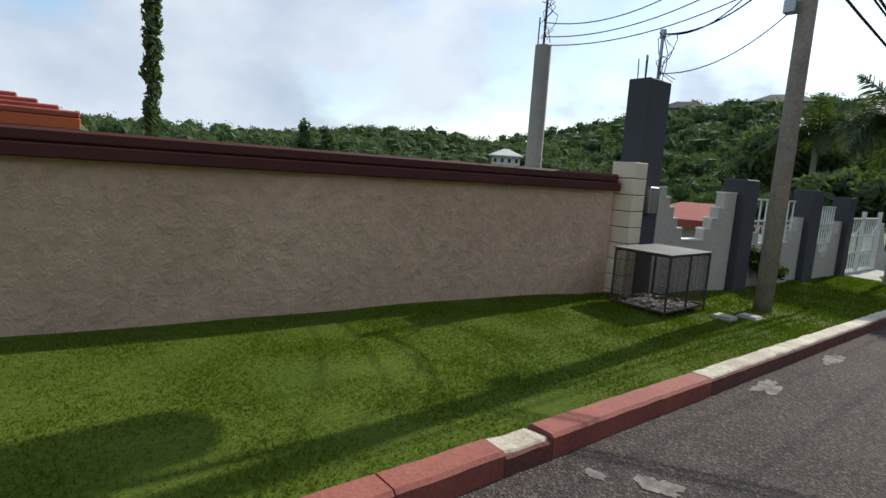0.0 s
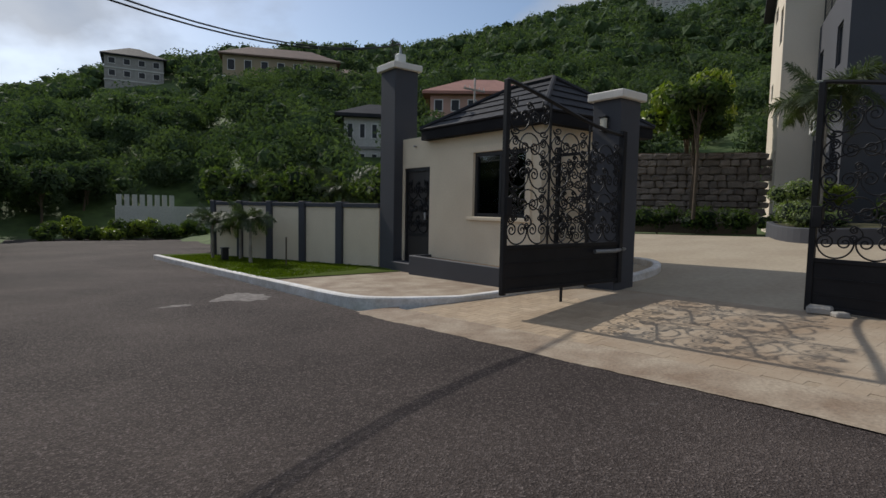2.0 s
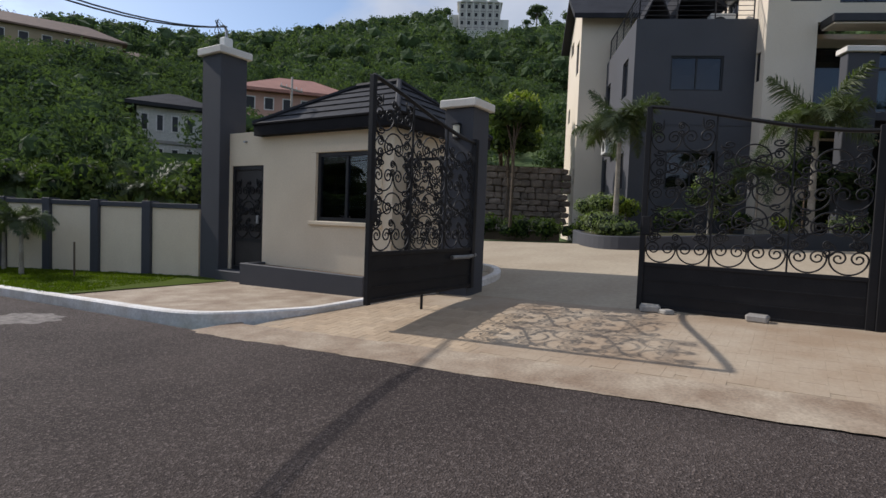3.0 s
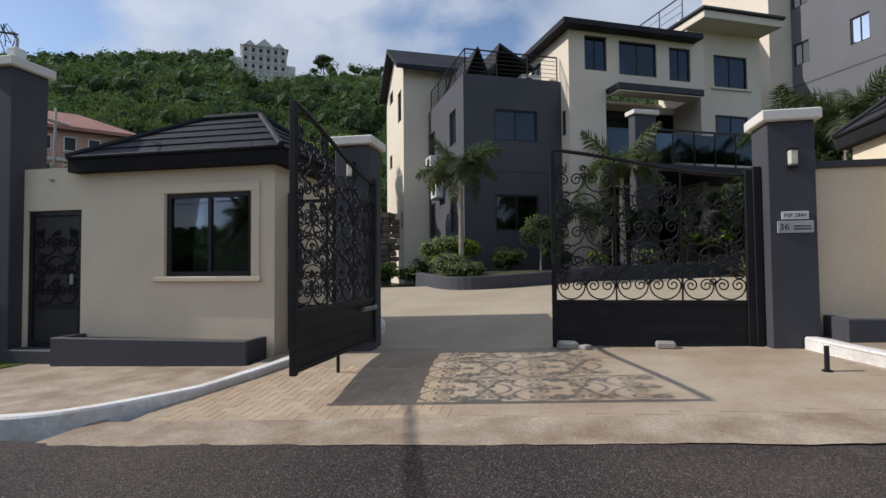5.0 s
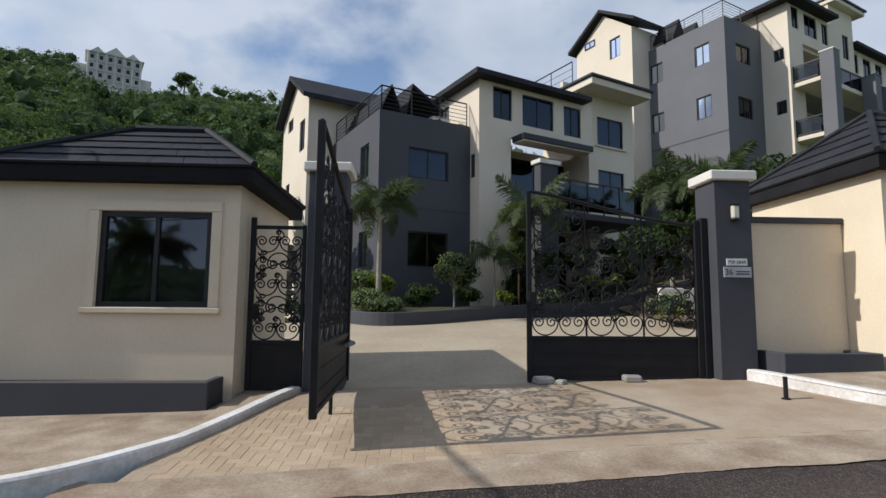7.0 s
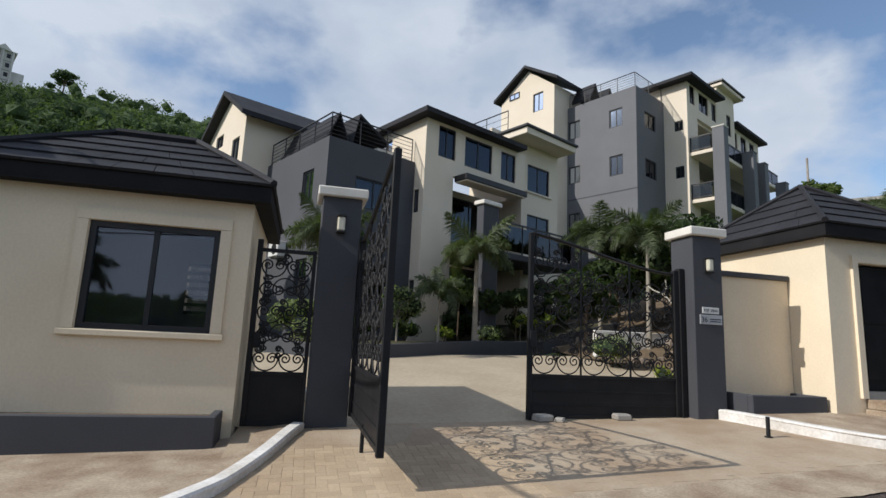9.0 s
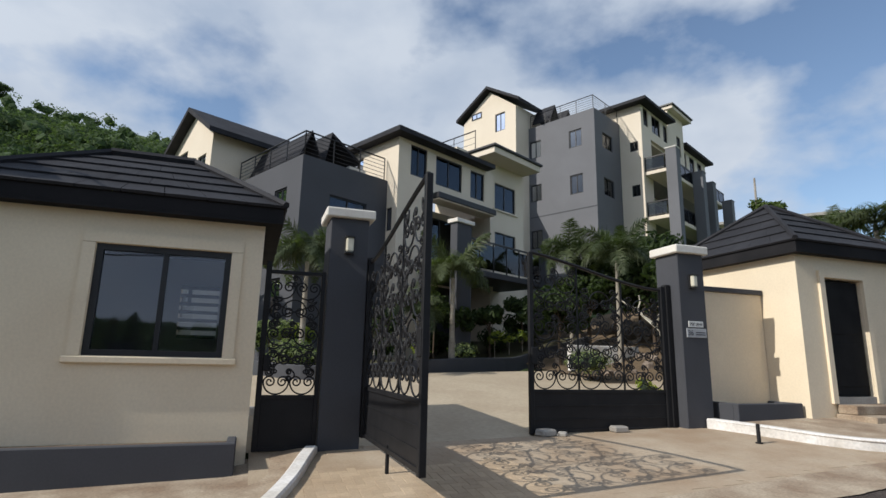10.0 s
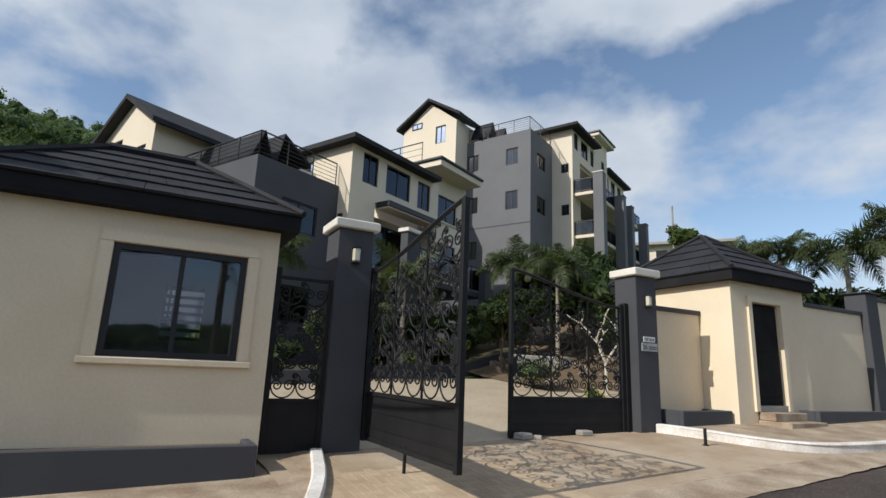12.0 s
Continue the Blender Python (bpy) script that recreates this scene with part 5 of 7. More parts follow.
def tall_dark_pillar():
    p = thing("entry_pillar", "tall charcoal pillar with rods, meter socket and cables", "pillar", (-3.32, 6.05, 0))
    part("shaft", B(-3.82, 5.93, -0.3, -3.52, 6.42, 2.68, bevel=0.012), CHAR, p)
    part("meter_socket", B(-3.515, 6.08, 1.05, -3.44, 6.28, 1.38, bevel=0.01), STEEL, p)
    part("conduit", tube(bmesh.new(), [(-3.62, 6.25, 2.66), (-3.62, 6.25, 3.22)], 0.022, 7), STEEL, p)
    part("weatherhead", tube(bmesh.new(), [(-3.62, 6.25, 3.2), (-3.62, 6.25, 3.3)], 0.04, 8), STEEL, p)
    for k, (dx, dy, h) in enumerate(((-0.15, -0.1, 0.28), (-0.08, -0.02, 0.34), (0.02, -0.12, 0.3), (0.1, 0.05, 0.26))):
        part("rebar", tube(bmesh.new(), [(-3.67 + dx * 0.7, 6.15 + dy, 2.66), (-3.67 + dx * 0.8, 6.15 + dy, 2.66 + h)], 0.007, 5), RUSTY, p)
    q = thing("quoin_pillar", "pale rendered pillar end with horizontal grooves", "pillar", (-3.5, 5.8, 0))
    for i in range(9):
        z = -0.1 + i * 0.196
        part("quoin_block", B(-3.74, 5.66, z, -3.42, 5.92, z + 0.186, bevel=0.006), CREAM, q)
    part("pillar_core", B(-3.72, 5.68, -0.3, -3.44, 5.90, 1.655), CHAR, q)
    c = thing("concrete_column", "round weathered concrete column behind the wall", "column", (-5.5, 6.2, -0.3))
    part("shaft", tube(bmesh.new(), [(-5.5, 6.2, -0.5), (-5.5, 6.2, 3.35)], 0.13, 14, 0.12), CONCG, c)
    part("rod", tube(bmesh.new(), [(-5.5, 6.2, 3.35), (-5.5, 6.2, 4.3)], 0.018, 6), RUSTY, c)
    part("rod", tube(bmesh.new(), [(-5.56, 6.14, 3.35), (-5.56, 6.14, 3.75)], 0.01, 6), RUSTY, c)


tall_dark_pillar()


def west_fence():
    f = thing("fence_west", "pale stepped fence wall with dark pillars and white grilles", "fence", (-3.2, 12, 0), kind="structure")
    white = mat("white painted grille", (0.74, 0.74, 0.72), (0.62, 0.62, 0.6), 3, 40, 0.5, 0.1)
    pale = mat("pale grey render", (0.50, 0.47, 0.42), (0.42, 0.39, 0.35), 1.0, 30, 0.85, 0.2)
    bays = [(8.3, 10.6), (11.15, 12.8), (16.0, 17.9), (18.2, 20.9), (21.2, 24.3), (24.6, 27.8), (28.1, 31.5)]
    # first bay: runs on from the tall pillar, its top stepped down to a low middle
    p, q = Vector((-3.58, 6.425, 0)), Vector((-3.22, 7.84, 0))
    t = (q - p).normalized()
    m = Matrix(((t.x, t.y, 0, p.x), (t.y, -t.x, 0, p.y), (0, 0, 1, 0), (0, 0, 0, 1)))
    ln = (q - p).length
    steps = ((0.0, 1.38), (0.08, 1.25), (0.14, 1.12), (0.20, 0.98), (0.26, 0.85), (0.33, 0.70), (0.62, 0.85), (0.70, 1.0), (0.78, 1.15), (0.84, 1.36))
    for (s0, h), s1 in zip(steps, [x[0] for x in steps[1:]] + [1.0]):
        part("wall_course", box(bmesh.new(), s0 * ln, -0.06, -0.4, s1 * ln, 0.08, h, m=m), pale, f)
        part("wall_top", box(bmesh.new(), s0 * ln, -0.07, h, s1 * ln, 0.09, h + 0.02, m=m), white, f)
    part("fence_pillar", B(-3.36, 7.85, -0.3, -3.04, 8.29, 1.57, bevel=0.012), CHAR, f)
    for i, (a, b) in enumerate(bays):
        zb = road_z(a) - 0.05
        n = 20
        for k in range(n):
            s = (k + 0.5) / n
            e = abs(s - 0.5) * 2
            step = math.floor(e * 5) / 5
            h = (0.45 + 0.92 * step ** 1.4) if i < 2 else 0.35 + 0.95 * e ** 2.2
            y0, y1 = a + (b - a) * k / n, a + (b - a) * (k + 1) / n
            part("wall_course", B(-3.28, y0, zb - 0.2, -3.14, y1, zb + 0.15 + h), pale, f)
        part("fence_pillar", B(-3.36, b + 0.01, zb - 0.2, -3.04, b + (0.54 if i == 0 else 0.33), zb + 1.75, bevel=0.012), CHAR if i < 2 else pale, f)
        if i < 2:
            for k in range(8):
                y = a + 0.35 + (b - a - 0.7) * k / 7
                part("grille_bar", B(-3.22, y - 0.012, zb + 0.62, -3.20, y + 0.012, zb + 1.55), white, f)
            for z in (0.85, 1.2, 1.53):
                part("grille_rail", B(-3.225, a + 0.3, zb + z, -3.195, b - 0.3, zb + z + 0.025), white, f)
            for k in range(7):
                y = a + 0.35 + (b - a - 0.7) * (k + 0.5) / 7
                part("grille_ring", tube(bmesh.new(), [(-3.21, y + 0.07 * math.cos(c * math.tau / 12), zb + 1.03 + 0.12 * math.sin(c * math.tau / 12)) for c in range(13)], 0.008, 5), white, f)
    g = thing("white_gate", "white painted metal driveway gate with diagonal bars", "gate", (-3.2, 13.2, -0.3))
    for y in (13.15, 14.45, 15.75):
        part("gate_post", B(-3.22, y - 0.035, -0.35, -3.14, y + 0.035, 1.15, bevel=0.006), white, g)
    for z in (-0.2, 0.25, 0.6, 0.98):
        part("gate_rail", B(-3.20, 13.185, z, -3.16, 15.715, z + 0.035), white, g)
    for k in range(15):
        y = 13.3 + k * 0.165
        part("gate_bar", B(-3.19, y - 0.01, -0.165, -3.17, y + 0.01, 0.98), white, g)
    for y in (13.25, 14.55):
        part("gate_brace", tube(bmesh.new(), [(-3.15, y, 0.27), (-3.15, y + 1.1, 0.96)], 0.014, 5), white, g)
    dz = road_z(15.2)
    bm = bmesh.new()
    for k in range(6):
        x0, x1 = -3.4 + k * 0.33, -3.4 + (k + 1) * 0.33
        poly(bm, [(x0, 13.2 + 0.12 * k, dz + 0.25 - 0.03 * k), (x1, 13.32 + 0.12 * k, dz + 0.22 - 0.03 * k), (x1, 16.4 + 0.15 * k, dz + 0.16 - 0.03 * k), (x0, 16.25 + 0.15 * k, dz + 0.19 - 0.03 * k)])
    bmesh.ops.remove_doubles(bm, verts=bm.verts, dist=0.05)
    solo("driveway_west", bm, CONCG, "pale concrete driveway crossing the verge", "driveway", kind="structure")


west_fence()


def trash_cage():
    c = thing("refuse_cage", "rectangular wire-mesh refuse cage with metal lid, empty", "cage", (-2.9, 5.65, 0.05))
    x0, x1, y0, y1, zb, zt = -3.27, -2.62, 5.2, 6.08, 0.0, 0.67
    for x in (x0, x1):
        for y in (y0, (y0 + y1) / 2, y1):
            part("upright", tube(bmesh.new(), [(x, y, zb), (x, y, zt)], 0.012, 5), RUSTY, c)
    for z in (zb + 0.08, zt):
        for p, q in (((x0, y0), (x1, y0)), ((x1, y0), (x1, y1)), ((x1, y1), (x0, y1)), ((x0, y1), (x0, y0))):
            part("rail", tube(bmesh.new(), [(*p, z), (*q, z)], 0.011, 5), RUSTY, c)
    part("lid", B(x0 - 0.02, y0 - 0.02, zt + 0.012, x1 + 0.02, y1 + 0.02, zt + 0.024), mat("dull sheet metal", (0.12, 0.115, 0.11), (0.08, 0.075, 0.07), 3, 40, 0.6, 0.2), c)
    part("floor_tray", B(x0, y0, zb + 0.06, x1, y1, zb + 0.07), RUSTY, c)
    for s, (p, q) in enumerate((((x0, y0), (x1, y0)), ((x1, y0), (x1, y1)), ((x1, y1), (x0, y1)), ((x0, y1), (x0, y0)))):
        bm = bmesh.new()
        n = 30
        for k in range(1, n):
            a = Vector((*p, 0)).lerp(Vector((*q, 0)), k / n)
            tube(bm, [(a.x, a.y, zb + 0.08), (a.x, a.y, zt)], 0.002, 3, caps=False)
        for k in range(1, 25):
            z = zb + 0.08 + (zt - zb - 0.08) * k / 25
            tube(bm, [(*p, z), (*q, z)], 0.002, 3, caps=False)
        tagged(part("wire_mesh", bm, RUSTY, c), kind="stuff")
    rnd = random.Random(12)
    bm = bmesh.new()
    for k in range(90):
        u, v, s = rnd.uniform(x0 + 0.06, x1 - 0.06), rnd.uniform(y0 + 0.06, y1 - 0.06), rnd.uniform(0.012, 0.035)
        mm = Matrix.Translation((u, v, zb + 0.075 + s * 0.6)) @ Matrix.Rotation(rnd.uniform(0, 3), 4, "Z") @ Matrix.Rotation(rnd.uniform(-0.5, 0.5), 4, "X")
        box(bm, -s, -s * 0.6, -s * 0.2, s, s * 0.6, s * 0.2, m=mm)
    tagged(solo("cage_litter", bm, CONCG, "dry grey litter and leaves in the refuse cage", "litter"), "dry grey litter and leaves in the refuse cage", "litter", kind="stuff")


trash_cage()


def utility_pole(x, y, z0, h, r, label, cross=True):
    p = thing("utility_pole", label, "utility pole", (x, y, z0), "utility poles")
    part("shaft", tube(bmesh.new(), [(x, y, z0 - 0.3), (x, y, z0 + h * 0.5), (x + 0.03, y, z0 + h)], r, 12, r * 0.72), WOODPOLE, p, "", True)
    if cross:
        part("crossarm", B(x - 1.0, y - 0.05, z0 + h - 0.9, x + 1.0, y + 0.05, z0 + h - 0.78), WOODPOLE, p)
        for k in (-0.9, -0.45, 0.45, 0.9):
            part("insulator", tube(bmesh.new(), [(x + k, y, z0 + h - 0.78), (x + k, y, z0 + h - 0.6)], 0.035, 8, 0.02), PLASTIC, p)
    return p


P1 = utility_pole(-2.36, 7.1, 0.0, 8.6, 0.108, "weathered timber utility pole standing in the lawn")
part("bracket_box", B(-2.55, 6.9, 3.45, -2.42, 7.02, 3.6, bevel=0.01), STEEL, P1)
# can added out of view on the pole to throw shade on the lawn
part("unseen_transformer", tube(bmesh.new(), [(-2.88, 7.1, 5.15), (-2.88, 7.1, 5.2), (-2.88, 7.1, 6.15), (-2.88, 7.1, 6.22)], 0.29, 18), STEEL, P1, "unseen grey can on the pole, added to shade the lawn")
part("unseen_transformer_bracket", B(-2.6, 7.04, 5.4, -2.44, 7.16, 5.52), STEEL, P1)
part("unseen_transformer_bracket", B(-2.6, 7.04, 5.9, -2.44, 7.16, 6.02), STEEL, P1)
for dy in (-0.12, 0.12):
    part("unseen_bushing", tube(bmesh.new(), [(-2.88, 7.1 + dy, 6.22), (-2.88, 7.1 + dy, 6.5)], 0.04, 8, 0.03), PLASTIC, P1)
utility_pole(-2.68, 40.0, -1.0, 8.15, 0.13, "distant timber utility pole with crossarm")


def wire(p, q, sag, r=0.009):
    p, q = Vector(p), Vector(q)
    pts = []
    for i in range(17):
        t = i / 16
        v = p.lerp(q, t)
        v.z -= sag * 4 * t * (1 - t)
        pts.append(v)
    return tube(bmesh.new(), pts, r, 5)


def wires():
    w = thing("overhead_wires", "black overhead cables sagging from the poles", "cables", (-2.36, 7.1, 4))
    a, b = (-2.36, 7.1), (-2.68, 40.0)
    for dx, z0, z1, s, r in ((-0.05, 4.1, 4.2, 0.7, 0.02), (0.05, 4.35, 4.4, 0.75, 0.016), (-0.1, 4.7, 4.5, 0.8, 0.022), (0.1, 5.0, 4.7, 0.7, 0.012),
                             (-0.9, 7.72, 7.0, 0.7, 0.008), (-0.45, 7.72, 7.0, 0.75, 0.008), (0.45, 7.72, 7.0, 0.7, 0.008), (0.9, 7.72, 7.0, 0.8, 0.008)):
        part("cable", wire((a[0] + dx, a[1], z0), (b[0] + dx, b[1], z1), s, r), CABLE, w)
        part("cable", wire((a[0] + dx, a[1], z0), (a[0] + dx - 0.5, -28.0, z0 + 0.3), s, r), CABLE, w)
    for z, s in ((3.9, 0.68), (3.97, 0.66)):
        part("service_drop", wire((a[0] + 0.05, a[1], z), (6.95, 12.1, 5.2), s, 0.013), CABLE, w)
    for z, s, r in ((4.2, 0.25, 0.01), (4.6, 0.4, 0.008), (3.6, 0.22, 0.007)):
        part("service_drop", wire((a[0] - 0.05, a[1] - 0.05, z), (-3.62, 6.25, 3.25 if z > 4 else 2.78), s, r), CABLE, w)
    for z, s in ((4.3, 0.3), (4.8, 0.45), (4.0, 0.25)):
        part("service_drop", wire((a[0] - 0.05, a[1] - 0.05, z), (-5.5, 6.2, 3.36 + (z - 4) * 0.4), s, 0.008), CABLE, w)
    rnd = random.Random(8)
    for c in ((-3.55, 6.25, 2.95), (-5.42, 6.2, 3.7)):
        for k in range(4):
            pts = [Vector(c) + Vector((rnd.uniform(-0.13, 0.13), rnd.uniform(-0.1, 0.1), 0.3 - 0.11 * i + rnd.uniform(-0.05, 0.05))) for i in range(6)]
            part("cable_loop", tube(bmesh.new(), pts, 0.006, 4), CABLE, w)
    part("service_drop", wire((7.0, 12.2, 5.2), (20.0, 30.0, 9.0), 0.6, 0.008), CABLE, w)


wires()


# ---- plants ----
def leaf_cloud(centres, n, size, rnd, squash=0.8):
    """Loose leaf quads over the shells of several clumps: vertices and faces."""
    verts, faces = [], []
    tot = sum(c[3] ** 2 for c in centres)
    for cx, cy, cz, r in centres:
        k = max(4, int(n * r * r / tot))
        d = rnd.normal(size=(k, 3))
        d /= np.linalg.norm(d, axis=1)[:, None]
        rad = r * (0.55 + 0.5 * rnd.random(k) ** 0.6)
        p = d * rad[:, None] * (1, 1, squash) + (cx, cy, cz)
        nrm = d + rnd.normal(size=(k, 3)) * 0.55
        nrm /= np.linalg.norm(nrm, axis=1)[:, None]
        u = np.cross(nrm, rnd.normal(size=(k, 3)))
        u /= np.linalg.norm(u, axis=1)[:, None]
        v = np.cross(nrm, u)
        s = size * (0.6 + 0.8 * rnd.random(k))[:, None]
        b = len(verts)
        q = np.stack([p - u * s, p + v * s * 0.45 + nrm * s * 0.15, p + u * s, p - v * s * 0.45 + nrm * s * 0.15], axis=1).reshape(-1, 3)
        verts.extend(map(tuple, q.tolist()))
        faces.extend((b + 4 * i, b + 4 * i + 1, b + 4 * i + 2, b + 4 * i + 3) for i in range(k))
    return verts, faces


def raw_mesh(name, verts, faces, material):
    me = bpy.data.meshes.new(name)
    me.from_pydata(verts, [], faces)
    me.materials.append(material)
    return me


def under(name, me, parent, kind=""):
    ob = new(name, me)
    ob.parent = parent
    ob.matrix_parent_inverse = world_of(parent).inverted()
    return tagged(ob, kind=kind)


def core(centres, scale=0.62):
    """Solid inner masses that close a crown, painted dark in place of its inner shade."""
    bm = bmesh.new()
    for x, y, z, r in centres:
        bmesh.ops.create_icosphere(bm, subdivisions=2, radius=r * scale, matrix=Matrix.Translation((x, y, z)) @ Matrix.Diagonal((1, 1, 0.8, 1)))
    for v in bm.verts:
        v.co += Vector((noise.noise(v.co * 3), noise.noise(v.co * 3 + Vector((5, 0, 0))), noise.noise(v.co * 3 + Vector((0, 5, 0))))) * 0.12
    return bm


# very dark green: the shade inside crowns is put into this colour
CROWN_SHADE = mat("crown shade core", (0.018, 0.034, 0.010), (0.012, 0.022, 0.008), 2.0, 9.0, 0.9, 0.8, speck=0.3, dist=0.05)


def shrub(name, label, x, y, z, rx, h, leafmat, n=700, size=0.06, seed=0, clumps=5, category="shrub", group="", clipped=False):
    s = thing(name, label, category, (x, y, z), group)
    rnd = np.random.default_rng(seed)
    if clipped:
        cs = [(x + rx * 0.45 * math.cos(a), y + rx * 0.45 * math.sin(a), z + h * 0.5, h * 0.58) for a in np.linspace(0, math.tau, 6)[:-1]] + [(x, y, z + h * 0.52, h * 0.6)]
    else:
        cs = [(x + rx * 0.6 * rnd.uniform(-1, 1), y + rx * 0.6 * rnd.uniform(-1, 1), z + h * rnd.uniform(0.35, 0.75), rx * rnd.uniform(0.4, 0.6)) for i in range(clumps)]
    under("foliage", raw_mesh("foliage", *leaf_cloud(cs, n, size, rnd), leafmat), s)
    part("inner_foliage", core(cs), CROWN_SHADE, s)
    bm = bmesh.new()
    for k in range(3):
        a = k * 2.1 + seed
        tube(bm, [(x, y, z - 0.05), (x + rx * 0.3 * math.cos(a), y + rx * 0.3 * math.sin(a), z + h * 0.5)], 0.02, 5, 0.01)
    part("stem", bm, BROWNBARK, s)
    return s


def tree(label, x, y, z, h, r, leafmat, n=1600, size=0.14, seed=0, trunk=0.12, bark=None, group=""):
    t = thing("tree", label, "tree", (x, y, z), group)
    rnd = np.random.default_rng(seed)
    bm = bmesh.new()
    top = h - r
    tube(bm, [(x, y, z - 0.2), (x + 0.05 * h * rnd.uniform(-1, 1), y, z + top * 0.5), (x, y, z + top)], trunk, 8, trunk * 0.6)
    cs = []
    for k in range(8):
        a = k * 2.4 + seed
        q = r * (0.35 + 0.45 * rnd.random())
        c = (x + q * math.cos(a), y + q * math.sin(a), z + top + r * rnd.uniform(-0.25, 0.75))
        tube(bm, [(x, y, z + top * (0.6 + 0.05 * k)), ((x + c[0]) / 2, (y + c[1]) / 2, (z + top + c[2]) / 2 - 0.1), c], trunk * 0.4, 5, trunk * 0.12)
        cs.append((*c, r * rnd.uniform(0.38, 0.6)))
    part("trunk", bm, bark or BROWNBARK, t)
    under("crown", raw_mesh("crown", *leaf_cloud(cs, n, size, rnd), leafmat), t)
    part("crown_shade_core", core(cs, 0.62), CROWN_SHADE, t)
    return t


def frond_mesh(length, droop, leaflets, width, seed):
    """One feathered palm leaf: a curved rib with narrow leaflets on both sides."""
    rnd = random.Random(seed)
    verts, faces = [], []
    n = 14
    rib = []
    for i in range(n + 1):
        s = i / n
        rib.append(Vector((length * (s - 0.18 * s * s * droop), 0, length * (0.62 * s - droop * 0.95 * s * s))))
    bm = bmesh.new()
    tube(bm, rib, 0.018, 4, 0.004)
    for i in range(leaflets):
        s = 0.12 + 0.87 * i / leaflets
        k = s * n
        a = rib[int(k)].lerp(rib[min(n, int(k) + 1)], k - int(k))
        t = (rib[min(n, int(k) + 1)] - rib[int(k)]).normalized()
        ll = width * math.sin(math.pi * min(1, 0.18 + 0.82 * s)) ** 0.7 * rnd.uniform(0.85, 1.1)
        for sg in (-1, 1):
            side = Vector((0, sg, 0))
            tip = a + side * ll * rnd.uniform(0.6, 0.8) + t * ll * rnd.uniform(0.35, 0.6) + Vector((0, 0, -ll * rnd.uniform(-0.35, 0.85)))
            mid = a.lerp(tip, 0.5) + Vector((0, 0, ll * 0.12))
            w = t * 0.009
            v = [bm.verts.new(p) for p in (a - w * 0.6, a + w * 0.6, mid + w, tip, mid - w)]
            bm.faces.new((v[0], v[1], v[2], v[4]))
            bm.faces.new((v[4], v[2], v[3]))
    return mesh_of("frond", bm, FROND)


FRONDS = [frond_mesh(1.0, d, 96, 0.34, i) for i, d in enumerate((0.55, 0.85, 1.15, 0.3))]


def palm(label, x, y, z, trunk_h, reach, n=13, r=0.085, seed=0, group="palms", lean=0.0):
    p = thing("palm", label, "palm tree", (x, y, z), group)
    rnd = random.Random(seed)
    bm = bmesh.new()
    pts = [(x + lean * (i / 8) ** 2, y, z - 0.15 + (trunk_h + 0.15) * i / 8) for i in range(9)]
    tube(bm, pts, r, 10, r * 0.62)
    for i in range(1, int(trunk_h / 0.12)):
        s = i / (trunk_h / 0.12)
        rr = r * (1 - 0.38 * s) * 1.05
        tube(bm, [(x + lean * s * s, y, z + trunk_h * s), (x + lean * s * s, y, z + trunk_h * s + 0.02)], rr, 10)
    part("trunk", bm, BARK, p)
    top = Vector((x + lean, y, z + trunk_h))
    part("crownshaft", tube(bmesh.new(), [top - Vector((0, 0, 0.02)), top + Vector((0, 0, 0.22 * reach))], r * 0.72, 8, r * 0.35), FROND, p)
    for k in range(n):
        a = k * 2.39996 + seed
        tier = k / n
        me = FRONDS[3] if tier > 0.85 else FRONDS[k % 3]
        pitch = -0.5 + 1.35 * tier + rnd.uniform(-0.12, 0.12)
        m = Matrix.Translation(top + Vector((0, 0, 0.15 * reach))) @ Matrix.Rotation(a, 4, "Z") @ Matrix.Rotation(-pitch * 0.6, 4, "Y") @ Matrix.Rotation(rnd.uniform(-0.4, 0.4), 4, "X")
        piece("frond", me, p, m @ Matrix.Scale(reach * rnd.uniform(0.85, 1.1), 4))
    return p


def at_site(a, d):
    v = BM @ Vector((a, d, 0))
    return v.x, v.y


# garden bed in front of the building
def bed_z(x, y):
    return court_z(x, y) + 0.30


KERB_SITE = [(-0.9, 3.2), (-1.5, 1.0), (-1.75, -1.0), (-1.55, -2.6), (-0.9, -3.4), (0.4, -3.65), (2.2, -3.65), (4.2, -3.7), (6.0, -3.9), (7.6, -4.5), (9.0, -5.4)]
kl = dense([at_site(*p) for p in KERB_SITE])
solo("garden_kerb", sweep_box(bmesh.new(), kl, 0.16, lambda x, y: court_z(x, y) + 0.36, 0.6, 0.02), CHAR, "low charcoal kerb wall curving round the garden bed", "garden wall", kind="structure")
inner = []
for p in kl:
    a, d = site_a(*p)
    q = at_site(max(-1.2, a), max(d + 0.1, 5.2 if a < -0.5 else 1.5))
    inner.append(q)
fill_between("garden_bed", kl, inner, lambda x, y: bed_z(x, y) + 0.05 * noise.noise(Vector((x, y, 0))), BEDSOIL, "sloping planted garden bed of sparse turf and soil", "garden bed", 8)


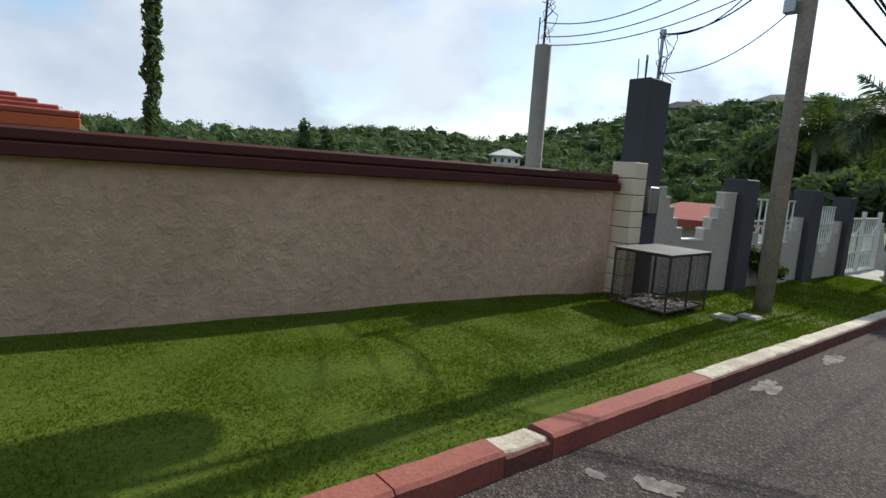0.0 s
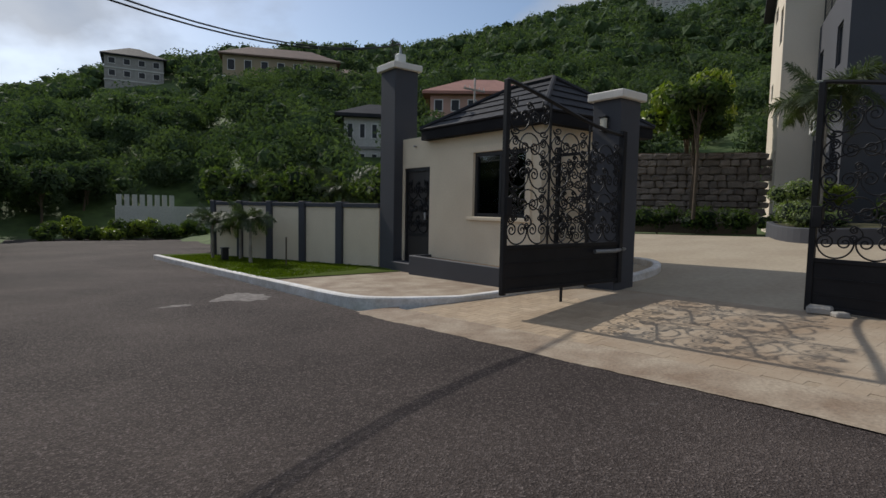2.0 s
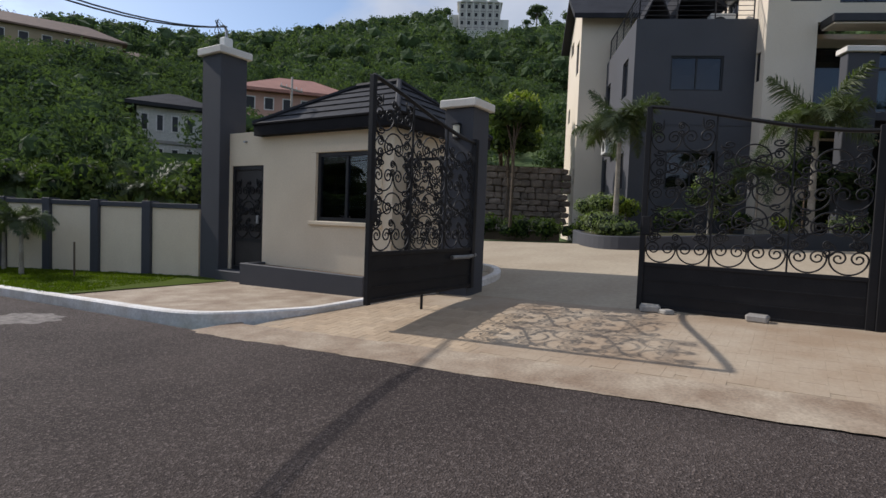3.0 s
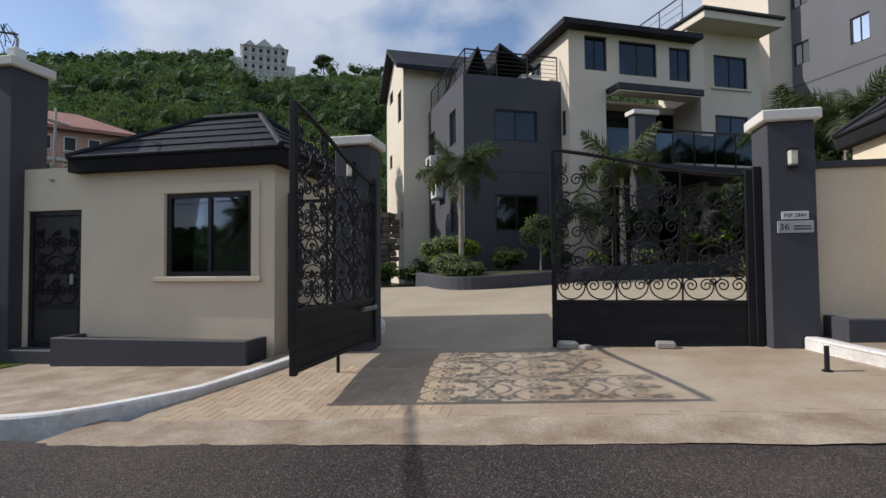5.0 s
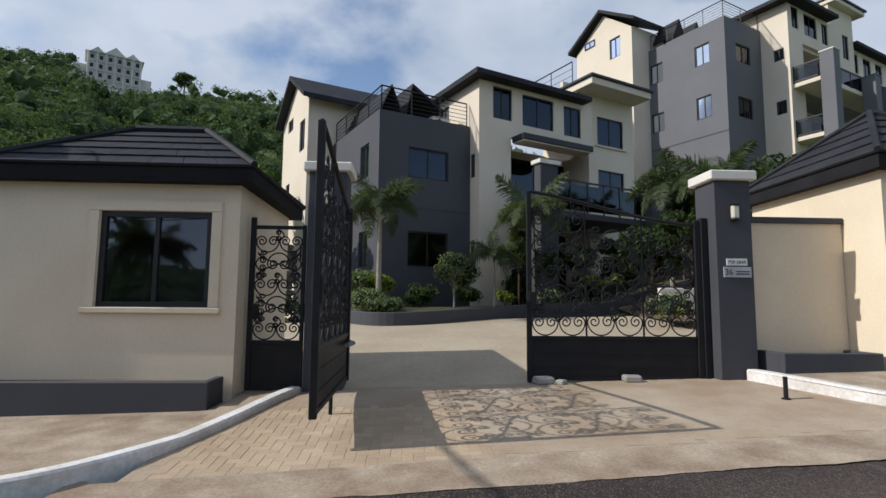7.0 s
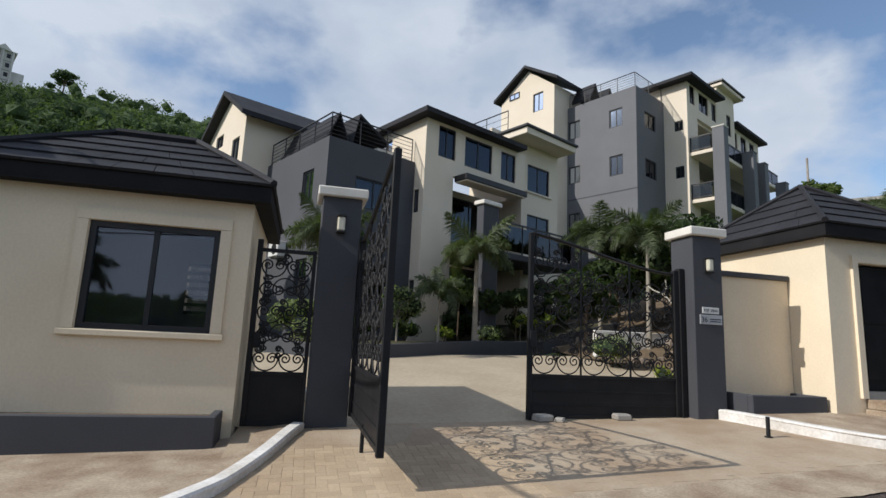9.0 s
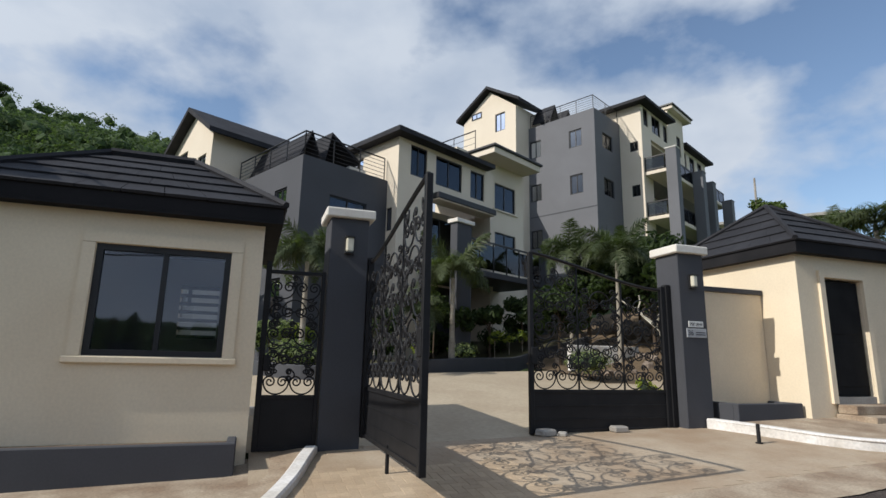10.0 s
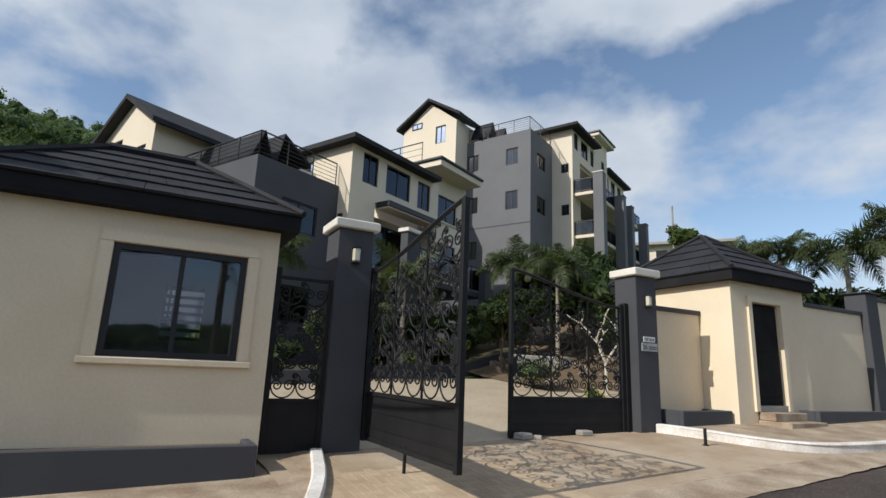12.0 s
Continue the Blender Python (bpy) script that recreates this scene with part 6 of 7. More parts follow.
def garden():
    def put(a, d, up=0.0):
        x, y = at_site(a, d)
        return x, y, bed_z(x, y) + up

    palm("slender palm in the garden bed", 15.8, 6.14, 1.2, 2.75, 1.6, 17, 0.09, 1)
    palm("slender palm in the garden bed", 16.5, 1.38, 1.2, 2.7, 1.6, 15, 0.10, 2)
    palm("tall palm in the garden bed", 16.9, -3.35, 1.6, 3.3, 1.7, 15, 0.085, 3)
    palm("tall palm in the garden bed", 14.8, -3.8, 1.4, 3.2, 1.6, 15, 0.085, 4)
    palm("palm beside the retaining wall", 17.9, -6.2, 2.2, 3.0, 1.6, 14, 0.085, 9)
    palm("young palm with feathered fronds", 16.4, 2.6, 1.1, 1.5, 1.15, 12, 0.05, 5)
    shrub("clipped_shrub", "rounded grey-green clipped shrub in the bed", 15.35, 6.0, bed_z(15.35, 6.0) - 0.08, 0.8, 0.52, LEAF_GREY, 1600, 0.035, 11, clipped=True, group="clipped shrubs")
    shrub("clipped_shrub", "rounded green clipped shrub in the bed", *put(-1.1, -2.0), 0.62, 0.68, LEAF_GREY, 1300, 0.04, 12, clipped=True, group="clipped shrubs")
    shrub("hedge_shrub", "dark green bushy shrub by the slate wall", *put(-0.9, -0.6), 0.8, 1.35, LEAF_GREY, 1600, 0.05, 13, group="bed shrubs")
    shrub("hedge_shrub", "bright green leafy shrub by the slate wall", *put(-0.3, -1.2), 0.6, 1.2, LEAF_LIGHT, 800, 0.06, 14, group="bed shrubs")
    tree("small flat-topped tree with pale forked stems", *put(1.9, -1.9), 1.7, 0.68, LEAF_GREY, 1300, 0.05, 15, 0.035, BARK)
    shrub("hedge_shrub", "low green shrub at the wall foot", *put(1.2, -0.8), 0.6, 0.7, LEAF_BUSH, 600, 0.05, 16, group="bed shrubs")
    shrub("hedge_shrub", "low green shrub at the wall foot", *put(2.9, -1.0), 0.55, 0.8, LEAF_BUSH, 600, 0.05, 17, group="bed shrubs")
    shrub("hedge_shrub", "yellow-green leafy plant by the cream wall", *put(3.9, -1.9), 0.35, 0.6, LEAF_LIGHT, 300, 0.07, 18, group="bed shrubs")
    shrub("clipped_shrub", "pale grey-green rounded shrub in the bed", *put(5.3, -2.6), 0.5, 0.6, LEAF_GREY, 600, 0.05, 19, clipped=True, group="clipped shrubs")
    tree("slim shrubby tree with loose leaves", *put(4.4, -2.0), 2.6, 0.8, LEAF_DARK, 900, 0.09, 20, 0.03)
    for i, (a, d) in enumerate(((6.3, -3.2), (7.0, -3.3), (7.4, -3.6))):
        tree("spindly young plant with sunlit yellow leaves", *put(a, d), 0.95 - 0.1 * i, 0.25, LEAF_LIGHT, 60, 0.10, 21 + i, 0.012, BARK, "young plants")
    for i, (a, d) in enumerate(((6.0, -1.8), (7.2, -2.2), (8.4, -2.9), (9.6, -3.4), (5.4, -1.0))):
        shrub("hedge_shrub", "dark dense shrub with the bed's shade in its leaf colour", *put(a, d), 0.75, 1.1, LEAF_DARK, 800, 0.07, 30 + i, group="bed shrubs")
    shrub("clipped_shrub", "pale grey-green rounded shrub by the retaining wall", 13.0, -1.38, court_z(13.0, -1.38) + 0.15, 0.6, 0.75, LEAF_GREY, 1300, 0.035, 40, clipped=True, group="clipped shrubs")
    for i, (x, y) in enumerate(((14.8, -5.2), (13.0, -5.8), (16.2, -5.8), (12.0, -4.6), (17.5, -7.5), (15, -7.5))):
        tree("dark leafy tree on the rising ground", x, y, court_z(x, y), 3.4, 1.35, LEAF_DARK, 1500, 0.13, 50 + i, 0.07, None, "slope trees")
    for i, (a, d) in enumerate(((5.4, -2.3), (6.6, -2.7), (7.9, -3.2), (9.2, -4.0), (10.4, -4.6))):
        tree("dark dense ornamental tree with the bed's shade in its leaf colour", *put(a, d), 1.9, 0.6, LEAF_DARK, 900, 0.10, 240 + i, 0.045, None, "bed trees")
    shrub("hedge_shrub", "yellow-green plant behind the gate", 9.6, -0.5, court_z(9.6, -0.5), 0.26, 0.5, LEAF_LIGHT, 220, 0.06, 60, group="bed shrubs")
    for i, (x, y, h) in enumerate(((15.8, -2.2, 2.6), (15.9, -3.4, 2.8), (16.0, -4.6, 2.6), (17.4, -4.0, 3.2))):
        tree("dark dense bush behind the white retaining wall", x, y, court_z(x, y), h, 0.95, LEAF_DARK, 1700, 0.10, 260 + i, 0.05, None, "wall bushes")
    # white retaining wall and pale cactus behind the gate
    solo("retaining_wall", box(bmesh.new(), 14.9, -4.6, 0.8, 15.1, -2.0, 1.78, 0.02), WHITE, "low white retaining wall on the slope", "retaining wall", kind="structure")
    strip("bank", lambda y: (12.2, 21.0), -11.0, -1.6, 0.5, 10, lambda x, y: court_z(x, y) + 0.10 * noise.noise(Vector((x * 1.1, y * 1.1, 4))) + 0.05 * smoothstep(12.2, 14.0, x), EARTH, "brown stony bank rising behind the drive", "bank")
    rnd = random.Random(71)
    bm = bmesh.new()
    box(bm, -0.5, -0.5, -0.5, 0.5, 0.5, 0.5, 0.18)
    for v in bm.verts:
        v.co += Vector((rnd.uniform(-0.1, 0.1), rnd.uniform(-0.1, 0.1), rnd.uniform(-0.08, 0.08)))
    lump = mesh_of("rock", bm, STONEW)
    for k in range(70):
        x, y, r = rnd.uniform(13.6, 17.5), rnd.uniform(-6.5, -2.2), rnd.uniform(0.12, 0.34)
        ob = piece("rock", lump, None, Matrix.Translation((x, y, court_z(x, y) + 0.1)) @ Matrix.Rotation(rnd.uniform(0, 6), 4, "Z") @ Matrix.Diagonal((r, r * 0.8, r * 0.7, 1)))
        tagged(ob, "rough brown rock lying on the bank", "rock", "bank rocks")
    c = thing("bare_tree", "small bare tree with pale crooked branches", "tree", (11.7, -3.0, 1.2))
    pale = mat("pale smooth bark", (0.55, 0.53, 0.45), (0.45, 0.42, 0.35), 4, 40, 0.7, 0.2)
    rnd = random.Random(17)

    def limb(p, way, ln, r, depth):
        q = p + way * ln * 0.5 + Vector((rnd.uniform(-0.05, 0.05), rnd.uniform(-0.05, 0.05), 0.0))
        e = p + way * ln
        part("branch", tube(bmesh.new(), [p, q, e], r, 7, r * 0.72), pale, c)
        if depth:
            turn = rnd.uniform(0, math.tau)
            for k in range(3 if depth == 3 else 2):
                a = turn + k * math.tau / (3 if depth == 3 else 2)
                side = Vector((math.cos(a), math.sin(a), 0))
                limb(e, (way * 0.75 + side * 0.62 + Vector((0, 0, 0.18))).normalized(), ln * rnd.uniform(0.62, 0.8), r * 0.72, depth - 1)

    limb(Vector((11.7, -3.0, court_z(11.7, -3.0) - 0.1)), Vector((0.05, 0, 1)).normalized(), 1.0, 0.055, 3)


garden()


def other_planting():
    for i, (x, y, h, r) in enumerate(((4.25, 18.4, 1.05, 0.75), (4.5, 15.6, 1.05, 0.85), (4.75, 17.3, 0.9, 0.8), (5.0, 19.0, 1.0, 0.8))):
        palm("young palm planted in the lawn strip", x, y, fore_z(x, y) + 0.1, h, r, 12, 0.05, 70 + i, "young lawn palms")
    st = thing("garden_stake", "thin support stake standing in the lawn", "stake", (5.1, 14.6, -0.1))
    part("stake", tube(bmesh.new(), [(5.1, 14.6, -0.3), (5.1, 14.6, 0.5)], 0.02, 6), BROWNBARK, st)
    b = thing("lawn_light", "small black garden light in the lawn", "garden light", (4.2, 16.9, -0.2))
    part("housing", B(4.1, 16.8, -0.25, 4.28, 16.98, 0.06, bevel=0.02), TRIMDK, b)
    part("hood", B(4.08, 16.78, 0.062, 4.3, 17.0, 0.1, bevel=0.01), TRIMDK, b)
    rnd = random.Random(5)
    for i in range(9):
        x = 5.6 + i * 0.75
        y = 21.6 - 0.95 * i + rnd.uniform(-0.4, 0.4)
        if i % 3 == 1:
            palm("bushy palm behind the panel wall", x, y + 0.5, 0.3, 1.3, 1.35, 14, 0.08, 80 + i, "wall palms")
        else:
            tree("broad-leaved shrub tree behind the panel wall", x, y, 0.2, 2.3 + 0.3 * rnd.random(), 1.0, LEAF_BUSH, 1000, 0.13, 90 + i, 0.05, None, "wall trees")
    for i, (x, y, z, h, r) in enumerate(((8.26, -9.4, 1.0, 3.75, 1.75), (9.75, -8.63, 1.0, 4.0, 1.4), (12.8, -11.45, 2.0, 3.9, 1.4), (6.95, -10.6, 1.0, 4.4, 1.8))):
        palm("tall palm rising behind the boundary wall", x, y, z, h, r, 13, 0.1, 100 + i, "boundary palms")
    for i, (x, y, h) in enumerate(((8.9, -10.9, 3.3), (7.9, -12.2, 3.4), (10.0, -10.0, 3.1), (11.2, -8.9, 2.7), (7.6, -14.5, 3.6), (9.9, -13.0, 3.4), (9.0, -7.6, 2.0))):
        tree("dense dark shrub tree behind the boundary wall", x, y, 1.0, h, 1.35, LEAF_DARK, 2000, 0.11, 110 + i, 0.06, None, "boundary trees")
    tree("light leafy tree beside the upper block", 18.2, -15.0, court_z(18.2, -15.0), 9.0 - court_z(18.2, -15.0), 0.6, LEAF_BUSH, 700, 0.13, 118, 0.06)
    ps = thing("slim_pole", "slim leaning timber pole beyond the guardhouse", "pole", (18.45, -14.6, court_z(18.45, -14.6)))
    part("shaft", tube(bmesh.new(), [(18.45, -14.6, court_z(18.45, -14.6) - 0.2), (18.5, -14.75, 10.15)], 0.06, 8, 0.045), WOODPOLE, ps)
    tree("light green tree beside the cream gable", 22.0, 13.2, 1.5, 5.6, 1.7, LEAF_LIGHT, 2200, 0.16, 120, 0.1)
    tree("slender tree by the stone wall", 18.6, 10.9, 1.3, 4.6, 1.0, LEAF_BUSH, 1400, 0.13, 121, 0.07)
    tree("slender tree by the stone wall", 20.4, 12.0, 1.3, 4.2, 1.1, LEAF_BUSH, 1400, 0.13, 122, 0.07)
    for i in range(6):
        a = Vector((17.6 + 0.75 * i, 14.6 - 1.1 * i))
        shrub("hedge_shrub", "green hedge shrub before the stone wall", a.x - 0.8, a.y - 0.3, court_z(a.x, a.y) - 0.05, 0.8, 0.9, LEAF_BUSH, 700, 0.07, 130 + i, group="court hedge")
    # west side
    palm("full-crowned palm standing in the lawn verge", -2.35, 13.1, -0.2, 2.75, 1.5, 30, 0.06, 140, "west palms")
    palm("palm beyond the west fence", -6.6, 22.0, -1.2, 4.4, 2.0, 16, 0.14, 141, "west palms")
    spots = ((-5.2, 19, 2.6), (-4.4, 21.5, 3.3), (-4.8, 27, 4.2), (-4.3, 31, 4.4), (-3.9, 35, 4.2), (-6.5, 29, 5.2), (-8, 24, 4.6), (-4.6, 39, 4.6), (-7, 36, 5.5), (-2.4, 46, 5.0), (0.5, 49, 4.5), (-5, 46, 6), (3.5, 52, 5.0))
    for i, (x, y, h) in enumerate(spots):
        tree("dark leafy tree beyond the west fence" if y < 42 else "dark leafy tree at the bend of the road", x, y, -1.4 if y > 14 else -0.5, h + 1.2, 1.1 + 0.2 * h, LEAF_HAZE, 2200, 0.2, 150 + i, 0.11, None, "roadside trees")
    shrub("hedge_shrub", "leafy creeper at the fence wall", -3.0, 8.7, verge_z(-3.0, 8.7), 0.3, 0.75, LEAF_BUSH, 400, 0.06, 169, group="fence creepers")
    for i in range(9):
        x = 0.6 + i * 1.05
        shrub("hedge_shrub", "yellow-green flowering shrub at the road bend", x, 41.5 + 0.4 * math.sin(i * 2.0), -1.25, 0.95, 1.3 + 0.4 * math.sin(i * 1.7), LEAF_LIGHT if i % 2 else LEAF_BUSH, 700, 0.12, 170 + i, group="bend shrubs")


other_planting()


def cypresses():
    for i, (x, y, z, h, r) in enumerate(((-15.55, 2.95, -2.0, 9.0, 0.19), (-36.1, 16.7, -3.5, 8.1, 0.75), (-35.4, 18.0, -3.5, 7.9, 0.7))):
        t = thing("cypress", "narrow dark columnar cypress" if i == 0 else "rounded dark green columnar tree", "tree", (x, y, z))
        rnd = np.random.default_rng(200 + i)
        part("trunk", tube(bmesh.new(), [(x, y, z), (x, y, z + h * 0.98)], 0.09, 7, 0.02), BROWNBARK, t)
        n = int(h / (r * 0.8))
        cs = [(x + rnd.uniform(-0.3, 0.3) * r, y + rnd.uniform(-0.3, 0.3) * r, z + h * (0.12 + 0.86 * k / n), r * (0.75 + 0.4 * rnd.random()) * (1.0 if k < n * 0.8 else 0.65)) for k in range(n)]
        under("crown", raw_mesh("crown", *leaf_cloud(cs, 2600, 0.10 if i == 0 else 0.16, rnd, 1.3), LEAF_HAZE), t)
        part("crown_shade_core", core(cs, 0.6), CROWN_SHADE, t)


cypresses()
tree("lone round tree on the bare ridge", 210.4, 96.0, 83.0, 8.0, 3.6, LEAF_HAZE, 900, 0.5, 220, 0.3)


# ---- far houses ----
def house(label, x, y, z, w, d, h, storeys, wallm, roofm, yaw, roof="hip", cols=4, arch=False):
    """A far house: walls, roof, and rows of framed windows on its two seen sides."""
    g = thing("house", label, "house", (x, y, z), "houses on the hill")
    m = Matrix.Translation((x, y, z)) @ Matrix.Rotation(radians(yaw), 4, "Z")
    part("wall", box(bmesh.new(), -w / 2, -d / 2, -4, w / 2, d / 2, h, m=m), wallm, g)
    sh = h / storeys
    for s in range(storeys):
        part("storey_band", box(bmesh.new(), -w / 2 - 0.12, -d / 2 - 0.12, s * sh - 0.12, w / 2 + 0.12, d / 2 + 0.12, s * sh + 0.1, m=m), OFFW if wallm is not OFFW else CONCG, g)
        for c in range(cols):
            u = -w / 2 + w * (c + 0.5) / cols
            ww = min(1.3, w / cols * 0.55)
            for side, v in (("front", -d / 2), ("left", None)):
                if side == "left" and c >= max(1, int(cols * d / w)):
                    continue
                if side == "front":
                    fr = box(bmesh.new(), u - ww / 2, v - 0.06, s * sh + sh * 0.3, u + ww / 2, v - 0.01, s * sh + sh * 0.82, m=m)
                    pn = box(bmesh.new(), u - ww / 2 + 0.09, v - 0.075, s * sh + sh * 0.3 + 0.09, u + ww / 2 - 0.09, v - 0.062, s * sh + sh * 0.82 - 0.09, m=m)
                else:
                    n = max(1, int(cols * d / w))
                    vv = -d / 2 + d * (c + 0.5) / n
                    fr = box(bmesh.new(), w / 2 + 0.01, vv - ww / 2, s * sh + sh * 0.3, w / 2 + 0.06, vv + ww / 2, s * sh + sh * 0.82, m=m)
                    pn = box(bmesh.new(), w / 2 + 0.062, vv - ww / 2 + 0.09, s * sh + sh * 0.3 + 0.09, w / 2 + 0.075, vv + ww / 2 - 0.09, s * sh + sh * 0.82 - 0.09, m=m)
                f = part("window", fr, WHITE, g)
                AT[f.name] = Matrix.Identity(4)
                part("pane", pn, TRIMDK, f)
    bm = bmesh.new()
    o = 0.7
    c = [(-w / 2 - o, -d / 2 - o), (w / 2 + o, -d / 2 - o), (w / 2 + o, d / 2 + o), (-w / 2 - o, d / 2 + o)]
    lo = [bm.verts.new(m @ Vector((*p, h))) for p in c]
    mi = [bm.verts.new(m @ Vector((*p, h + 0.25))) for p in c]
    rr = max(0.2, w / 2 - d / 2)
    rise = 0.12 if roof == "flat" else d * 0.3
    t = [bm.verts.new(m @ Vector((-rr, 0, h + 0.25 + rise))), bm.verts.new(m @ Vector((rr, 0, h + 0.25 + rise)))]
    for i in range(4):
        bm.faces.new((lo[i], lo[(i + 1) % 4], mi[(i + 1) % 4], mi[i]))
    bm.faces.new(lo[::-1])
    bm.faces.new((mi[0], mi[1], t[1], t[0]))
    bm.faces.new((mi[2], mi[3], t[0], t[1]))
    bm.faces.new((mi[1], mi[2], t[1]))
    bm.faces.new((mi[3], mi[0], t[0]))
    part("roof", bm, roofm, g)
    return g


house("two-storey off-white house with tiled roof on the hill", 22.9, 41.0, 3.7, 4.8, 4.0, 4.7, 2, OFFW, ROOF, -28, cols=5)
house("salmon pink house with terracotta roof on the hillside", 34.2, 40.6, 7.3, 9.0, 6.0, 4.2, 2, PINK, SALMONROOF, -40, cols=6)
house("large ochre house with brown roof high on the hill", 39.0, 104.0, 20.5, 20.0, 9.0, 7.5, 2, YELLOWW, BROWNROOF, -22, cols=7)
house("ochre hillside house with hipped roof", 50.0, 99.0, 20.0, 9.0, 8.0, 5.5, 2, YELLOWW, BROWNROOF, -28, cols=4)
house("grey-beige house with hipped roof on the ridge", 19.2, 139.0, 27.0, 11.0, 9.0, 5.0, 2, CONCG, ROOF, -8, cols=4)
house("white multi-storey building with columns on the hilltop", 199.5, 117.0, 77.0, 17.0, 10.0, 13.0, 4, OFFW, OFFW, -59, cols=6)
house("white house among trees across the valley", -84.0, 85.5, 2.0, 6.0, 5.0, 3.8, 2, OFFW, OFFW, 46, cols=4)
house("house on the far wooded ridge", -100.0, 190.0, 23.0, 16.0, 10.0, 6.0, 2, YELLOWW, ROOF, 28, cols=4)
house("house on the far wooded ridge", -72.0, 200.0, 25.0, 18.0, 10.0, 6.0, 2, YELLOWW, ROOF, 20, cols=4)
house("small red-roofed house beyond the west fence", -9.0, 19.0, -2.05, 2.9, 1.8, 2.2, 1, OFFW, REDROOF, 24, cols=2)
house("cream flat building above the boundary palms", 38.5, -40.0, 9.5, 10.0, 8.0, 5.0, 2, CREAM_HI, CONCG, -140, "flat", cols=4)


def hilltop_extras():
    """Terrace wall and small pediments of the white building on the hill."""
    g = thing("hilltop_terrace", "pale terrace wall and gabled rooflets of the hilltop building", "terrace", (199, 117, 74))
    m = Matrix.Translation((199.5, 117.0, 77.0)) @ Matrix.Rotation(radians(-59), 4, "Z")
    part("terrace_wall", box(bmesh.new(), -13, -9, -6, 13, -5.2, 1.0, m=m), OFFW, g)
    part("wing", box(bmesh.new(), -12.5, -4, -3, -8.6, 4, 8.5, m=m), OFFW, g)
    part("wing", box(bmesh.new(), 8.6, -4, -3, 12.0, 4, 7.0, m=m), OFFW, g)
    for u, s in ((-5.5, 2.2), (0.0, 3.4), (5.5, 2.2)):
        bm = bmesh.new()
        a = [bm.verts.new(m @ Vector(q)) for q in ((u - s, -5.9, 13.2), (u + s, -5.9, 13.2), (u, -5.9, 13.2 + s * 0.9))]
        b = [bm.verts.new(m @ Vector(q)) for q in ((u - s, -3.0, 13.2), (u + s, -3.0, 13.2), (u, -3.0, 13.2 + s * 0.9))]
        bm.faces.new(a)
        bm.faces.new(b[::-1])
        for i in range(3):
            bm.faces.new((a[i], a[(i + 1) % 3], b[(i + 1) % 3], b[i]))
        part("pediment", bm, OFFW, g)
    for k in range(7):
        u = -8.2 + k * 2.73
        part("column", tube(bmesh.new(), [m @ Vector((u, -5.9, -0.5)), m @ Vector((u, -5.9, 12.8))], 0.3, 8), OFFW, g)


hilltop_extras()
utility_pole(26.1, 31.9, 5.0, 5.9, 0.1, "short utility pole with crossarm near the hillside houses")


def orange_house():
    g = thing("house", "neighbour's house with orange fascia and terracotta roof", "house", (-16.5, -1.5, -1.5))
    part("wall", B(-20.0, -8.0, -2.0, -14.6, 0.7, 1.75), ORANGE, g)
    part("fascia", B(-20.6, -8.6, 1.78, -13.8, 1.25, 2.02, bevel=0.02), ORANGE, g)
    for k in range(10):
        z = 2.02 + k * 0.11
        part("tile_course", B(-20.6 + k * 0.34, -8.6 + k * 0.34, z, -13.8 - k * 0.34, 1.25 - k * 0.34, z + 0.14, bevel=0.03), REDROOF, g)


orange_house()


def far_wall():
    w = thing("far_wall", "pale garden wall with crenellated top at the road bend", "wall", (7, 45, -1.2), kind="structure")
    part("wall_body", B(4.6, 44.8, -1.6, 12.0, 45.05, 1.1), OFFW, w)
    for k in range(8):
        part("merlon", B(4.7 + k * 0.48, 44.8, 1.1, 4.98 + k * 0.48, 45.05, 1.9), OFFW, w)


far_wall()


def stone_wall():
    w = thing("stone_wall", "rubble stone retaining wall behind the court", "retaining wall", (20, 13, 1.5), kind="structure")
    p, q = Vector((17.2, 17.6, 0)), Vector((22.6, 10.4, 0))
    t = (q - p).normalized()
    nrm = Vector((t.y, -t.x, 0))
    if nrm.x > 0:
        nrm = -nrm
    m = Matrix(((t.x, nrm.x, 0, p.x), (t.y, nrm.y, 0, p.y), (0, 0, 1, 0), (0, 0, 0, 1)))
    part("backing", box(bmesh.new(), 0, -0.4, 0.5, (q - p).length, -0.02, 3.75, m=m), EARTH, w)
    rnd = random.Random(3)
    shapes = []
    for s in range(4):
        bm = bmesh.new()
        box(bm, -0.5, -0.5, -0.5, 0.5, 0.5, 0.5, 0.16)
        for v in bm.verts:
            v.co += Vector((rnd.uniform(-0.07, 0.07), rnd.uniform(-0.1, 0.1), rnd.uniform(-0.07, 0.07)))
        shapes.append(mesh_of("stone", bm, STONEW))
    z = 0.9
    while z < 3.7:
        h = rnd.uniform(0.24, 0.34)
        u = 0.0
        while u < (q - p).length:
            l = rnd.uniform(0.3, 0.62)
            piece("stone", rnd.choice(shapes), w, m @ Matrix.Translation((u + l / 2, 0.02, z + h / 2)) @ Matrix.Diagonal((l * 0.95, 0.22, h * 0.93, 1)))
            u += l
        z += h


stone_wall()


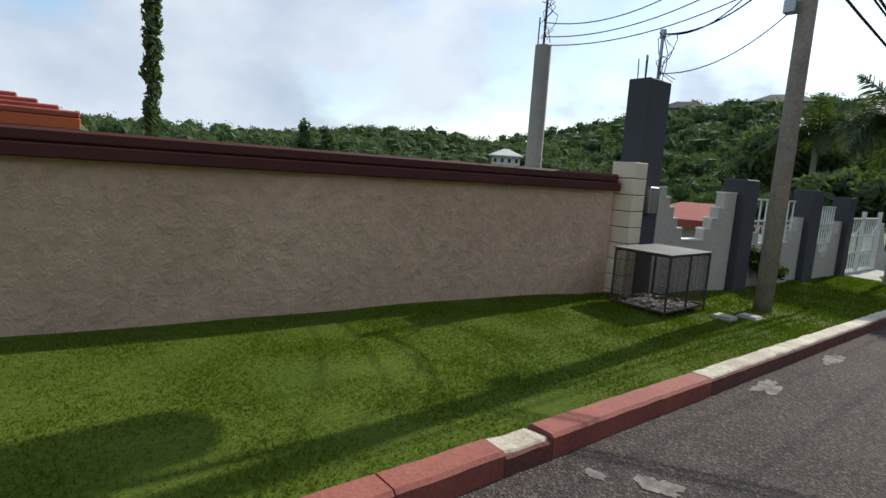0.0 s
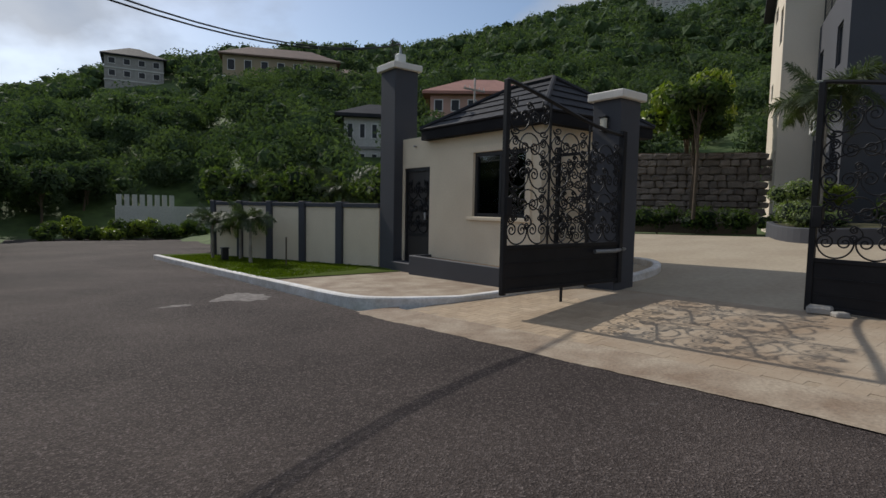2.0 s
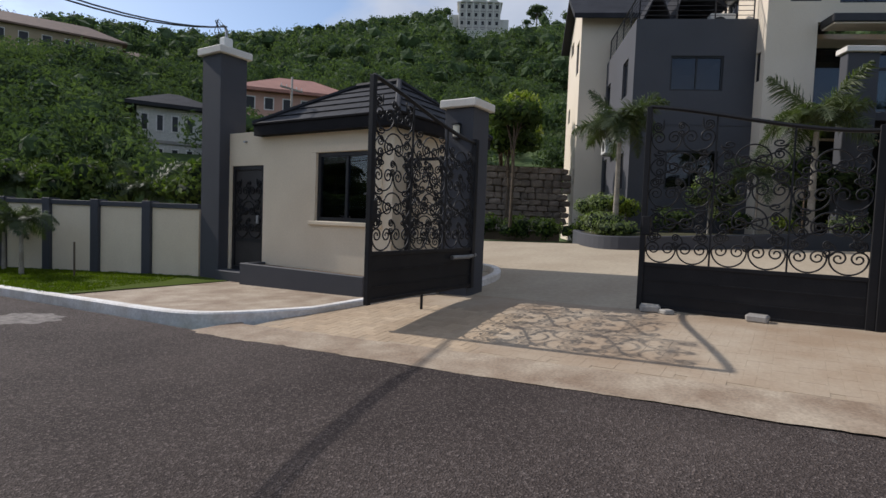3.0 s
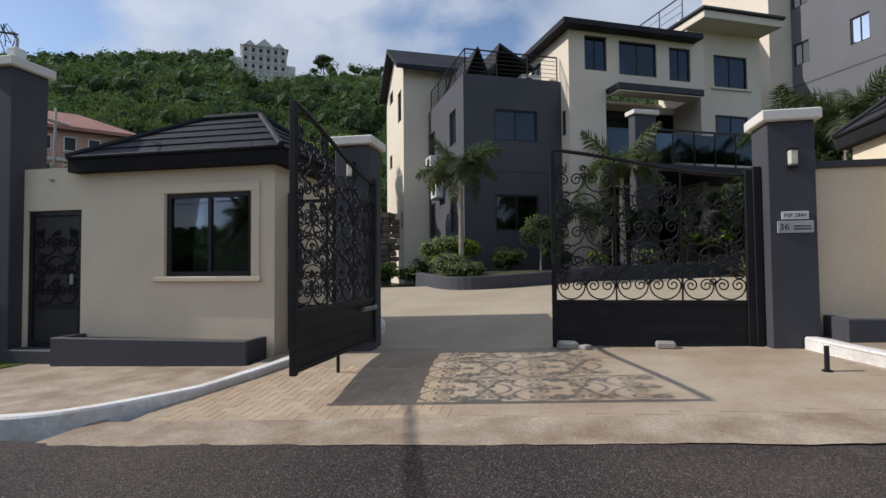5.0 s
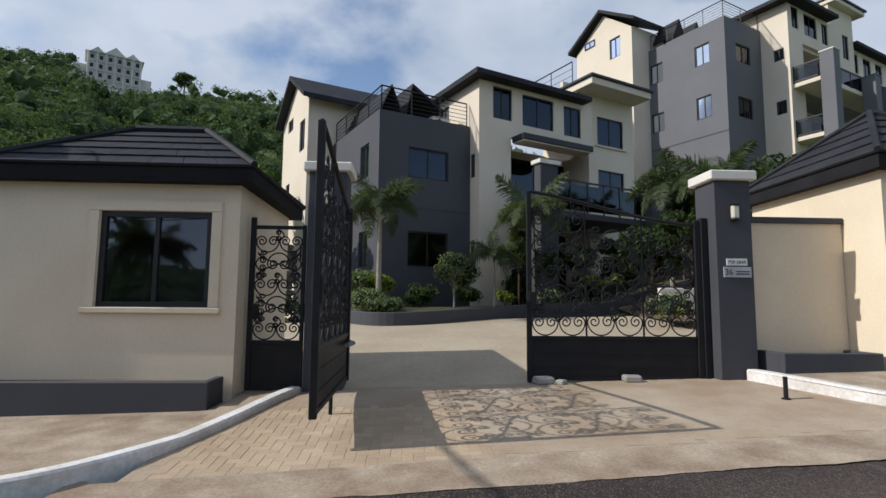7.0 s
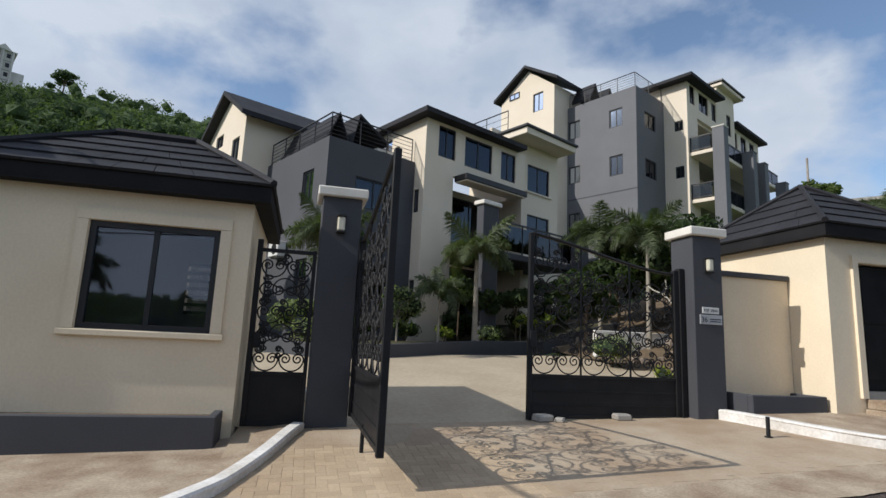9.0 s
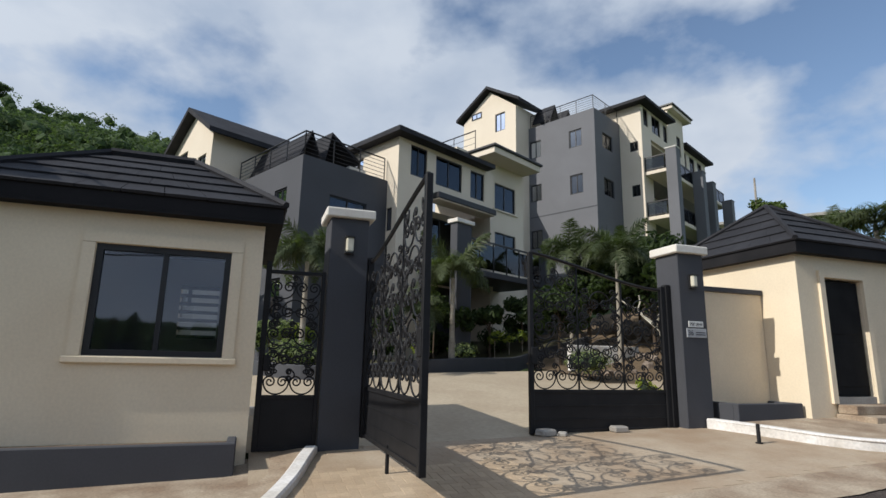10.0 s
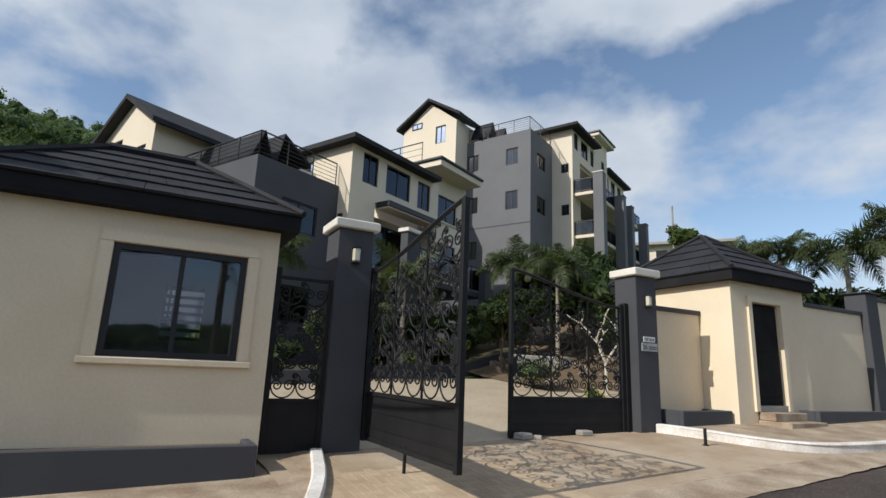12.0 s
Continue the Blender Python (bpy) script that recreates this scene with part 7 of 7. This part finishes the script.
# ---- small things on the ground ----
def small_things():
    for i, (x, y, h) in enumerate(((5.9, 0.72, 0.26),)):
        b = thing("gate_stop", "short black steel post set in the pavers", "bollard", (x, y, 0.1))
        part("post", tube(bmesh.new(), [(x, y, fore_z(x, y) - 0.1), (x, y, fore_z(x, y) + h)], 0.026, 8), IRON, b)
        part("collar", tube(bmesh.new(), [(x, y, fore_z(x, y)), (x, y, fore_z(x, y) + 0.015)], 0.05, 10), IRON, b)
    for i, (x, y, s, r) in enumerate(((7.28, 3.28, 0.13, 0.2), (7.2, 3.05, 0.08, 0.9), (7.25, 2.02, 0.12, -0.1))):
        bm = bmesh.new()
        box(bm, -s * 0.8, -s, 0, s * 0.8, s, s * 0.8, s * 0.18, m=Matrix.Translation((x, y, fore_z(x, y) - 0.005)) @ Matrix.Rotation(r, 4, "Z"))
        for v in bm.verts:
            v.co += Vector((noise.noise(v.co * 30), noise.noise(v.co * 30 + Vector((7, 0, 0))), 0)) * 0.012
        solo("concrete_lump", bm, CONCG, "broken grey concrete block wedged at the gate foot", "stone", "gate wedges")
    for i, (x, y) in enumerate(((-2.34, 5.98), (-2.22, 6.36))):
        z = verge_z(x, y)
        c = thing("meter_box", "square pale utility box lid set in the lawn", "meter box", (x, y, z), "lawn meter boxes")
        part("surround", B(x - 0.11, y - 0.1, z - 0.05, x + 0.11, y + 0.1, z + 0.03, bevel=0.01), CONCG, c)
        part("lid", B(x - 0.095, y - 0.085, z + 0.031, x + 0.095, y + 0.085, z + 0.042, bevel=0.004), CONCG, c)
    b = solo("fallen_branch", tube(bmesh.new(), [(-0.82, 8.94, -0.185), (-0.68, 8.99, -0.175), (-0.54, 8.95, -0.18)], 0.035, 6, 0.02), BROWNBARK, "dark stick lying on the asphalt", "branch")

    spill = mat("pale cement spill", (0.22, 0.195, 0.175), (0.10, 0.085, 0.078), 9.0, 45, 0.9, 0.4, speck=0.25)
    for i, (x, y, rx, ry) in enumerate(((-1.22, 2.02, 0.07, 0.05), (-0.99, 2.2, 0.13, 0.10), (-1.29, 4.35, 0.10, 0.30), (-1.28, 5.9, 0.09, 0.35), (2.62, 10.15, 0.55, 0.6), (1.5, 9.7, 0.3, 0.12))):
        bm = bmesh.new()
        n = 48
        mid = bm.verts.new((x, y, road_top(x, y) + 0.004))
        ring = []
        for k in range(n):
            a = math.tau * k / n
            f = 0.8 + 0.45 * noise.noise(Vector((1.1 * math.cos(a), 1.1 * math.sin(a), i * 3.7))) + 0.28 * noise.noise(Vector((4.0 * math.cos(a), 4.0 * math.sin(a), i * 1.9)))
            px, py = max(x + rx * f * math.cos(a), -1.43), y + ry * f * math.sin(a)
            ring.append(bm.verts.new((px, py, road_top(px, py) + 0.003)))
        for k in range(n):
            bm.faces.new((mid, ring[k], ring[(k + 1) % n]))
        solo("cement_spill", bm, spill, "pale dried cement spill on the asphalt", "stain", "road spills", kind="structure")


small_things()


def lawn():
    """Short mown grass over both lawns."""
    rnd = np.random.default_rng(21)
    verts, faces = [], []

    def blades(n, x0, x1, y0, y1, zf, keep, h0, h1):
        xs, ys = rnd.uniform(x0, x1, n), rnd.uniform(y0, y1, n)
        for x, y in zip(xs, ys):
            if not keep(x, y):
                continue
            z = zf(x, y) - 0.01
            a = rnd.uniform(0, math.tau)
            h = rnd.uniform(h0, h1) * (0.8 + 0.5 * noise.noise(Vector((x * 2, y * 2, 3))))
            w = 0.006 + 0.0012 * max(0, y)
            lx, ly = rnd.uniform(-0.03, 0.03), rnd.uniform(-0.03, 0.03)
            b = len(verts)
            verts.extend(((x - w * math.cos(a), y - w * math.sin(a), z), (x + w * math.cos(a), y + w * math.sin(a), z), (x + lx, y + ly, z + h)))
            faces.append((b, b + 1, b + 2))

    def wall_x(y):
        return -5.35 + (y + 9.0) * 0.118 + 0.03 if y < 5.66 else -3.12

    ok = lambda x, y: x > wall_x(y) and not (13.3 < y < 17.2)
    blades(150000, -5.0, -1.6, -0.8, 6.5, verge_z, ok, 0.014, 0.036)
    blades(30000, -3.2, -1.6, 6.5, 23.5, verge_z, ok, 0.03, 0.065)
    blades(22000, 3.3, 6.9, 11.3, 20.0, lambda x, y: walk_z(x, y) + 0.015, lambda x, y: x > 3.55 - 0.03 * (y - 9) and x < panel_x(y) - 0.05 and y > 11.6 + 0.25 * (x - 3.4) + 0.5 * noise.noise(Vector((x, y, 0))), 0.03, 0.06)
    tagged(new("lawn_grass", raw_mesh("lawn_grass", verts, faces, BLADE)), "short bright green mown grass", "grass", kind="stuff")


lawn()


def forest():
    """Woods on the hills, as one mass of crowns."""
    rnd = np.random.default_rng(33)
    verts, faces = [], []
    ico = bmesh.new()
    bmesh.ops.create_icosphere(ico, subdivisions=1, radius=1.0)
    iv = np.array([v.co[:] for v in ico.verts])
    ifc = [[v.index for v in f.verts] for f in ico.faces]
    ico.free()
    cv, cf = [], []
    sites = ((22.9, 41, 3), (34.2, 40.6, 5.5), (39, 104, 14), (50, 99, 10), (19.2, 139, 9), (199.5, 117, 14), (-86, 83, 9), (-100, 190, 11), (-72, 200, 12), (38.5, -40, 8))
    clear = [(math.degrees(math.atan2(sx, sy)), math.degrees(sr / math.hypot(sx, sy)), math.hypot(sx, sy)) for sx, sy, sr in sites]
    for i in range(10000):
        az = rnd.uniform(-95, 150) if i < 9000 else rnd.uniform(138, 178)
        e, rr = ridge_at(az)
        start = 34.0 if az > 15 else (50.0 if az > -8 else 70.0)
        r = start + (rr + 4 - start) * rnd.random() ** 0.75
        x, y = r * math.sin(radians(az)), r * math.cos(radians(az))
        if any(abs(az - sa) < sw and sd - (26 if sd > 60 else 7) < r < sd + 3 for sa, sw, sd in clear):
            continue
        a, d = site_a(x, y)
        if -6 < a < 45 and -14 < d < 14:
            continue
        if az > 90 and r < (58 if az < 135 else 75):
            continue
        if 59 < az < 88 and r > rr * 0.62 and rnd.random() < 0.86:
            continue
        z = land_z(x, y)
        s = rnd.uniform(1.3, 2.6) * (0.75 + r / 320)
        if r > rr * 0.93:
            s *= 0.8
        cs = [(x + rnd.uniform(-0.5, 0.5) * s, y + rnd.uniform(-0.5, 0.5) * s, z + s * rnd.uniform(0.5, 1.2), s * rnd.uniform(0.6, 0.95)) for k in range(2)]
        n = 480 if r < 75 else (150 if r < 130 else 64)
        v, f = leaf_cloud(cs, n, (0.15 if r < 75 else 0.19) * s ** 0.5 * (0.7 + r / 300), rnd)
        b = len(verts)
        verts.extend(v)
        faces.extend(tuple(b + q for q in t) for t in f)
        # one solid core per tree, its dark colour standing in for shade between leaves
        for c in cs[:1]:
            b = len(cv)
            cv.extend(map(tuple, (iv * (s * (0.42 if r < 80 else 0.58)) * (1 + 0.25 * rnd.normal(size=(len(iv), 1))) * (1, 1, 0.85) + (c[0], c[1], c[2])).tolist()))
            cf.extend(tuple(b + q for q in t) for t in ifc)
    tagged(new("hillside_woods", raw_mesh("hillside_woods", verts, faces, LEAF_HAZE)), "dense green woods covering the hillsides", "woods", kind="stuff")
    me = raw_mesh("woods_inner", cv, cf, mat("woods shade core", (0.035, 0.062, 0.02), (0.055, 0.09, 0.028), 0.12, 1.2, 0.95, 0.6, speck=0.35, dist=0.3))
    tagged(new("woods_shade_cores", me), "dark solid cores standing for shade within the woods", "woods", kind="stuff")


forest()


# ---- pavers ----
def pavers():
    host = thing("forecourt_paving", "tan herringbone clay pavers of the driveway", "driveway", (5.6, 3.5, 0), kind="structure")
    bm = bmesh.new()
    box(bm, -0.0988, -0.0488, -0.04, 0.0988, 0.0488, 0.0, 0.003)
    me = mesh_of("paver", bm, PAVER)
    bm = bmesh.new()
    box(bm, -0.0997, -0.0497, -0.04, 0.0997, 0.0497, 0.0, 0.0008)
    tight = mesh_of("paver", bm, PAVER)
    W = 0.1
    line = dense(LEFT_LINE)

    def inside(x, y):
        if not (right_edge(y) + 0.66 < x < 7.33):
            return False
        if y > 6.0:
            ys = [q for p, q in line if abs(p - x) < 0.12]
            return bool(ys) and y < min(ys) - 0.06 and y < 7.3
        if y < 0.6:
            ys = [q for p, q in dense(RIGHT_LINE) if abs(p - x) < 0.12]
            return y > (max(ys) + 0.08 if ys else 0.3) or x < 4.9
        return True

    cells = []
    # herringbone by unit cells of W: each brick covers two cells
    nx, ny = 36, 110
    for i in range(nx):
        for j in range(ny):
            k = (i - j) % 4
            if k == 0:
                cells.append((i, j, 0))
            elif k == 3:
                cells.append((i, j, 1))
    near, rest = [], []
    for i, j, rot in cells:
        x, y = 3.85 + i * W, -3.0 + j * W
        cx, cy = (x + W, y + W / 2) if rot == 0 else (x + W / 2, y + W)
        if not inside(cx, cy):
            continue
        z = fore_z(cx, cy) + 0.0006 * math.sin(i * 12.9 + j * 78.2)
        gx, gy = (fore_z(cx + 0.05, cy) - fore_z(cx - 0.05, cy)) / 0.1, (fore_z(cx, cy + 0.05) - fore_z(cx, cy - 0.05)) / 0.1
        tilt = Matrix.Rotation(-math.atan(gx), 4, "Y") @ Matrix.Rotation(math.atan(gy) + 0.002 * math.sin(i * 3.1 + j * 1.7), 4, "X")
        m = Matrix.Translation((cx, cy, z)) @ tilt @ Matrix.Rotation(math.pi / 2 * rot, 4, "Z")
        (near if 4.4 < cy < 7.2 and cx < 6.1 and len(near) < 300 else rest).append(m)
    for m in near:
        piece("paver", me, host, m)
    bm = bmesh.new()
    src = [v.co.copy() for v in tight.vertices]
    fs = [tuple(p.vertices) for p in tight.polygons]
    verts, faces = [], []
    for m in rest:
        b = len(verts)
        verts.extend((m @ v)[:] for v in src)
        faces.extend(tuple(b + k for k in f) for f in fs)
    bm.free()
    under("joined_pavers", raw_mesh("joined_pavers", verts, faces, mat("tan clay paver run", (0.425, 0.345, 0.255), (0.335, 0.245, 0.165), 1.1, 30, 0.88, 0.25, speck=0.07)), host, "stuff")


pavers()
